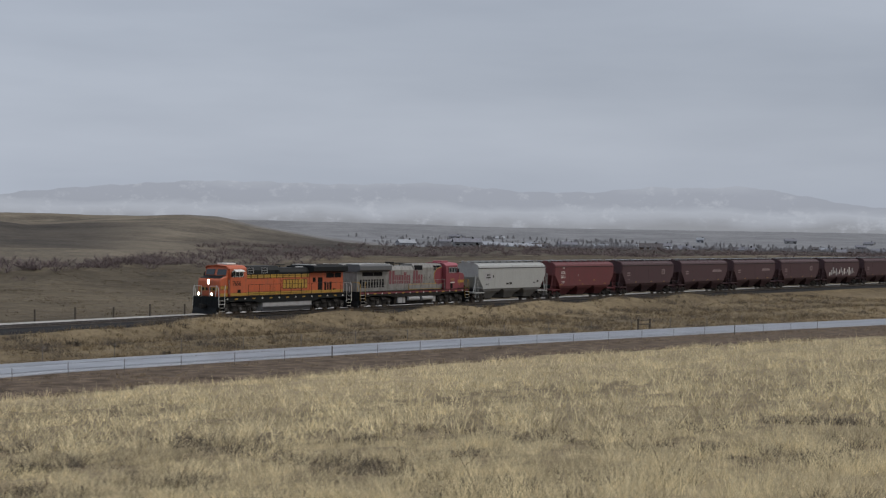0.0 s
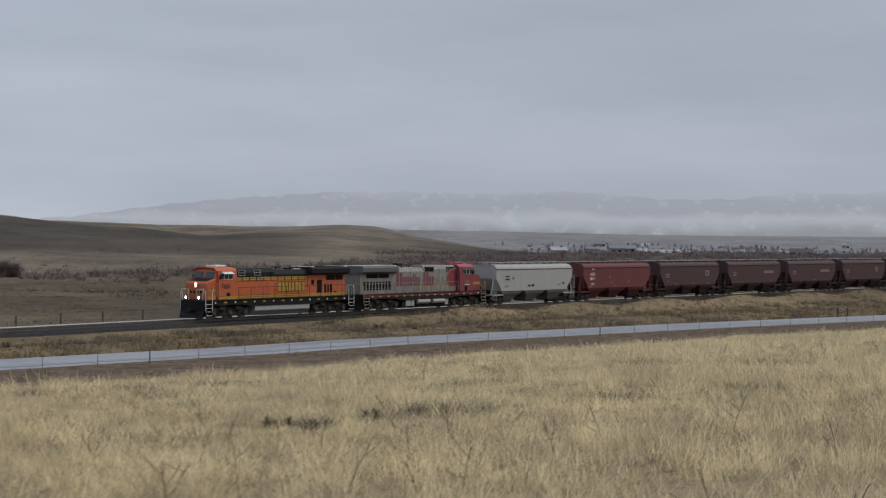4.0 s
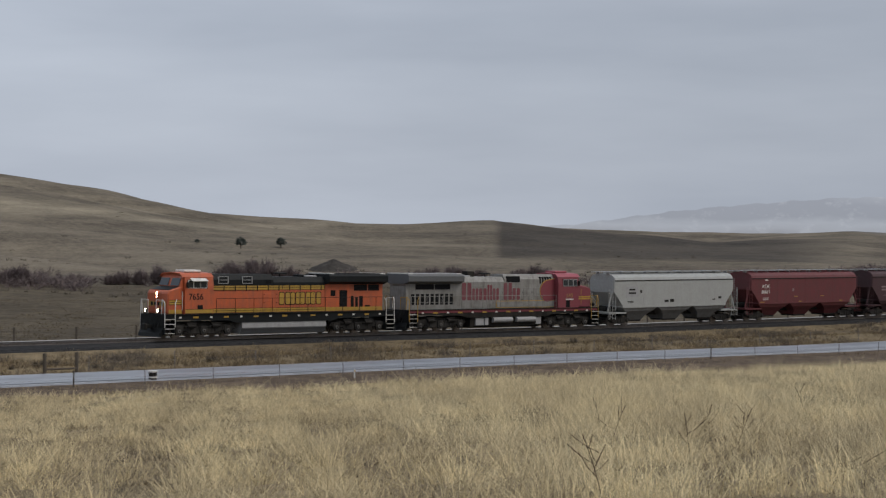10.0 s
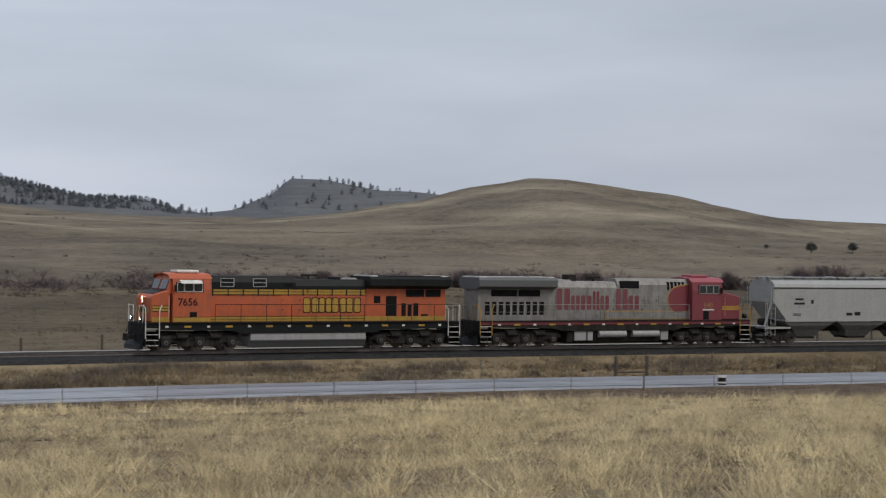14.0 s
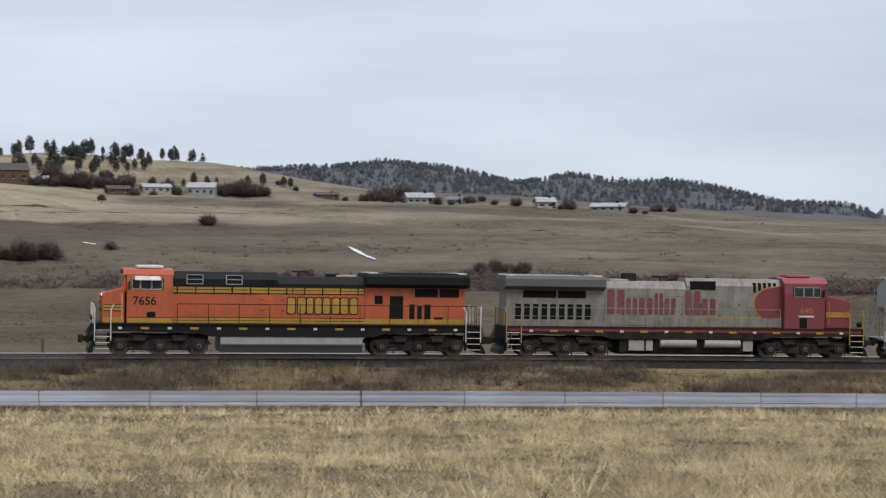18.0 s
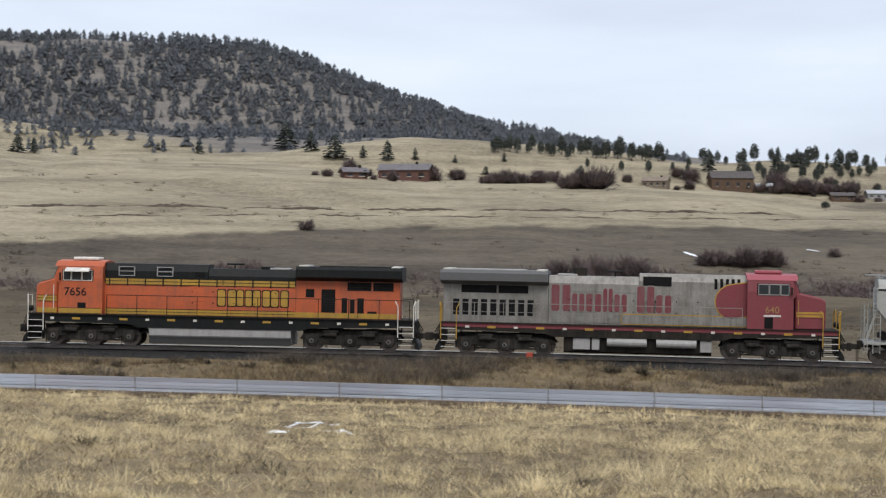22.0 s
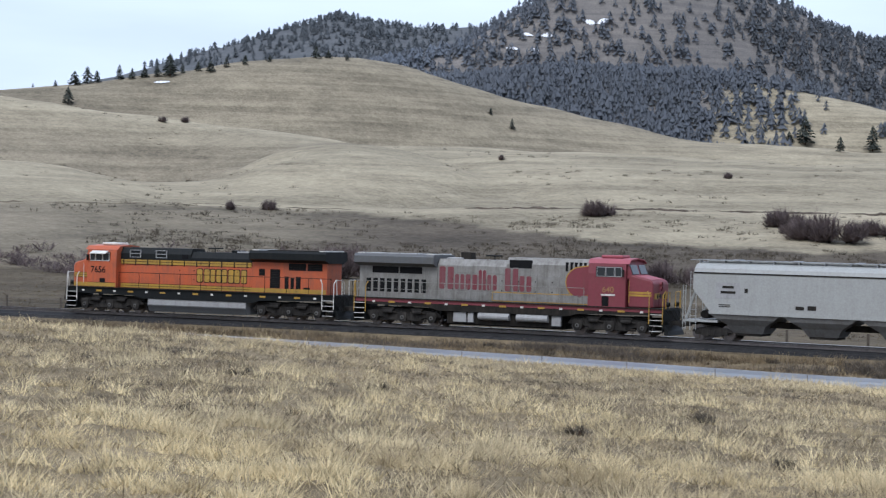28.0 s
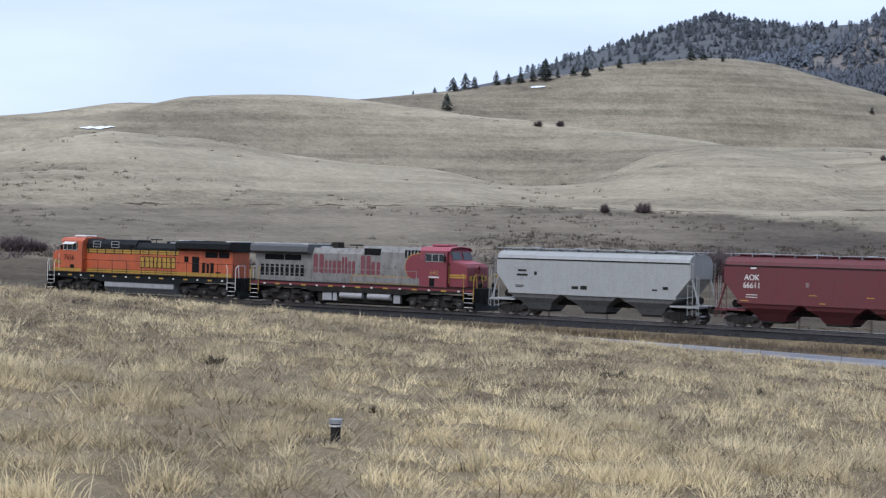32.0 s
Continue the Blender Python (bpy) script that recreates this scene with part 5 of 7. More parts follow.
M_TWIG = grass_material("bare_reddish_twigs", [(0.11, 0.086, 0.084), (0.155, 0.122, 0.12), (0.2, 0.162, 0.154), (0.135, 0.106, 0.104)], 0.5, soft=0.3)
M_SAGE = grass_material("grey_sagebrush_twigs", [(0.085, 0.073, 0.058), (0.14, 0.122, 0.095), (0.11, 0.092, 0.073), (0.18, 0.155, 0.115)], 0.6)
M_BRUSH = grass_material("dead_dark_brush_twigs", [(0.1, 0.085, 0.073), (0.17, 0.145, 0.118), (0.135, 0.115, 0.098), (0.25, 0.21, 0.16)], 0.5)
M_NEEDLE = grass_material("pine_needles", [(0.058, 0.068, 0.06), (0.08, 0.09, 0.078), (0.1, 0.112, 0.096), (0.066, 0.076, 0.067)], 0.15, 0.35, soft=0.45)
# distance haze is put into the next four needle colours: paler and bluer
M_HAZYPINE = grass_material("haze_greyed_pine_needles", [(0.13, 0.146, 0.162), (0.138, 0.154, 0.17), (0.146, 0.162, 0.176), (0.134, 0.15, 0.166)], 0.1, 0.4, soft=0.75)
M_MOUNTAINPINE = grass_material("haze_coloured_pine_needles", [(0.2, 0.22, 0.252), (0.203, 0.223, 0.255), (0.206, 0.226, 0.258), (0.201, 0.221, 0.253)], 0.1, 0.45, soft=0.85)
M_MISTPINE = grass_material("mist_coloured_pine_needles", [(0.265, 0.298, 0.348), (0.268, 0.301, 0.351), (0.271, 0.304, 0.354), (0.266, 0.299, 0.349)], 0.05, 0.5, soft=0.9)
M_DARKPINE = grass_material("lightly_hazed_pine_needles", [(0.165, 0.18, 0.2), (0.168, 0.183, 0.203), (0.171, 0.186, 0.206), (0.166, 0.181, 0.201)], 0.1, 0.45, soft=0.85)
M_BARK = plain("pine_bark", (0.075, 0.052, 0.038), 0.9)
M_SNOW = plain("old_snow", (0.82, 0.84, 0.88), 0.6, vary=0.06)
RNG = np.random.default_rng(7)


def blades(name, base, hgt, lean, width, material, label, category, bent=True, outward=None, tone=None):
    """Grass blades at base points: tapering strips, each leaning its own way."""
    n = len(base)
    a = RNG.uniform(0, 2 * np.pi, n)
    side = np.stack([np.cos(a), np.sin(a), 0 * a], 1) * width[:, None]
    tipdir = RNG.normal(0, 1, (n, 3)) * lean[:, None]
    tipdir[:, 2] = 0
    if outward is not None:
        tipdir += outward
    tip = base + tipdir * hgt[:, None] + np.stack([0 * hgt, 0 * hgt, hgt], 1)
    if bent:
        mid = base + tipdir * hgt[:, None] * 0.35 + np.stack([0 * hgt, 0 * hgt, hgt * 0.6], 1)
        v = np.stack([base - side, base + side, mid + side * 0.7, mid - side * 0.7, tip], 1).reshape(-1, 3)
        k = np.arange(n)[:, None] * 5
        f = np.concatenate([k + [0, 1, 2], k + [0, 2, 3], k + [3, 2, 4]], 0)
    else:
        v = np.stack([base - side, base + side, tip], 1).reshape(-1, 3)
        f = np.arange(n)[:, None] * 3 + [0, 1, 2]
    me = raw(name, v, f, material)
    if tone is not None:
        me.attributes.new("tussock", "FLOAT", "POINT").data.foreach_set("value", np.repeat(tone, 5 if bent else 3).astype(np.float32))
    return tagged(new(name, me), label, category, kind="stuff")


def patchy(x, y, size, seed=0.0):
    """Smooth patchiness between 0 and 1."""
    return 0.5 + 0.5 * np.clip(np.sin(x / size + seed) * np.cos(y / size * 1.2 - seed) + 0.6 * np.sin((x * 0.8 - y) / size * 2.3 + seed) + 0.35 * np.cos((x + 1.7 * y) / size * 4.1), -1, 1)


def tufts(x, y, per, spread, hgt):
    """Scatter per blades about each tuft centre; returns bases and heights."""
    n = len(x)
    bx = np.repeat(x, per) + RNG.normal(0, 1, n * per) * np.repeat(spread, per)
    by = np.repeat(y, per) + RNG.normal(0, 1, n * per) * np.repeat(spread, per)
    h = np.repeat(hgt, per) * RNG.uniform(0.55, 1.15, n * per)
    z = np.repeat(ground_z(x, y), per) - 0.03
    return np.stack([bx, by, z], 1), h


def spread_over(n, az0, az1, reach):
    """Random spots on the near slope, with their bearing and their distance from the camera's way."""
    az = RNG.uniform(az0, az1, n)
    r = np.sqrt(RNG.uniform(36, reach ** 2, n))
    x, y = -r * np.sin(np.radians(az)), r * np.cos(np.radians(az))
    along = np.clip(x * 0.995 - y * 0.098, 0, 38)
    d = np.hypot(x - along * 0.995, y + along * 0.098)
    ok = (r < np.interp(az, NE_AZ, NE_R) - np.interp(az, [-20, 20], [2.0, 1.2]) - 1.05 * bottom(az)) & (d > 1.6) & (r > 7)
    return x[ok], y[ok], az[ok], d[ok]


def clumped(x, y, size, seed):
    """For each spot: how far it lies from the middle of its clump (1 at the rim), and the clump's own random number."""
    gx, gy = np.floor(x / size), np.floor(y / size)
    best, own = np.full(len(x), 9.0), np.zeros(len(x))
    for i in (-1, 0, 1):
        for j in (-1, 0, 1):
            cx, cy = gx + i, gy + j
            u, v, w = (np.modf(np.abs(np.sin(cx * a + cy * b + seed) * 43758.5453))[0] for a, b in ((12.9898, 78.233), (39.346, 11.135), (73.156, 52.235)))
            far = np.hypot(x / size - cx - u, y / size - cy - v) / (0.42 + 0.3 * w)
            own = np.where(far < best, w, own)
            best = np.minimum(best, far)
    return best, own


def near_grass():
    """Bunch grass: round tussocks of arching blades over a low, matted thatch."""
    x, y, az, d = spread_over(520000, -101, 70, 190.0)
    more = spread_over(9000, 8, 70, 20.0)
    x, y, az, d = (np.concatenate([p, q]) for p, q in zip((x, y, az, d), more))
    dens = np.interp(d, [6, 12, 24, 45, 90, 190], [1.0, 1.0, 0.95, 0.7, 0.32, 0.11])
    keep = (RNG.uniform(0, 1, len(x)) < np.interp(az, [-20, 20], [0.8, 1.0]) * dens * (0.6 + 0.4 * patchy(x, y, 1.7, 0.7)) * (0.2 + 0.8 * step(0.3, 0.62, patchy(x, y, 0.4, 1.3))))
    x, y, az, d = x[keep], y[keep], az[keep], d[keep]
    tall = np.interp(az, [-101, -64, -52, -35, -5, 40, 70], [1.0, 0.9, 0.62, 0.48, 0.38, 0.3, 0.28])
    # bunches half a metre wide with dark gaps, closing up where the grass stands tall
    rim, bunch = clumped(x, y, 0.62, 0.7)
    much = np.interp(az, [-62, -15], [0.45, 1.0])
    keep = RNG.uniform(0, 1, len(x)) < 1 - much * 0.8 * step(0.55, 1.05, rim)
    x, y, az, d, tall, rim, bunch, much = (p[keep] for p in (x, y, az, d, tall, rim, bunch, much))
    tall = tall * (1 + much * (0.42 - 0.7 * np.clip(rim, 0, 1.2) ** 2 + 0.5 * (bunch - 0.5)))
    own = np.clip(0.55 * RNG.uniform(0, 1, len(x)) + 0.45 * bunch + 0.08 * much * (0.6 - rim), 0, 1)
    tone = np.clip(0.12 + 0.5 * own + 0.38 * patchy(x, y, 2.2, 1.9) + 0.2 * (1 - step(-62, -35, az)) + 0.42 * (1 - step(-88, -60, az)) + 0.15 * step(-40, -10, az) + RNG.normal(0, 0.05, len(x)), 0, 1)
    tall = tall * (0.6 + 0.55 * own ** 1.5) * (0.75 + 0.35 * patchy(x, y, 5.0, 2.1))
    tall = tall * (0.72 + 0.28 * step(-70, -62, az) + 0.75 * step(52, 58, np.hypot(x, y)) * (1 - step(66, 74, np.hypot(x, y))) * (1 - step(-72, -66, az)) * step(0.45, 0.7, patchy(x, y, 2.7, 0.4)))
    tall = tall * (1 + np.interp(az, [-25, 5], [0, 1]) * (np.interp(d, [8, 18], [0.5, 0.85]) - 1))
    tone = np.clip(tone - np.where(az > 0, np.interp(d, [9, 20], [0.3, 0.0]), 0.0), 0, 1)
    tall = np.where((np.abs(az - 53.1) < 1.1) & (d < 15.5), 0.3, 1.0) * tall
    for name, sel, per, bent, wid in (("near_grass", d < 13, 34, True, 0.0042), ("middle_grass", (d >= 13) & (d < 50), 40, False, 0.0058), ("far_grass", d >= 50, 12, False, 0.017)):
        size = tall[sel] * 0.23 + 0.015 + 0.0012 * d[sel]
        base, h = tufts(x[sel], y[sel], per, size, tall[sel])
        off = (base[:, :2] - np.repeat(np.stack([x[sel], y[sel]], 1), per, 0)) / np.repeat(size, per)[:, None]
        h = h * np.exp(-0.26 * (off ** 2).sum(1))
        out = np.concatenate([off * 0.42, 0 * off[:, :1]], 1)
        blades(name, base, h, np.full(len(h), 0.5), np.full(len(h), wid) * RNG.uniform(0.6, 1.4, len(h)), M_STRAW, "dry straw-coloured bunch grass on the near slope", "grass", bent, out, np.repeat(tone[sel], per))
    # the thatch between the tussocks
    x, y, az, d = spread_over(110000, -101, 70, 62.0)
    keep = RNG.uniform(0, 1, len(x)) < np.interp(d, [6, 14, 30, 70], [1.0, 1.0, 0.8, 0.2]) * np.where(az > -30, np.interp(d, [9, 16], [1.0, 0.8]), 0.85)
    x, y, d = x[keep], y[keep], d[keep]
    base, h = tufts(x, y, 6, np.full(len(x), 0.17), RNG.uniform(0.08, 0.17, len(x)))
    blades("grass_thatch", base, h, np.full(len(h), 1.0), (0.006 + 0.0003 * np.repeat(d, 6)), M_THATCH, "low matted dead grass between the tussocks", "grass", False)
    # dark dead brush in drifts
    x, y, az, d = spread_over(150000, -101, 70, 90.0)
    keep = RNG.uniform(0, 1, len(x)) < np.where(az > 10, 1.0, 0.85) * step(np.where(az > 10, 0.36, 0.48), 0.88, patchy(x, y, 1.9, 4.2)) * (0.25 + 0.75 * patchy(x, y, 9.0, 1.0)) * np.interp(d, [12, 20, 40, 90], [0.35, 1, 0.7, 0.25])
    x, y, az, d = x[keep], y[keep], az[keep], d[keep]
    base, h = tufts(x, y, 16, np.full(len(x), 0.12), RNG.uniform(0.07, 0.15, len(x)) * np.where(az < -60, 2.4, 1.0))
    blades("dead_brush", base, h, np.full(len(h), 0.6), 0.0016 + 0.00022 * np.repeat(d, 16), M_BRUSH, "drifts of dark dead brush among the dry grass", "brush", False)


def verge_grass():
    n = 34000
    s = RNG.uniform(-330, 150, n)
    q = 3.9 + RNG.uniform(0, 1, n) ** 0.9 * (road_far(s) - 4.6)
    p = on_track(s, q)
    keep = RNG.uniform(0, 1, n) < 0.3 + 0.7 * patchy(p[:, 0], p[:, 1], 2.6, 1.3)
    p = p[keep]
    base, h = tufts(p[:, 0], p[:, 1], 9, np.full(len(p), 0.16), (0.2 + 0.3 * patchy(p[:, 0], p[:, 1], 9, 0.4)) * RNG.uniform(0.5, 1.4, len(p)))
    blades("verge_grass", base, h, np.full(len(h), 0.4), np.full(len(h), 0.02), M_VERGE, "rough brown grass between road and railway", "grass", False)
    s = np.concatenate([RNG.uniform(-330, 150, 15000), RNG.uniform(-60, 60, 8000)])
    q = 4.4 + RNG.uniform(0, 1, len(s)) ** 1.3 * (road_far(s) - 6.2)
    p = on_track(s, q)
    keep = RNG.uniform(0, 1, len(s)) < step(0.45, 0.95, patchy(p[:, 0], p[:, 1], 3.4, 2.2))
    p = p[keep]
    base, h = tufts(p[:, 0], p[:, 1], 14, np.full(len(p), 0.24), RNG.uniform(0.25, 0.75, len(p)))
    blades("verge_brush", base, h, np.full(len(h), 0.55), np.full(len(h), 0.017), M_BRUSH, "dark dead brush on the bank below the railway", "brush", False)
    # the road's near shoulder
    s = RNG.uniform(-300, 90, 12000)
    q = road_far(s) + ROAD_W + 0.4 + (bare(s) + 1.6) * RNG.uniform(0, 1, len(s)) ** 0.8
    p = on_track(s, q)
    base, h = tufts(p[:, 0], p[:, 1], 8, np.full(len(p), 0.14), RNG.uniform(0.1, 0.32, len(p)))
    blades("shoulder_grass", base, h, np.full(len(h), 0.35), np.full(len(h), 0.016), M_VERGE, "brown weeds along the road's shoulder", "grass", False)
    # the meadow beyond the line
    s = RNG.uniform(-330, 160, 30000)
    q = -8.0 - 95 * RNG.uniform(0, 1, len(s)) ** 1.2
    p = on_track(s, q)
    keep = RNG.uniform(0, 1, len(s)) < patchy(p[:, 0], p[:, 1], 5.0, 0.2)
    p = p[keep]
    base, h = tufts(p[:, 0], p[:, 1], 6, np.full(len(p), 0.3), np.full(len(p), 0.2))
    blades("meadow_grass", base, h, np.full(len(h), 0.5), np.full(len(h), 0.035), M_GRAZED, "short grazed grass on the flat meadow", "grass", False)


def scrub_tufts():
    """Low grey-brown scrub on benches and slopes across the valley, too small to count."""
    n = 60000
    az = RNG.uniform(-66, 66, n)
    r = 240 + 420 * RNG.uniform(0, 1, n) ** 1.5
    x, y = -r * np.sin(np.radians(az)), r * np.cos(np.radians(az))
    z = ground_z(x, y)
    el = np.degrees(np.arctan2(z - EYE, r))
    # thick on the broken ground beside the creek, thin elsewhere
    thick = step(18, 25, az) * (1 - step(46, 50, az)) * (1 - step(0.75, 1.05, el + 0.12 * np.sin(az * 0.9))) * step(0.35, 0.75, patchy(x, y, 17, 0.9))
    thin = np.interp(az, [10, 25], [0.22, 0.5]) * patchy(x, y, 26, 0.9) ** 3 * np.interp(r, [240, 420, 660], [1, 0.35, 0.06])
    keep = RNG.uniform(0, 1, n) < np.maximum(thick, thin)
    x, y = x[keep], y[keep]
    base, h = tufts(x, y, 12, np.full(len(x), 0.5), RNG.uniform(0.25, 0.8, len(x)))
    blades("hill_scrub", base, h, np.full(len(h), 0.6), np.full(len(h), 0.07), M_SAGE, "low grey-brown scrub scattered over the slopes", "scrub", False)


def at_bearing(az, el, lo=90.0, hi=3000.0):
    """Where the land across the valley is met at a bearing and slope from the knoll."""
    rs = np.concatenate([np.arange(lo, 700, 1.5), np.geomspace(700, hi, 500)])
    a = radians(az)
    x, y = -rs * math.sin(a), rs * math.cos(a)
    z = ground_z(x, y)
    e = np.degrees(np.arctan2(z - EYE, rs))
    k = np.argmax(e >= el) if (e >= el).any() else int(np.argmax(e))
    return float(x[k]), float(y[k]), float(z[k]), float(rs[k])


def twig_bush(name, seed, material, count=420, squash=1.0):
    """A leafless shrub: many fine forking twigs in an uneven dome, on a short stem."""
    rg = np.random.default_rng(seed)
    vs, fs = [], []
    lobes = rg.uniform(-0.45, 0.45, (5, 2))
    for i in range(count):
        l = lobes[i % 5]
        root = np.array([l[0] * 0.5, l[1] * 0.5, 0.0])
        a, e = rg.uniform(0, 2 * np.pi), rg.uniform(0.15, 1.45)
        reach = rg.uniform(0.55, 1.0) * (0.8 + 0.25 * math.sin(3 * a + seed))
        tip = root + np.array([l[0] * 0.5 + reach * 0.62 * math.cos(a) * math.cos(e), l[1] * 0.5 + reach * 0.62 * math.sin(a) * math.cos(e), reach * squash * math.sin(e) + 0.08])
        side = np.array([-math.sin(a), math.cos(a), 0.2]) * rg.uniform(0.007, 0.018)
        mid = root * 0.35 + tip * 0.65 + rg.normal(0, 0.05, 3)
        k = len(vs)
        vs += [root - side * 0.5, root + side * 0.5, mid + side, mid - side, tip, tip + rg.normal(0, 0.09, 3) - [0, 0, 0.05], tip + rg.normal(0, 0.09, 3)]
        fs += [(k, k + 1, k + 2), (k, k + 2, k + 3), (k + 3, k + 2, k + 4), (k + 2, k + 5, k + 3), (k + 3, k + 6, k + 2)]
    return raw(name, vs, fs, material)


def conifer_mesh(seed, tiers, sides, spread, material, under=True):
    """A ragged conifer crown one metre tall: drooping tiers of separate boughs with gaps."""
    rg = np.random.default_rng(seed)
    vs, fs = [], []
    for t in range(tiers):
        z = 0.1 + 0.86 * t / tiers
        w = spread * (1 - z) ** (0.75 if under else 0.5) * rg.uniform(0.8, 1.15) + 0.02
        for s in range(sides):
            a = 2 * np.pi * (s + 0.5 * (t % 2)) / sides + rg.normal(0, 0.25)
            reach = w * rg.uniform(0.6, 1.2)
            half = 2.2 / sides * rg.uniform(0.7, 1.2)
            k = len(vs)
            top = z + 1.05 / tiers
            vs += [(0, 0, min(top, 1.0)), (reach * math.cos(a - half), reach * math.sin(a - half), z - 0.04 * rg.uniform(0, 1)), (reach * 1.12 * math.cos(a), reach * 1.12 * math.sin(a), z - 0.05),
                   (reach * math.cos(a + half), reach * math.sin(a + half), z - 0.03 * rg.uniform(0, 1)), (0.2 * reach * math.cos(a), 0.2 * reach * math.sin(a), z - 0.01)]
            fs += [(k, k + 1, k + 2), (k, k + 2, k + 3)] + ([(k + 4, k + 2, k + 1), (k + 4, k + 3, k + 2)] if under else [])
    return np.array(vs), np.array(fs)


def forest(name, label, zones, count, seed, height, material):
    """Distant woods: thousands of small ragged conifers in one mesh."""
    rg = np.random.default_rng(seed)
    shapes = [conifer_mesh(seed + k, 3, 4, 0.27 + 0.04 * k, material, False) for k in range(4)]
    vs, fs, k = [], [], 0
    for (a0, a1, r0, r1, share, thick) in zones:
        m = int(count * share)
        az, r = rg.uniform(a0, a1, m), np.sqrt(rg.uniform(r0 ** 2, r1 ** 2, m))
        x, y = -r * np.sin(np.radians(az)), r * np.cos(np.radians(az))
        soft_by = min(6.0, 0.4 * (a1 - a0))
        edge = np.minimum(step(a0 - 0.3, a0 + soft_by, az), 1 - step(a1 - soft_by, a1 + 0.3, az)) * (0.35 + 0.65 * step(r0, r0 + 0.25 * (r1 - r0), r))
        keep = rg.uniform(0, 1, m) < np.clip((0.5 * patchy(x, y, 75, seed) + 0.5 * patchy(x, y, 27, seed + 1)) * thick * edge, 0, 1)
        x, y = x[keep], y[keep]
        z = ground_z(x, y)
        for i in range(len(x)):
            v, f = shapes[i % 4]
            hgt = height * rg.uniform(0.55, 1.25)
            t = rg.uniform(0, 6.28)
            c, s = math.cos(t), math.sin(t)
            wide = hgt * rg.uniform(0.8, 1.3)
            w = np.stack([(v[:, 0] * c - v[:, 1] * s) * wide + x[i], (v[:, 0] * s + v[:, 1] * c) * wide + y[i], v[:, 2] * hgt + z[i] - 0.06 * hgt], 1)
            vs.append(w)
            fs.append(f + k)
            k += len(v)
    return tagged(new(name, raw(name, np.concatenate(vs), np.concatenate(fs), material)), label, "forest", kind="stuff")


def conifer_kind(seed):
    v, f = conifer_mesh(seed, 9, 9, 0.33 + 0.05 * (seed % 3), M_NEEDLE)
    crown = raw("crown", v, f, M_NEEDLE)
    bm = B()
    for k in range(4):
        za, zb = -0.04 + 0.22 * k, -0.04 + 0.22 * (k + 1)
        tube(bm, (0.004 * (k % 2), 0, za), (0.004 * ((k + 1) % 2), 0, zb), 0.026 - 0.005 * k, 7)
    for k in range(10):
        a, z = 2.4 * k, 0.12 + 0.07 * k
        tube(bm, (0, 0, z), (0.16 * (1 - z) * math.cos(a), 0.16 * (1 - z) * math.sin(a), z + 0.01), 0.006, 4)
    return crown, mesh_of(bm, "trunk", M_BARK)


def plant_tree(x, y, z, hgt, kinds, i):
    top = new("pine_tree")
    tagged(top, "dark green ragged pine tree standing on the dry hillside", "tree", group="pines on the hillsides")
    top.matrix_basis = pose(x, y, z, 0, 0, 47 * i % 360)
    crown, trunk = kinds[i % len(kinds)]
    for me, nm in ((trunk, "trunk"), (crown, "crown")):
        ob = new(nm, me)
        ob.parent = top
        ob.scale = (hgt * (0.9 + 0.05 * (i % 5)), hgt * (0.9 + 0.05 * (i % 5)), hgt)
    return top


near_grass()
verge_grass()
scrub_tufts()

# bearings, slopes and apparent heights (thousandths of the distance) of the trees that stand alone
PINES = [(49.6, 4.46, 11), (50.7, 5.0, 2.6), (50.0, 5.05, 4), (49.4, 5.1, 9), (49.0, 5.15, 11), (48.7, 5.2, 8), (48.0, 5.3, 9.6), (47.6, 5.35, 7), (47.2, 5.4, 6.4),
         (46.8, 5.45, 7), (46.4, 5.45, 14.5), (46.0, 5.55, 6.4), (45.5, 5.65, 6.4), (45.1, 5.6, 7), (44.6, 5.8, 6.4), (44.0, 5.9, 6.4), (43.2, 6.0, 4.5)]
PINES += [(41.7, 6.15, 8), (41.3, 6.15, 5), (40.7, 6.1, 4), (36.0, 4.39, 4.5), (35.3, 3.9, 7), (21.0, 3.03, 9.6), (20.2, 2.96, 11.3), (19.7, 2.94, 10.3), (24.8, 3.24, 9.6),
          (23.8, 3.25, 16), (22.9, 3.17, 6), (26.4, 3.47, 7), (22.3, 3.3, 4.5), (25.9, 3.42, 18), (15.8, 3.1, 5), (14.5, 3.0, 8), (10.1, 2.88, 16), (9.2, 2.9, 8), (8.4, 2.83, 13)]
PINES += [(7.5, 2.83, 8), (6.2, 2.74, 5), (5.2, 2.33, 5.8), (2.1, 1.97, 14.5), (1.3, 2.06, 5.8), (4.6, 2.79, 6.4), (10.9, 3.1, 14), (11.7, 3.19, 17), (-2.0, 2.5, 13), (-3.1, 2.49, 11),
          (-4.2, 2.5, 14.5), (-4.8, 2.6, 11), (-6.1, 2.6, 11), (-6.9, 2.75, 7), (-8.0, 2.6, 9.6), (-8.5, 2.6, 7), (-8.9, 2.6, 5.8), (2.2, 1.95, 13), (-15.0, 1.28, 7), (-9.1, 1.6, 8)]
KINDS = [conifer_kind(k) for k in range(11, 16)]
for i, (az, el, mils) in enumerate(PINES):
    x, y, z, r = at_bearing(az, el)
    plant_tree(x, y, z, (1.0 if az < 0 else 0.92) * mils * r / 1000, KINDS, i)

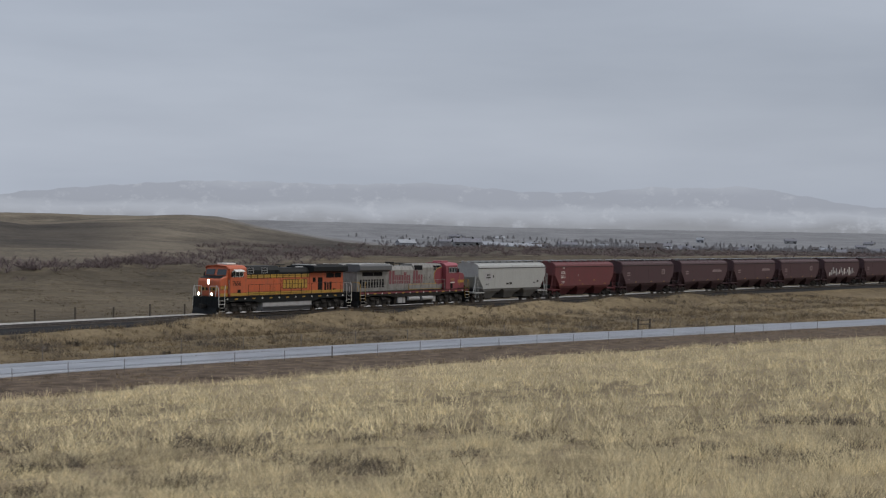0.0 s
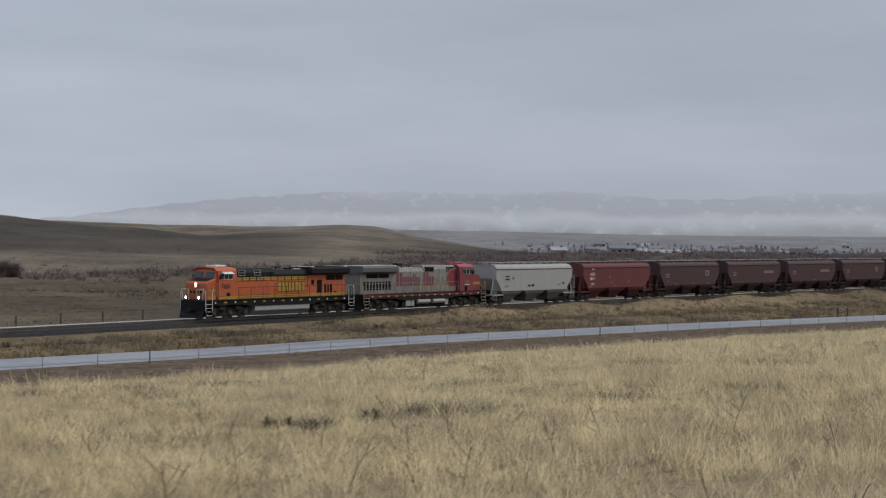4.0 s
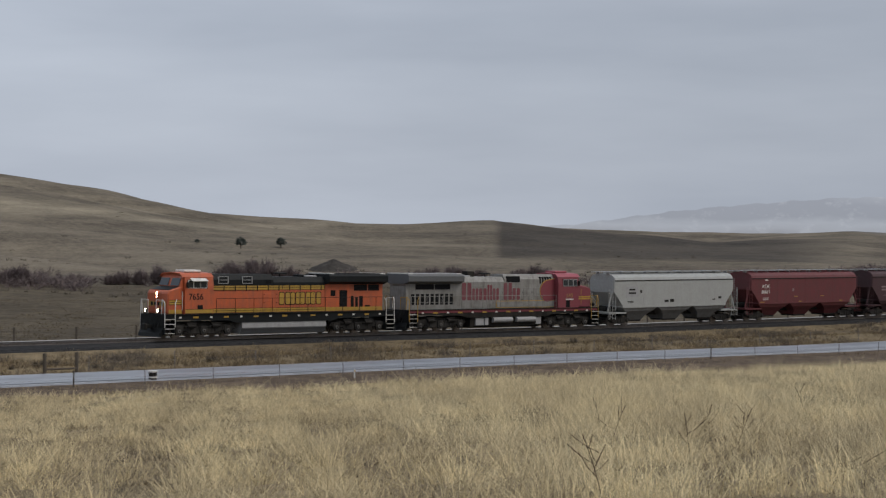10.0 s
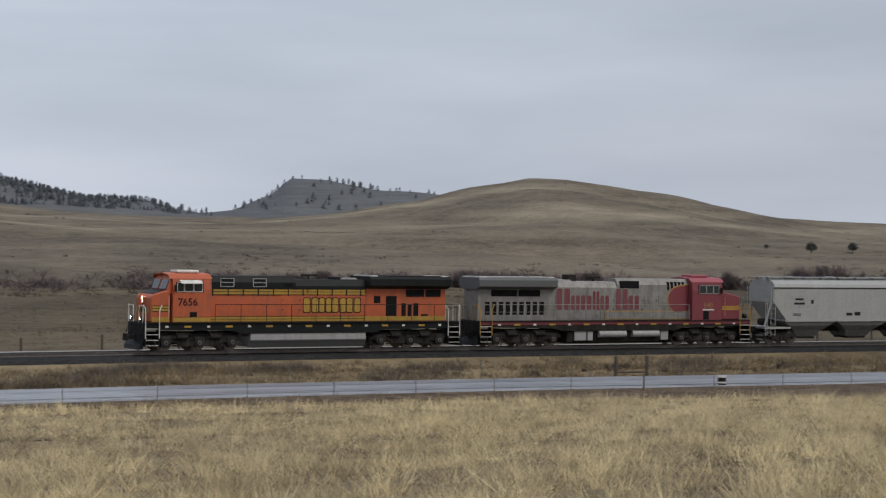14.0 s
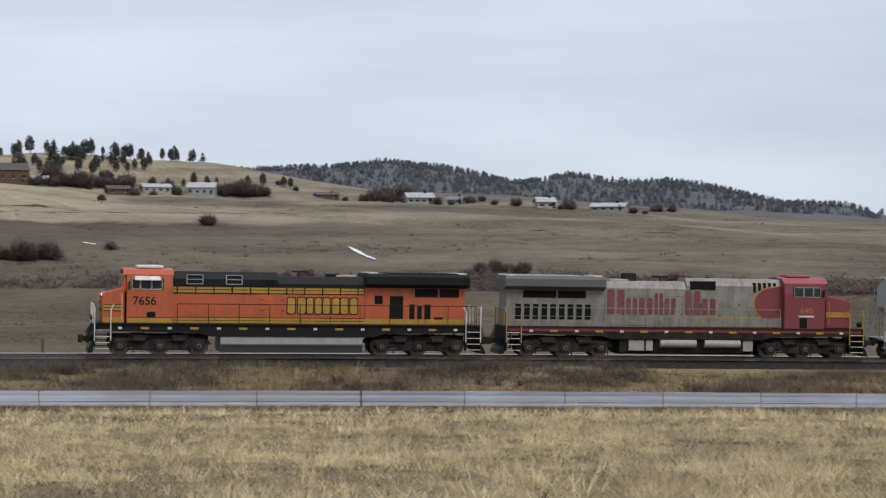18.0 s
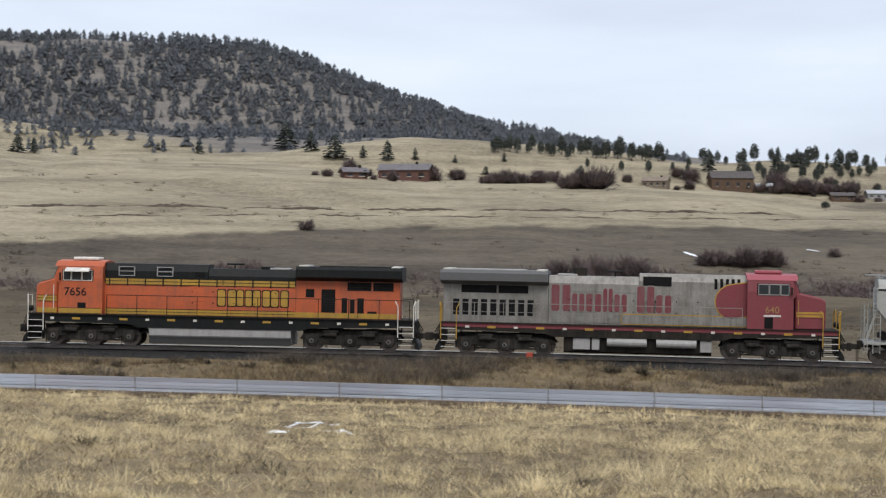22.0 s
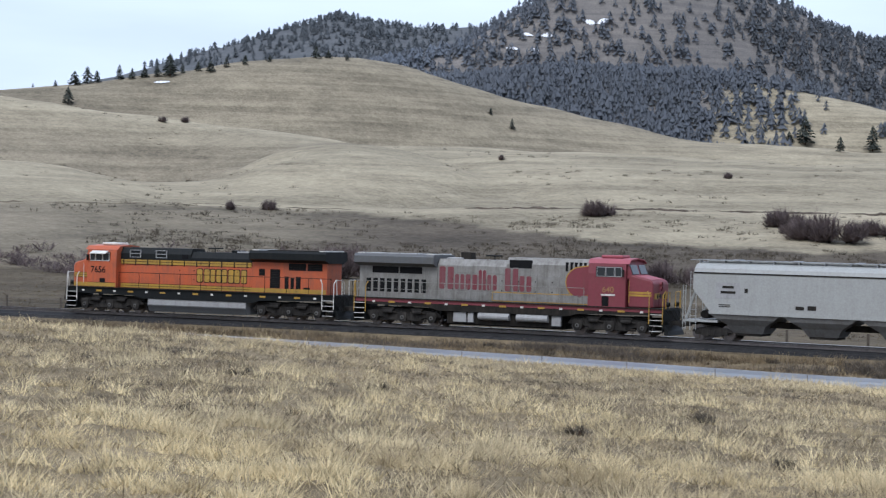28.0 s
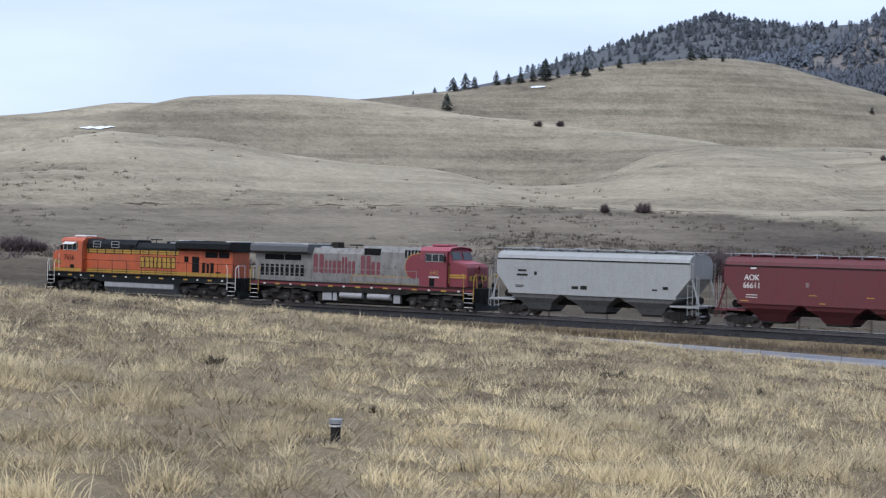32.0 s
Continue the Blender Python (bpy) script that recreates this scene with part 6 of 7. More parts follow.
BUSHES = [(-57.1, -1.53, 7), (-58, -1.53, 7.7), (-58.8, -1.53, 6), (-60.4, -1.52, 8.4), (-60.8, -1.52, 7), (-47.2, -1.66, 7), (-48.4, -1.66, 9.6), (-49.4, -1.66, 7), (-50.9, -1.65, 11.6),
          (-51.6, -1.65, 12.9), (-52.5, -1.65, 9), (-40.1, -1.62, 9), (-41, -1.62, 8.4), (-42.2, -1.62, 6.4), (-44, -1.64, 9.6), (-51.5, -1.22, 5.8), (-31.8, -1.54, 4.5), (-33, -1.54, 4.5)]
BUSHES += [(-34.2, -1.54, 6.4), (-35.1, -1.53, 8), (-10.1, -1.41, 9), (-11.2, -1.45, 7.7), (-18.4, -1.0, 7.5), (-19.2, -1.0, 6.5), (-24.4, -1.43, 8), (1.9, -1.1, 14.5), (0.8, -1.3, 16), (0.1, -1.3, 16),
           (-2.3, -0.57, 8.5), (-3.1, -0.6, 11), (-4.0, -0.57, 9.6), (-6.1, -0.26, 5), (-12.1, -1.33, 8.4), (-9.1, 0.55, 6), (13.6, -1.32, 12.9), (13.1, -1.32, 14), (11.1, 0.55, 5.5), (26.6, 0.82, 10)]
BUSHES += [(25.3, 0.35, 14.8), (26.2, 0.58, 6.8), (23.7, 0.58, 8.4), (27.0, -1.3, 13.5), (26.2, -1.3, 12.2), (32.5, 1.13, 8.5), (42.1, -0.91, 14.5), (41.4, -0.9, 15.4), (40.6, -0.89, 16), (30.1, -1.1, 13.5),
           (54, -0.67, 12.9), (53.2, -0.66, 12.2), (44.4, 1.2, 4.7), (43.2, 1.2, 5.8), (63.5, -0.25, 8), (62.8, -0.25, 6.4), (28.3, 2.37, 3.2), (35.7, 2.93, 3), (46.6, 4.0, 2.8), (45.9, 4.0, 3.2)]
SHRUBS = [twig_bush("crown", 31 + k, M_TWIG, 620) for k in range(4)]
STEM = mesh_of(tube(B(), (0, 0, -0.15), (0.02, 0, 0.3), 0.05, 6), "stem", M_BARK)


def plant_bush(x, y, z, hgt, i, wide=1.5):
    top = new("willow_bush")
    tagged(top, "leafless dark reddish-brown willow bush by the creek line", "bush", group="bare bushes across the valley")
    top.matrix_basis = pose(x, y, z, 0, 0, 71 * i % 360)
    for me, nm in ((SHRUBS[i % 4], "crown"), (STEM, "stem")):
        ob = new(nm, me)
        ob.parent, ob.scale = top, (hgt * wide, hgt * wide, hgt * 1.25)


for i, (az, el, mils) in enumerate(BUSHES):
    x, y, z, r = at_bearing(az, el)
    hgt = mils * r / 1000
    plant_bush(x, y, z - 0.05 * hgt, hgt, i)
    if mils > 6:
        plant_bush(x + 0.7 * hgt, y + 0.5 * hgt, z - 0.1, hgt * 0.75, i + 1)
        plant_bush(x - 0.9 * hgt, y + 0.3 * hgt, z - 0.1, hgt * 0.8, i + 2)

# round junipers standing alone on the hillside
def juniper_mesh(seed):
    rg = np.random.default_rng(seed)
    vs, fs = [], []
    for i in range(420):
        a, e = rg.uniform(0, 6.28), math.asin(rg.uniform(-0.6, 1))
        rad = rg.uniform(0.55, 1.0) * (0.9 + 0.13 * math.sin(4 * a + seed) * math.cos(3 * e))
        c = np.array([0.5 * rad * math.cos(a) * math.cos(e), 0.5 * rad * math.sin(a) * math.cos(e), 0.52 + 0.48 * rad * math.sin(e)])
        k = len(vs)
        vs += [c + rg.normal(0, 0.045, 3) for _ in range(4)]
        fs += [(k, k + 1, k + 2), (k, k + 2, k + 3), (k, k + 3, k + 1)]
    return raw("crown", vs, fs, M_NEEDLE)


for i, (az, el, mils) in enumerate(((-51.0, -0.49, 6.6), (-52.3, -0.49, 6.0), (-49.6, -0.35, 2.8), (-5.7, 1.24, 5.2))):
    x, y, z, r = at_bearing(az, el)
    h = mils * r / 1000
    top = new("juniper_tree")
    tagged(top, "round dark juniper tree alone on the dry hillside", "tree", group="junipers on the hillside")
    top.matrix_basis = pose(x, y, z, 0, 0, 80 * i)
    ob = new("crown", juniper_mesh(60 + i))
    ob.parent, ob.scale = top, (h * 1.05, h * 1.05, h)
    part("trunk", rod_path(B(), [(0, 0, -0.2), (0.05, 0, h * 0.2), (0, 0.05, h * 0.5)], h * 0.035, 7), M_BARK, top)

ROUND = [juniper_mesh(71 + k) for k in range(4)]
BOLE = mesh_of(rod_path(B(), [(0, 0, -0.04), (0.012, 0, 0.25), (0, 0.012, 0.6)], 0.022, 7), "trunk", M_BARK)


def plant_rows():
    """Broad, round-headed pines on the farm ridge, its slope and about the farm: bearings, slopes, count and apparent height."""
    rg = np.random.default_rng(17)
    for a0, a1, e0, e1, up, count, lo, hi in ((5.0, -0.8, 3.12, 2.84, 0.12, 26, 6, 12.5), (-1.4, -8.8, 2.72, 2.78, 0.1, 24, 5, 11), (-2.9, -7.4, 2.4, 2.25, 0.3, 22, 5, 10), (-5.2, -12.4, 1.82, 1.72, 0.05, 15, 5, 8.5), (1.9, -2.2, 2.5, 2.45, 0.1, 5, 5, 9)):
        for i in range(count):
            k = (i + rg.uniform(-0.45, 0.45)) / count
            x, y, z, r = at_bearing(a0 + (a1 - a0) * k, e0 + (e1 - e0) * k + rg.uniform(-up, up))
            h = rg.uniform(lo, hi) * r / 1000
            w = h * rg.uniform(0.42, 0.66)
            top = new("pine_tree")
            tagged(top, "broad round-headed dark pine on the farm ridge", "tree", group="pines on the farm ridge")
            top.matrix_basis = pose(x, y, z, 0, 0, rg.uniform(0, 360))
            crown = new("crown", ROUND[i % 4])
            crown.parent, crown.location, crown.scale = top, (0, 0, -0.14 * h), (w, w, 1.14 * h)
            trunk = new("trunk", BOLE)
            trunk.parent, trunk.scale = top, (h, h, h)


plant_rows()


# low willow growth along the creek and in the valley, uncounted
def thicket():
    vs, fs, k = [], [], 0
    rg = np.random.default_rng(5)
    tmpl = twig_bush("tmp", 77, M_TWIG, 34)
    v0 = np.array([v.co for v in tmpl.vertices])
    f0 = np.array([p.vertices[:] for p in tmpl.polygons])
    bpy.data.meshes.remove(tmpl)
    n = 3500
    az = np.where(np.arange(n) < 1500, rg.uniform(-100, 64, n), np.where(np.arange(n) < 2500, rg.uniform(-102, -70, n), rg.uniform(-46, 4, n)))
    rf = np.interp(az, [-110, -90, -80, -70, -50, 0, 40, 65], [700, 620, 560, 330, 290, 260, 250, 240])
    r = rf + rg.normal(0, 9, n) + np.where(az < -62, rg.choice([10, 50, 90, 190], n) + rg.normal(0, 16, n), 0) * (1 - step(-73, -70, az))
    keep = rg.uniform(0, 1, n) < np.where(az < -62, 1.0, 0.3 + 0.7 * (np.sin(az * 0.55) + 0.5 * np.sin(az * 1.37 + 1) > -0.1))
    az, r = az[keep], r[keep]
    x, y = -r * np.sin(np.radians(az)), r * np.cos(np.radians(az))
    z = ground_z(x, y)
    for i in range(len(x)):
        h = rg.uniform(0.8, 1.9) * 1.25
        c, s = math.cos(i), math.sin(i)
        vs.append(np.stack([(v0[:, 0] * c - v0[:, 1] * s) * h * 2.4 + x[i], (v0[:, 0] * s + v0[:, 1] * c) * h * 2.4 + y[i], v0[:, 2] * h * 1.2 + z[i] - 0.05], 1))
        fs.append(f0 + k)
        k += len(v0)
    tagged(new("creek_thicket", raw("creek_thicket", np.concatenate(vs), np.concatenate(fs), M_TWIG)), "bare dark thicket along the creek across the meadow", "thicket", kind="stuff")


thicket()

# far forests, in needle colours that carry the haze of their distance
forest("hillside_forest", "dark pine forest on the nearer mountain flank, lightly haze-coloured", [(-2, 13, 1180, 1650, 0.32, 1.7), (9, 30, 1180, 1600, 0.46, 2.2), (2, 26, 1060, 1200, 0.05, 0.6)], 22000, 5, 9.5, M_DARKPINE)
forest("mountain_forest", "dense pine forest on the mountain flanks, haze put into its colour", [(26.5, 42, 960, 1160, 0.28, 2.2), (25, 32, 960, 1160, 0.06, 0.8), (23, 42, 1140, 1420, 0.3, 0.7)], 21000, 3, 9.5, M_MOUNTAINPINE)
forest("misty_forest", "blue-grey pine forest on the ridge behind the hill, mist put into its colour", [(35.5, 48, 950, 1350, 1.0, 1.7)], 6300, 13, 8.5, M_MISTPINE)
forest("ridge_forest", "haze-coloured pine forest on far ridges", [(-40, -31.6, 2450, 2750, 0.1, 0.5), (-32, -8, 2200, 2620, 0.95, 2.4), (35, 48, 1900, 2260, 0.5, 2.0)], 5500, 9, 8.5, M_HAZYPINE)


# ---- sagebrush and weeds close by ----
def sage():
    meshes = [twig_bush("crown", 51 + k, M_SAGE, 170, 0.6) for k in range(3)]
    rg = np.random.default_rng(21)
    spots = []
    for k in range(70):
        s = rg.uniform(-170, 90)
        if rg.uniform() < 0.55:
            s = rg.uniform(-45, 45)
        spots.append((*on_track(np.array([s]), rg.uniform(5.5, road_far(s) - 1.5))[0][:2], rg.uniform(0.35, 0.8)))
    for az, r, h in ((-73.8, 46, 0.55), (-72.6, 47, 0.5), (-75.2, 48, 0.45), (-79.0, 80, 0.5), (39.7, 30, 0.3), (26.3, 21, 0.25), (24, 22, 0.22), (-35.5, 16.5, 0.2), (46, 22, 0.25), (12, 26, 0.3),
                     (33, 24, 0.25), (-20, 24, 0.22), (2, 25, 0.25), (52, 19, 0.2), (57, 24, 0.22), (-50, 30, 0.35), (-62, 24, 0.3), (18, 30, 0.3), (29, 28, 0.35), (44, 30, 0.3)):
        spots.append((-r * math.sin(radians(az)), r * math.cos(radians(az)), h))
    for i, (x, y, h) in enumerate(spots):
        z = float(ground_z(np.array([x]), np.array([y]))[0])
        top = new("sagebrush")
        tagged(top, "low grey-brown sagebrush growing in dry grass", "shrub", group="sagebrush near the road")
        top.matrix_basis = pose(x, y, z - 0.04, 0, 0, 37 * i % 360)
        for me, nm in ((meshes[i % 3], "crown"), (STEM, "stem")):
            ob = new(nm, me)
            ob.parent, ob.scale = top, (h * 1.5, h * 1.5, h * 1.2)


def weeds():
    """Tall dry weed stalks with a few side shoots, in the near grass."""
    rg = np.random.default_rng(8)
    mat = plain("dark_weed_stalk", (0.09, 0.055, 0.04), 0.9)
    for k in range(50):
        az = rg.uniform(-90, -62) if k < 34 else rg.uniform(-92, -72)
        r = rg.uniform(17, 44) if k < 34 else rg.uniform(57, 76)
        x, y = -r * math.sin(radians(az)), r * math.cos(radians(az))
        z = float(ground_z(np.array([x]), np.array([y]))[0])
        h = rg.uniform(0.4, 0.85) * (1.0 if k < 34 else 1.6)
        lean, t = rg.uniform(0.1, 0.7), rg.uniform(0, 6.28)
        pts = [Vector((lean * h * (i / 5) ** 1.4 * math.cos(t), lean * h * (i / 5) ** 1.4 * math.sin(t), h * (i / 5) - 0.03)) for i in range(6)]
        top = new("weed_stalk")
        tagged(top, "thin dry dark weed stalk standing in the grass", "weed", group="weed stalks in the near grass")
        top.matrix_basis = pose(x, y, z)
        part("stem", rod_path(B(), pts, 0.005, 4), mat, top)
        for j in range(2, 5):
            e = pts[j] + Vector((rg.normal(0, 0.14), rg.normal(0, 0.14), rg.uniform(0.1, 0.28)))
            part("shoot", rod_path(B(), [pts[j], (pts[j] + e) / 2 + Vector((0, 0, -0.02)), e], 0.004, 4), mat, top)


sage()
weeds()


# ---- fences and small things by the road ----
M_POST = plain("weathered_post_timber", (0.1, 0.085, 0.07), 0.9)
M_STEEL = plain("rusty_fence_steel", (0.2, 0.18, 0.165), 0.7, 0.4)


def wire_fence(label, ss, qf, tall, thick, material, wires, spacing_dark=0):
    top = new("wire_fence")
    tagged(top, label, "fence")
    tops = []
    for i, s in enumerate(ss):
        p = on_track(np.array([s]), qf(s))[0]
        z = float(ground_z(p[:1], p[1:2])[0])
        big = spacing_dark and i % spacing_dark == 3
        t = thick * (2.0 if big else 1.0)
        bm = B()
        tube(bm, (0, 0, -0.3), (0.03 * math.sin(i * 2.1), 0.02 * math.cos(i * 1.3), tall * (1.08 if big else 1 + 0.05 * math.sin(i * 3.7))), t, 7)
        part("post", bm, M_POST if big else material, top, at=pose(p[0], p[1], z))
        tops.append(Vector((p[0], p[1], z)))
    for h in wires:
        part("wire", rod_path(B(), [p + Vector((0, 0, tall * h)) for p in tops], 0.0045, 3), M_STEEL, top, "thin fence wire")
    return top


wire_fence("steel post and wire fence along the road's near shoulder", np.arange(-235, 84, 4.6), lambda s: road_far(s) + ROAD_W + 1.7, 0.85, 0.02, M_STEEL, (0.55, 0.95), 11)
wire_fence("thin wire fence between road and railway", np.arange(-240, -30, 6.0), lambda s: road_far(s) - 2.0, 1.1, 0.03, M_STEEL, (0.6, 0.92))
wire_fence("dark timber post and wire fence beyond the railway", np.arange(-215, 150, 5.2), lambda s: -13.0, 1.35, 0.09, M_POST, (0.35, 0.6, 0.88))


def by_pixel_spot(az, el, lo=8.0):
    return at_bearing(az, el, lo, 260.0)


# braced gate posts beside the road
gp = []
for az in (-44.8, -45.8):
    r = float(np.interp(az, NE_AZ, NE_R)) + ROAD_W * 1.45
    x, y = -r * math.sin(radians(az)), r * math.cos(radians(az))
    gp.append(Vector((x, y, float(ground_z(np.array([x]), np.array([y]))[0]))))
gate = new("gate_posts")
tagged(gate, "two dark timber brace posts joined by a low rail", "gate post")
for p in gp:
    part("post", tube(B(), p - Vector((0, 0, 0.3)), p + Vector((0, 0, 1.25)), 0.1, 8), M_POST, gate)
part("rail", tube(B(), gp[0] + Vector((0, 0, 0.35)), gp[1] + Vector((0, 0, 0.35)), 0.06, 7), M_POST, gate)
gp2 = on_track(np.array([-222.0, -224.5]), road_far(-223.0) - 1.5)
gate = new("gate_posts")
tagged(gate, "pair of short timber posts with a cross rail", "gate post")
zz = ground_z(gp2[:, 0], gp2[:, 1])
for p, z in zip(gp2, zz):
    part("post", tube(B(), (p[0], p[1], z - 0.3), (p[0], p[1], z + 1.1), 0.09, 8), M_POST, gate)
part("rail", tube(B(), (*gp2[0][:2], zz[0] + 0.6), (*gp2[1][:2], zz[1] + 0.6), 0.05, 7), M_POST, gate)

# marker drum on the near shoulder, delineator, sign, and the capped pipe in the grass
x, y, z, r = by_pixel_spot(-48.2, -4.81, 40)
drum = new("marker_drum")
tagged(drum, "dark drum with a pale lid and band beside the road", "drum")
drum.matrix_basis = pose(x, y, z)
part("barrel", tube(B(), (0, 0, -0.1), (0, 0, 0.5), 0.22, 14), M_FRAME, drum)
part("lid", tube(B(), (0, 0, 0.5), (0, 0, 0.58), 0.25, 14), M_OFFWHITE, drum, "pale lid")
part("band", tube(B(), (0, 0, 0.2), (0, 0, 0.28), 0.225, 14), M_OFFWHITE, drum, "pale band")
x, y, z, r = by_pixel_spot(-54.7, -4.77, 40)
deli = new("road_delineator")
tagged(deli, "short white plastic road delineator post", "road marker")
deli.matrix_basis = pose(x, y, z)
part("post", box(B(), -0.06, 0.06, -0.02, 0.02, -0.1, 0.62, 0.01), M_WHITE, deli)
part("reflector", box(B(), -0.045, 0.045, -0.026, -0.02, 0.45, 0.57), M_YELLOW, deli)
p = on_track(np.array([-262.0]), road_far(-262.0) + 9.0)[0]
z = float(ground_z(p[:1], p[1:2])[0])
sign = new("utility_box")
tagged(sign, "white roadside utility box beside a dark post", "utility box")
sign.matrix_basis = pose(p[0], p[1], z)
part("case", box(B(), -0.35, 0.35, -0.3, 0.3, 0.2, 1.3, 0.03), M_OFFWHITE, sign)
part("foot", box(B(), -0.25, 0.25, -0.2, 0.2, -0.1, 0.2), M_FRAME, sign)
part("post", tube(B(), (0.2, -0.75, -0.3), (0.2, -0.75, 1.35), 0.12, 8), M_POST, sign, "dark timber post")
x, y, z, r = by_pixel_spot(53.1, -6.45)
pipe = new("capped_pipe")
tagged(pipe, "short dark standpipe with a pale metal cap in the grass", "standpipe")
pipe.matrix_basis = pose(x, y, z + 0.05)
part("pipe", tube(B(), (0, 0, -0.1), (0, 0, 0.13), 0.045, 14), M_FRAME, pipe)
cap = part("cap", tube(B(), (0, 0, 0.125), (0, 0, 0.165), 0.06, 14), M_GALV, pipe, "pale metal cap")
part("cap_rim", tube(B(), (0, 0, 0.1), (0, 0, 0.115), 0.054, 14), M_OFFWHITE, cap)

p = on_track(np.array([6.1]), 2.3, -0.4)[0]
mark = new("track_marker")
tagged(mark, "small orange-red marker plate on a short post beside the rails", "marker")
mark.matrix_basis = pose(*p)
part("post", tube(B(), (0, 0, -0.2), (0, 0, 0.45), 0.025, 6), M_STEEL, mark)
part("plate", box(B(), -0.17, 0.17, -0.035, -0.025, 0.22, 0.62, 0.004), plain("orange_red_enamel", (0.5, 0.06, 0.03), 0.5), mark, "orange-red plate")

# dark spoil mound beyond the meadow
x, y, z, r = at_bearing(-54.0, -1.2)
rg = np.random.default_rng(4)
vs = [(0, 0, 2.1)] + [(rr * 5.4 * math.cos(a) * (1 + 0.1 * math.sin(3 * a)), rr * 4.5 * math.sin(a), 2.1 * max(0.0, 1 - rr) ** 0.7 - 0.5 * rr + rg.normal(0, 0.08)) for rr in (0.15, 0.35, 0.55, 0.8, 1.05) for a in np.linspace(0, 2 * np.pi, 20, endpoint=False)]
fs = [(0, 1 + k, 1 + (k + 1) % 20) for k in range(20)]
for ring in range(4):
    for k in range(20):
        a, b = 1 + ring * 20 + k, 1 + ring * 20 + (k + 1) % 20
        fs += [(a, a + 20, b + 20), (a, b + 20, b)]
mound = tagged(new("spoil_mound", raw("spoil_mound", vs, fs, plain("dark_spoil", (0.055, 0.05, 0.045), 0.95, scale=0.8, vary=0.4), smooth=True)), "dark conical mound of gravel spoil beyond the meadow", "mound")
mound.matrix_basis = pose(x, y, z + 0.1, 0, 0, -54)


# ---- eroded banks: thin dark lines of bare earth and sage along the slopes ----
M_EARTH = plain("bare_dark_earth", (0.085, 0.066, 0.05), 0.95, scale=0.5, vary=0.5)


def earth_bank(knots, wide, gap=0.25, seed=1):
    rg = np.random.default_rng(seed)
    azs = np.arange(knots[0][0], knots[-1][0], 0.12)
    els = np.interp(azs, [k[0] for k in knots], [k[1] for k in knots]) + 0.012 * np.sin(azs * 3.1) + 0.008 * np.sin(azs * 9.7)
    run = []
    def close():
        if len(run) > 3:
            vs, fs = [], []
            for k, (p, w) in enumerate(run):
                w *= min(1.0, (k + 0.15) / 4, (len(run) - k - 0.85) / 4)
                out = np.array([p[0], p[1]]) / math.hypot(p[0], p[1])
                for d, lift in ((-w, -0.05), (-0.5 * w, 0.08 * w), (0.6 * w, 0.28 * w), (w, -0.02)):
                    q = np.array([p[0], p[1]]) + out * d
                    vs.append((q[0], q[1], float(ground_z(q[:1], q[1:2])[0]) + lift))
                if k:
                    fs += [(4 * k - 4 + j, 4 * k + j, 4 * k + 1 + j, 4 * k - 3 + j) for j in range(3)]
            tagged(new("earth_bank", raw("earth_bank", vs, fs, M_EARTH, smooth=True)), "thin eroded bank of bare dark earth on the slope", "bank", group="eroded banks across the valley")
        run.clear()
    for a, e in zip(azs, els):
        p = at_bearing(float(a), float(e), 200.0, 900.0)
        if math.sin(a * 1.7 + seed) + 0.6 * math.sin(a * 4.9 + 2 * seed) < -1.6 + 2 * gap or (run and abs(run[-1][0][3] - p[3]) > 25):
            close()
        else:
            run.append((p, wide * rg.uniform(0.5, 1.1) * (0.6 + 0.5 * math.sin(a * 2.3 + seed) * math.sin(a * 0.7))))
    close()


earth_bank([(-4.3, 1.1), (-1.6, 1.17), (4, 1.22), (9.6, 1.21), (13.2, 1.27), (16.7, 1.29), (22.4, 1.22), (27.9, 1.3), (32.6, 1.37), (37, 1.35)], 1.6, 0.05)
earth_bank([(-12, 0.92), (-4, 0.95), (4, 1.0), (12, 1.02), (19, 0.95)], 0.8, 0.3, 4)
earth_bank([(40.5, 1.26), (45.4, 1.38), (54, 1.32), (61.5, 1.27)], 0.7, 0.3, 7)
earth_bank([(-38, 0.1), (-30, 0.32), (-24, 0.3), (-16, 0.36)], 0.9, 0.55, 11)


# ---- patches of old snow ----
def snow(az0, el0, az1, el1, wide, lo=12.0, thick=0.05):
    a, b = at_bearing(az0, el0, lo), at_bearing(az1, el1, lo)
    rg = np.random.default_rng(int(abs(az0 * 100)))
    n, m = 14, 4
    vs, fs = [], []
    d = np.array([b[0] - a[0], b[1] - a[1]])
    nrm = np.array([-d[1], d[0]]) / (np.hypot(*d) + 1e-6)
    for i in range(n + 1):
        t = i / n
        half = wide * (0.25 + 0.75 * math.sin(math.pi * t)) * rg.uniform(0.45, 1.2)
        for j in range(m + 1):
            p = np.array([a[0], a[1]]) + d * t + nrm * half * (j / m * 2 - 1)
            z = float(ground_z(p[:1], p[1:2])[0]) + (thick if 0 < j < m and 0 < i < n else -0.03) + 0.0006 * np.hypot(*p)
            vs.append((p[0], p[1], z))
    for i in range(n):
        for j in range(m):
            k = i * (m + 1) + j
            fs.append((k, k + m + 1, k + m + 2, k + 1))
    tagged(new("snow_patch", raw("snow_patch", vs, fs, M_SNOW, smooth=True)), "thin lingering patch of old white snow", "snow", group="snow patches")


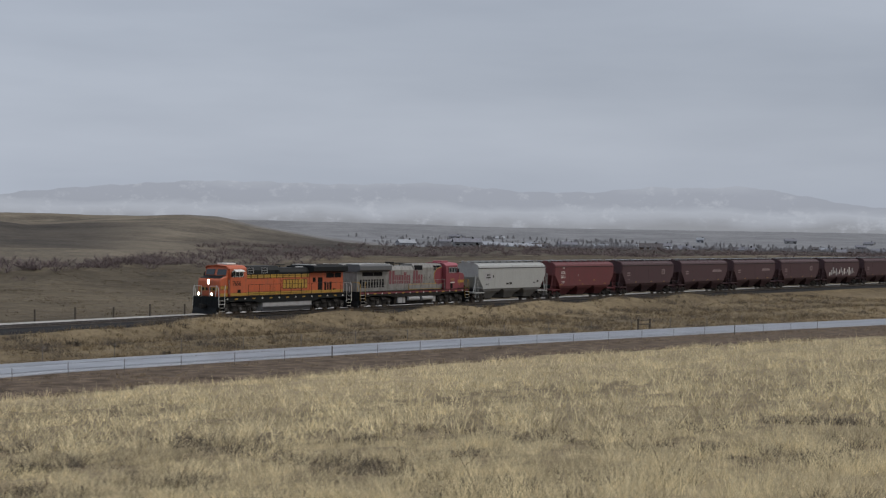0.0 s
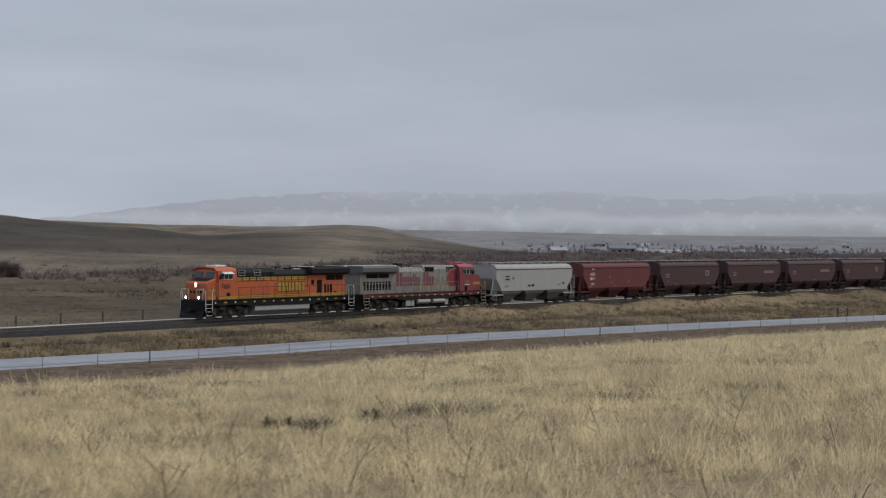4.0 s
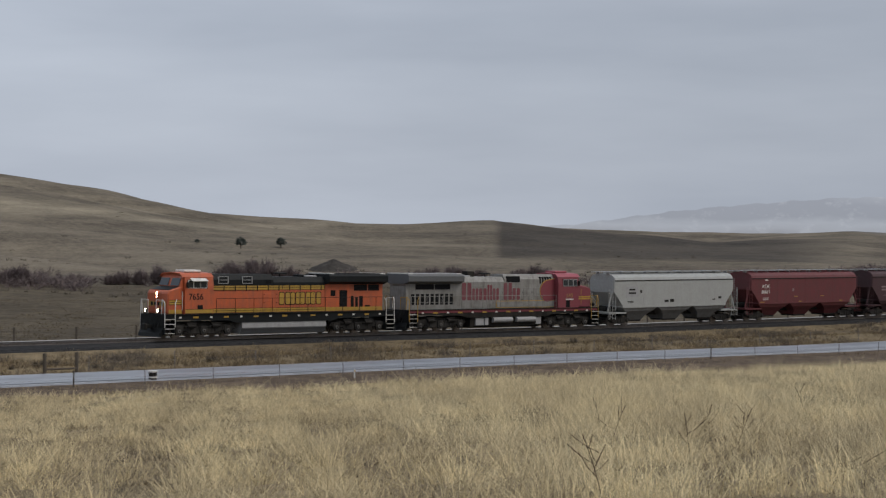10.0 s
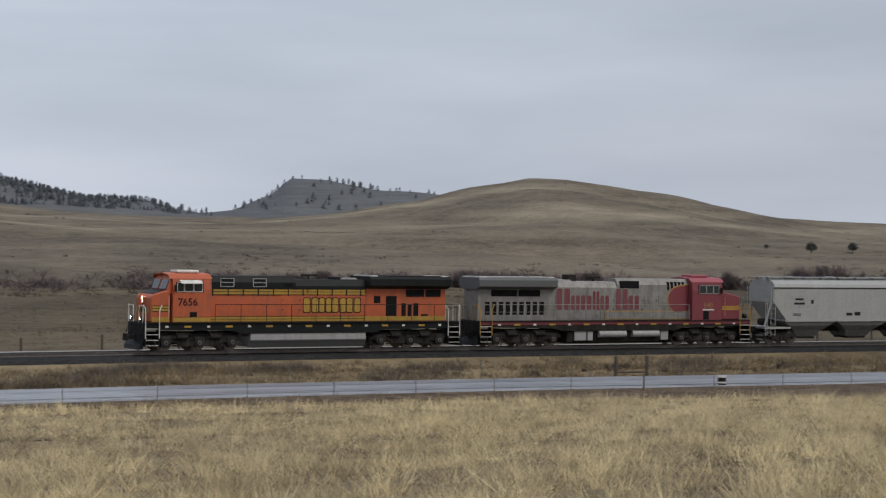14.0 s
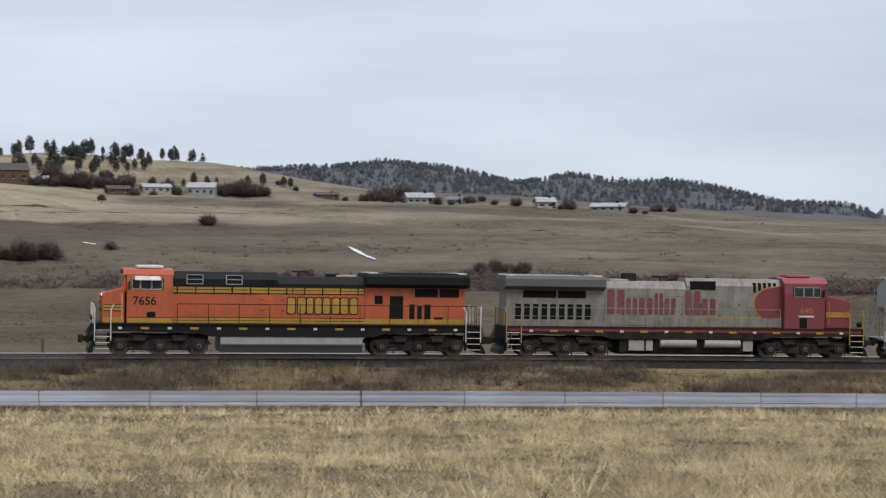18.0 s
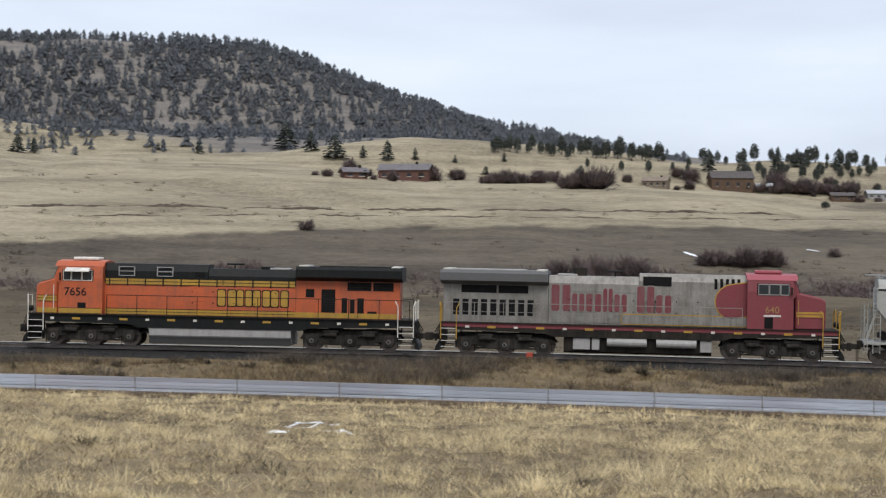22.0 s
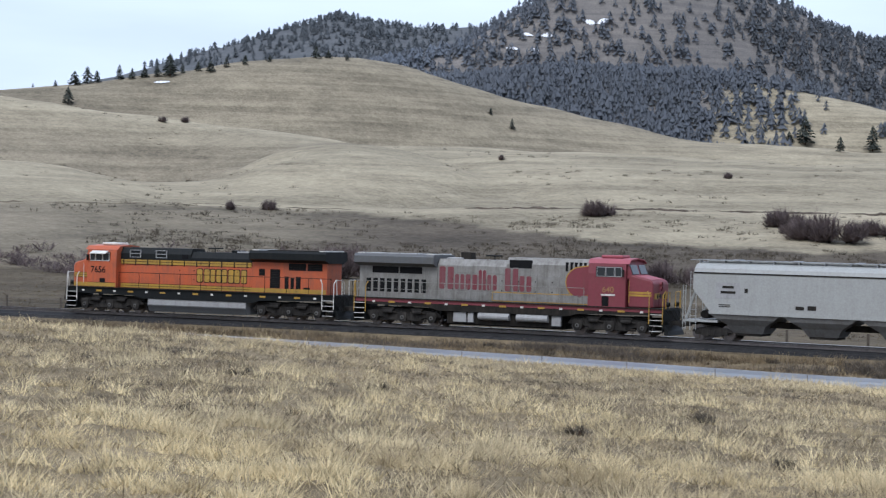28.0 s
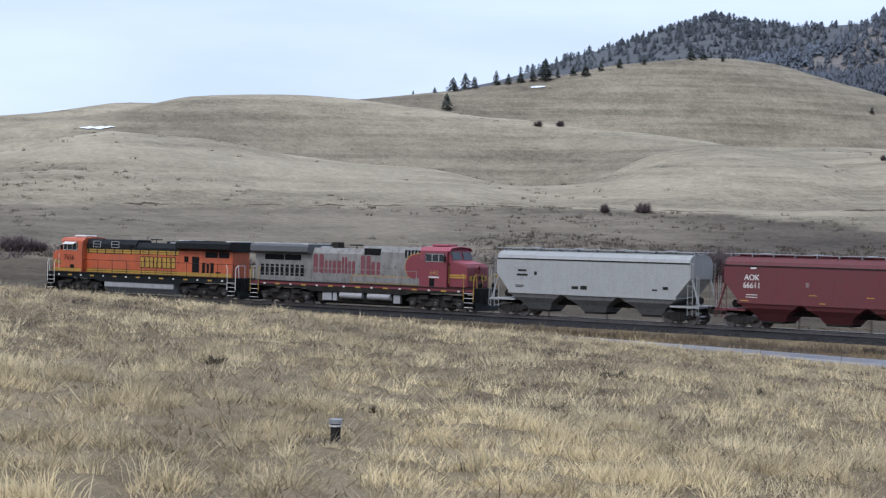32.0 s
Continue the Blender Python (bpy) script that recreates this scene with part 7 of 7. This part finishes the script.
snow(-13.6, -0.17, -14.5, -0.58, 0.7, 150)
snow(-1.2, -0.14, -1.7, -0.32, 0.5, 150)
snow(-5.1, -0.04, -5.5, -0.1, 0.4, 150)
snow(46.9, 5.2, 46.4, 5.26, 1.5, 300)
snow(61.4, 3.66, 60.3, 3.72, 1.4, 300)
snow(62.4, 4.2, 61.7, 4.25, 1.2, 300)
snow(44.6, 5.97, 43.3, 6.03, 2.0, 300)
for az, el, w in ((34.9, 6.9, 0.5), (34.2, 6.87, 0.4), (32.8, 7.25, 0.35), (32.4, 7.3, 0.35), (35.3, 6.45, 0.45), (34.6, 6.35, 0.3), (33.5, 4.95, 0.2), (9.9, 5.15, 0.2)):
    snow(az + w / 2, el, az - w / 2, el + 0.02, 1.6, 900)
for k in range(19):
    da, de = 1.1 * math.sin(k * 2.3) - 0.2 * (k % 4), 0.16 * math.cos(k * 1.7)
    span = 0.35 + 0.35 * ((k * 5) % 7) / 7
    snow(11.2 + da + span / 2, -5.97 + de, 11.2 + da - span / 2, -6.0 + de, 0.02 + 0.035 * ((k * 3) % 4) / 3, thick=0.015)


# ---- houses across the valley ----
M_WALLS = {"white": plain("white_siding", (0.3, 0.3, 0.305), 0.7, scale=1), "brown": plain("brown_timber_siding", (0.11, 0.075, 0.055), 0.8, scale=1), "red": plain("barn_red_siding", (0.125, 0.07, 0.06), 0.8, scale=1),
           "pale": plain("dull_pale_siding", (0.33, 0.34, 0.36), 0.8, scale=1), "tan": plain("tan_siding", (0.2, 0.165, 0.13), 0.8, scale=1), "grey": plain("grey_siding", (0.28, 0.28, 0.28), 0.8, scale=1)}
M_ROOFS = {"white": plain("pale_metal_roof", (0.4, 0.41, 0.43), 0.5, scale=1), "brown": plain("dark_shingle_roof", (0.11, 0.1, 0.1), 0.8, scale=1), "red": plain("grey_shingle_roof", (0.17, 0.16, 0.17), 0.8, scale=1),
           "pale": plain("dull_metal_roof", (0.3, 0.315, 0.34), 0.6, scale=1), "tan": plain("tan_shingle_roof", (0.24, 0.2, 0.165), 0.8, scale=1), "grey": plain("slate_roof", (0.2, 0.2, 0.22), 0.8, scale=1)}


def house(x, y, z, yaw, w, d, h, tone, label, windows=3):
    top = new("house")
    tagged(top, label, "house", group="houses across the valley")
    top.matrix_basis = pose(x, y, z, 0, 0, yaw)
    wall_h = h * 0.62
    wall = part("wall", box(B(), -w / 2, w / 2, -d / 2, d / 2, -2.5, wall_h), M_WALLS[tone], top)
    part("gable", prism_y(B(), [(-d / 2, wall_h), (d / 2, wall_h), (0, h - 0.15)], -w / 2 + 0.02, w / 2 - 0.02), M_WALLS[tone], wall)
    roof = part("roof", prism_y(B(), [(-d / 2 - 0.5, wall_h - 0.25), (0, h), (d / 2 + 0.5, wall_h - 0.25), (d / 2 + 0.5, wall_h - 0.05), (0, h + 0.25), (-d / 2 - 0.5, wall_h - 0.05)], -w / 2 - 0.5, w / 2 + 0.5), M_ROOFS[tone], top)
    part("chimney", box(B(), w * 0.2, w * 0.2 + 0.7, -0.4, 0.4, h - 0.6, h + 0.9), M_FRAME, roof)
    for k in range(windows):
        cx = -w / 2 + w * (k + 0.5) / windows
        for zz in ((wall_h * 0.25, wall_h * 0.6),):
            win = part("window", box(B(), cx - 0.7, cx + 0.7, -d / 2 - 0.06, -d / 2, zz[0], zz[1]), M_GLASS, wall, "dark window")
            part("window_frame", box(B(), cx - 0.8, cx + 0.8, -d / 2 - 0.09, -d / 2, zz[0] - 0.12, zz[0]), M_OFFWHITE, win)
    part("door", box(B(), w * 0.32, w * 0.32 + 1.0, -d / 2 - 0.07, -d / 2, -0.1, 2.0), M_FRAME, wall)
    return top


def prism_y(bm, profile, x0, x1):
    """A profile of (y, z) pushed along x."""
    return loft(bm, profile, x0, x1)


HOMES = [(-2.7, 1.89, 23.8, 10, "brown", "dark brown two-storey timber house on the bench"), (-3.7, 1.84, 11.6, 4, "white", "small white shed beside the brown house"),
         (-7.4, 1.6, 16, 4.5, "white", "long low white farm building on the bench"), (-8.9, 1.53, 16, 6.8, "white", "white gabled farmhouse on the bench"),
         (-15.9, 1.27, 15, 5.8, "white", "white barn with pale metal roof"), (-17.1, 1.25, 8.4, 4, "grey", "small grey shed on the bench"), (-20, 1.12, 10.3, 5.8, "white", "white farmhouse on the skyline bench"),
         (-22.1, 1.02, 19.3, 4.2, "white", "long white metal barn on the bench"), (-6.2, 1.53, 13, 4.2, "brown", "low brown ranch house on the bench"),
         (-0.32, 2.0, 14.5, 5.4, "tan", "low tan house with a broad hipped roof"), (-12.9, 1.42, 13, 3.0, "brown", "long low brown shed by the bare trees"),
         (7.8, 2.22, 29, 8.4, "red", "dull red timber house below the forest"), (9.5, 2.26, 13.5, 4.8, "red", "small dull red shed by the house")]
for i, (az, el, wm, hm, tone, label) in enumerate(HOMES):
    x, y, z, r = at_bearing(az, el)
    for k in range(4):
        hb = (0.5 + 0.25 * ((i + k) % 3)) * max(2.6, hm * r / 1000)
        off = (-1) ** k * (0.5 * wm + 4 + 5 * k) * r / 1000
        bx, by = x + off * math.cos(radians(az)), y + off * math.sin(radians(az)) + 3.0 * k
        plant_bush(bx, by, float(ground_z(np.array([bx]), np.array([by]))[0]) - 0.1, hb, i + k)
    house(x, y, z, az + (-1) ** i * 14, wm * r / 1000, max(5.0, 0.5 * wm * r / 1000), max(2.6, hm * r / 1000), tone, label, 4 if wm > 14 else 2)

# hedges and bare trees about the farms
for i in range(44):
    for a0, a1, e0, e1, n, mils in ((5.2, 2.9, 2.1, 2.12, 13, 6.5), (2.5, 1.5, 1.95, 1.95, 4, 11), (-4.1, -6.7, 1.8, 1.72, 11, 7), (-9.3, -11.2, 1.55, 1.48, 8, 7), (-14.4, -15.4, 1.36, 1.36, 4, 8), (-23.5, -24.5, 1.02, 0.98, 3, 4)):
        if i < n:
            az, el = a0 + (a1 - a0) * (i + 0.3 * math.sin(5 * i)) / n, e0 + (e1 - e0) * i / n
            x, y, z, r = at_bearing(az, el)
            h = mils * (0.7 + 0.4 * math.sin(i * 2.7) ** 2) * r / 1000
            plant_bush(x, y, z - 0.05 * h, h, i)

# the town far out on the valley floor
TOWN = np.random.default_rng(17)
for i in range(46):
    az = -101 + 23.5 * TOWN.uniform() ** 0.9
    r = TOWN.uniform(1000, 2100)
    x, y = -r * math.sin(radians(az)), r * math.cos(radians(az))
    z = float(ground_z(np.array([x]), np.array([y]))[0])
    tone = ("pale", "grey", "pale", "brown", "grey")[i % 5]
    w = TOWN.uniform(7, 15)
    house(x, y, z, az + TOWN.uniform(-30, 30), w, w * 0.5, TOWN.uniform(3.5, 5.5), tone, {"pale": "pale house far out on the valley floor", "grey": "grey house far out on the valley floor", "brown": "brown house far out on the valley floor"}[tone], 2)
x, y, z, r = at_bearing(-79.7, -0.72, 500)
house(x, y, z, -72, 12, 8, 3.6, "grey", "large grey barn on the valley floor", 4)
# pale grey stands for bare trees seen through haze; the haze is in the colour
M_HAZYTREE = grass_material("haze_greyed_bare_trees", [(0.2, 0.195, 0.203), (0.225, 0.218, 0.226), (0.21, 0.205, 0.213)], 0.1, 0.5, soft=0.6)
forest("valley_trees", "bare trees scattered through the far town, greyed by haze put into their colour", [(-104, -75.5, 900, 1750, 1.0, 1.5)], 5000, 23, 3.6, M_HAZYTREE)


# ---- far mountains beyond the valley: a glowing backdrop, haze and cloud painted in its colour ----
def far_mountains():
    mat = bpy.data.materials.new("far_mountains_painted_haze")
    mat.use_nodes = True
    n, l = mat.node_tree.nodes, mat.node_tree.links
    n.clear()
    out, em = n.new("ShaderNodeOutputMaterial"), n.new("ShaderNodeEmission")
    co = n.new("ShaderNodeTexCoord")
    sep = n.new("ShaderNodeSeparateXYZ")
    l.new(co.outputs["Object"], sep.inputs["Vector"])
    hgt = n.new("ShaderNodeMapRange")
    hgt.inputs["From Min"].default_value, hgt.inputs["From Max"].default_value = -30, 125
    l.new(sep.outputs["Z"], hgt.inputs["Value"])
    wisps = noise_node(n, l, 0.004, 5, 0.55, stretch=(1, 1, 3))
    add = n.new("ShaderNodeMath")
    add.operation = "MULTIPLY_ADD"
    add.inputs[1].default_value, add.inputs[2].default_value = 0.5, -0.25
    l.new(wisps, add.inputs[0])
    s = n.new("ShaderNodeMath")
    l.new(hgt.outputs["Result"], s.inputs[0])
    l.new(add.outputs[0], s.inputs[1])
    # fog band and haze painted into the glow by height, shifted by noise
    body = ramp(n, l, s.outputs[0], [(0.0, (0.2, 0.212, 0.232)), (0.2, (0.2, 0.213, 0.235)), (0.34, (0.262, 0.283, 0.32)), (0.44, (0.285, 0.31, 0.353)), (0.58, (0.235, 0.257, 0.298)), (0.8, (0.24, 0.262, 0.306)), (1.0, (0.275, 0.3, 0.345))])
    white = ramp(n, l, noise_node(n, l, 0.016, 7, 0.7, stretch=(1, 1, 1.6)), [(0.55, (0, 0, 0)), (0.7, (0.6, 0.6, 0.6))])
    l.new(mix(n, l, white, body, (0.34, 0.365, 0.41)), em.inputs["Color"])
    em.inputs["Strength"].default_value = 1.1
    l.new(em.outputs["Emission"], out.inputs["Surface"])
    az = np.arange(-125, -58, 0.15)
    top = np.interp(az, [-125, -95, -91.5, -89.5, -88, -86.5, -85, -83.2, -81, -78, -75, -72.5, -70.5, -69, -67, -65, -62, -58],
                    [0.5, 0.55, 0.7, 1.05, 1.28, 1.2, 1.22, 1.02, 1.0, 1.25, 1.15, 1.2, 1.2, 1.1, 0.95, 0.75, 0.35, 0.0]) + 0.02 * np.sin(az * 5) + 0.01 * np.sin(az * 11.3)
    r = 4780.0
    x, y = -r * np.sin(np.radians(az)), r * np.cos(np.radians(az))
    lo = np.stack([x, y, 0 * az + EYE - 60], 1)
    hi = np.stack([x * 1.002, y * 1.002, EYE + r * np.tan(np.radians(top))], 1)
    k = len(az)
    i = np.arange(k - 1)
    tagged(new("backdrop", raw("backdrop", np.concatenate([lo, hi]), np.stack([i, i + 1, i + 1 + k, i + k], 1), mat)), "glowing backdrop of grey-blue snow-streaked mountains with haze and low cloud painted on", "mountains", kind="structure")


far_mountains()


# ---- the car on the road ----
def build_suv():
    top = new("car")
    tagged(top, "dark maroon sport utility car driving along the wet road", "car")
    skin = paint("maroon_car_paint", (0.042, 0.01, 0.018), 0.25, (0.05, 0.045, 0.045), 0.25)
    lower = plain("grey_lower_cladding", (0.06, 0.045, 0.05), 0.5)
    tint = plain("tinted_car_glass", (0.028, 0.036, 0.042), 0.06, vary=0.05)
    def shell(rings, bevel):
        """A body lofted from stations along x: (x, half width, z low, z high)."""
        bm = B()
        loops = [[bm.verts.new((x, sy * w * (k if sz else 1.0), zb if not sz else zt)) for sy, sz in ((-1, 0), (-1, 1), (1, 1), (1, 0))] for x, w, zb, zt, k in rings]
        for a, b in zip(loops, loops[1:]):
            for i in range(4):
                bm.faces.new((a[i], a[(i + 1) % 4], b[(i + 1) % 4], b[i]))
        bm.faces.new(loops[0])
        bm.faces.new(loops[-1][::-1])
        bmesh.ops.recalc_face_normals(bm, faces=bm.faces)
        bmesh.ops.bevel(bm, geom=bm.edges[:], offset=bevel, segments=2, affect="EDGES", clamp_overlap=True)
        return bm
    body = part("body", shell([(-2.62, 0.9, 0.5, 1.02, 0.96), (-2.45, 0.98, 0.42, 1.1, 0.96), (0.95, 1.0, 0.42, 1.1, 0.96), (2.1, 0.97, 0.42, 1.02, 0.93), (2.5, 0.88, 0.48, 0.9, 0.92)], 0.06), skin, top, smooth=True)
    cabin = part("cabin", shell([(-2.56, 0.9, 1.06, 1.12, 0.98), (-2.36, 0.9, 1.06, 1.74, 0.84), (-2.0, 0.92, 1.06, 1.86, 0.82), (0.25, 0.92, 1.06, 1.86, 0.82), (0.5, 0.92, 1.06, 1.8, 0.82), (1.4, 0.9, 1.06, 1.1, 0.98)], 0.04), skin, top, smooth=True)
    for y in (-1, 1):
        for x0, x1, x2, x3 in ((-2.25, -1.35, -1.35, -2.12), (-1.25, -0.3, -0.3, -1.25), (-0.2, 1.02, 0.42, -0.2)):
            bm = B()
            near = [(x, y * (0.935 - 0.17 * (z - 1.14) / 0.6), z) for x, z in ((x0, 1.14), (x1, 1.14), (x2, 1.74), (x3, 1.74))]
            vs = [bm.verts.new(p) for p in near] + [bm.verts.new((p[0], p[1] - y * 0.05, p[2])) for p in near]
            for f in ((0, 1, 2, 3), (7, 6, 5, 4), (0, 4, 5, 1), (1, 5, 6, 2), (2, 6, 7, 3), (3, 7, 4, 0)):
                bm.faces.new([vs[i] for i in f])
            bmesh.ops.recalc_face_normals(bm, faces=bm.faces)
            part("side_window", bm, tint, cabin, "dark tinted side glass")
        part("roof_rail", tube(B(), (-2.0, y * 0.68, 1.91), (0.1, y * 0.68, 1.91), 0.03, 6), M_GALV, cabin, "pale metal roof rail")
        part("sill", box(B(), -2.35, 2.3, *sorted((y * 0.95, y * 1.015)), 0.42, 0.58, 0.02), lower, body)
        part("side_moulding", box(B(), -2.35, 2.2, *sorted((y * 0.98, y * 1.012)), 0.72, 0.78, 0.01), lower, body)
        part("mirror", box(B(), 0.85, 1.02, *sorted((y * 0.94, y * 1.16)), 1.12, 1.28, 0.03), skin, body)
        part("headlight", box(B(), 2.36, 2.53, *sorted((y * 0.5, y * 0.84)), 0.7, 0.86, 0.03), M_GALV, body, "pale headlight glass")
        part("tail_light", box(B(), -2.64, -2.52, *sorted((y * 0.68, y * 0.88)), 0.8, 1.06, 0.02), M_RED, body, "red tail light")
        for x in (-1.55, 1.6):
            part("wheel_arch", tube(B(), (x, y * 0.9, 0.4), (x, y * 1.005, 0.4), 0.47, 20), M_RUBBER, body, "dark wheel arch")
            wheel = part("wheel", tube(B(), (x, y * 0.75, 0.38), (x, y * 1.03, 0.38), 0.24, 14), M_TANK, top, "alloy rim")
            part("tyre", tube(B(), (x, y * 0.72, 0.38), (x, y * 1.02, 0.38), 0.38, 20), M_RUBBER, wheel, "black tyre")
    part("windscreen", prism(B(), [(1.33, 1.16), (1.38, 1.16), (0.58, 1.78), (0.53, 1.78)], -0.72, 0.72), tint, cabin, "sloping windscreen")
    part("rear_window", prism(B(), [(-2.56, 1.2), (-2.5, 1.2), (-2.38, 1.7), (-2.43, 1.7)], -0.68, 0.68), tint, cabin)
    part("front_bumper", box(B(), 2.44, 2.62, -0.9, 0.9, 0.42, 0.64, 0.04), M_TANK, body, "pale bumper")
    part("rear_bumper", box(B(), -2.72, -2.54, -0.9, 0.9, 0.44, 0.64, 0.04), M_TANK, body)
    grille = part("grille", box(B(), 2.46, 2.53, -0.46, 0.46, 0.66, 0.86, 0.01), M_DARK, body)
    for z in (0.69, 0.76, 0.83):
        part("grille_bar", box(B(), 2.52, 2.56, -0.48, 0.48, z - 0.014, z + 0.014, 0.005), M_GALV, grille, "chromed grille bar")
    return top


suv = build_suv()


# ---- what moves ----
RUN = [(0, -197.1), (5, -145.2), (9, -103.4), (13, -61.5), (17, -19.2), (21, 23.6), (25, 65.8), (29, 107.1), (32, 138.2)]


def front_at(t):
    """How far along the line the train's front coupler is; a smooth curve through RUN."""
    ts, ss = np.array([r[0] for r in RUN], float), np.array([r[1] for r in RUN])
    c = np.polyfit(ts, ss, 4)
    return float(np.polyval(c, t))


def rail_pose(s, span):
    """The pose of a vehicle whose bogies stand span apart, with its middle at s: x ahead, z up."""
    a, b = on_track(np.array([s + span / 2]))[0], on_track(np.array([s - span / 2]))[0]
    d = Vector(a - b).normalized()
    side = Vector((0, 0, 1)).cross(d).normalized()
    up = d.cross(side)
    mid = (a + b) / 2
    return Matrix(((d.x, side.x, up.x, mid[0]), (d.y, side.y, up.y, mid[1]), (d.z, side.z, up.z, mid[2]), (0, 0, 0, 1)))


def motions():
    times = [0.5 * i for i in range(65)]
    for ob, back, span, turned in TRAIN:
        flip = Matrix.Rotation(math.pi, 4, "Z") if turned else Matrix.Identity(4)
        walk(ob, [(t, rail_pose(front_at(t) - back, span) @ flip) for t in times])
    # wheels roll: a row for every picture keeps each turn under a right angle
    fast = [i / 30 for i in range(961)]
    start = front_at(0)
    turns = {r: [(t, (front_at(t) - start) / r) for t in fast] for r in (0.53, 0.45)}
    reversed_ = {o for o in second.children_recursive}
    for ob, x, r in WHEELS:
        d = -1 if ob in reversed_ else 1
        walk(ob, [(t, pose(x, 0, r, 0, d * math.degrees(a), 0)) for t, a in turns[r]])
    # the car comes down the road the other way
    def on_road(s):
        p, q = on_track(np.array([s]), road_far(s) + 5.4, -road_drop(s) + 0.08)[0], on_track(np.array([s - 3.0]), road_far(s - 3.0) + 5.4, -road_drop(s - 3.0) + 0.08)[0]
        d = Vector(q - p)
        return pose(p[0], p[1], p[2], 0, -math.degrees(math.asin(d.z / d.length)), math.degrees(math.atan2(d.y, d.x)))
    walk(suv, [(t, on_road(84.3 - 25.0 * (t - 30.5) if t > 24 else 246.8 - 18.0 * (t - 24))) for t in times])


motions()
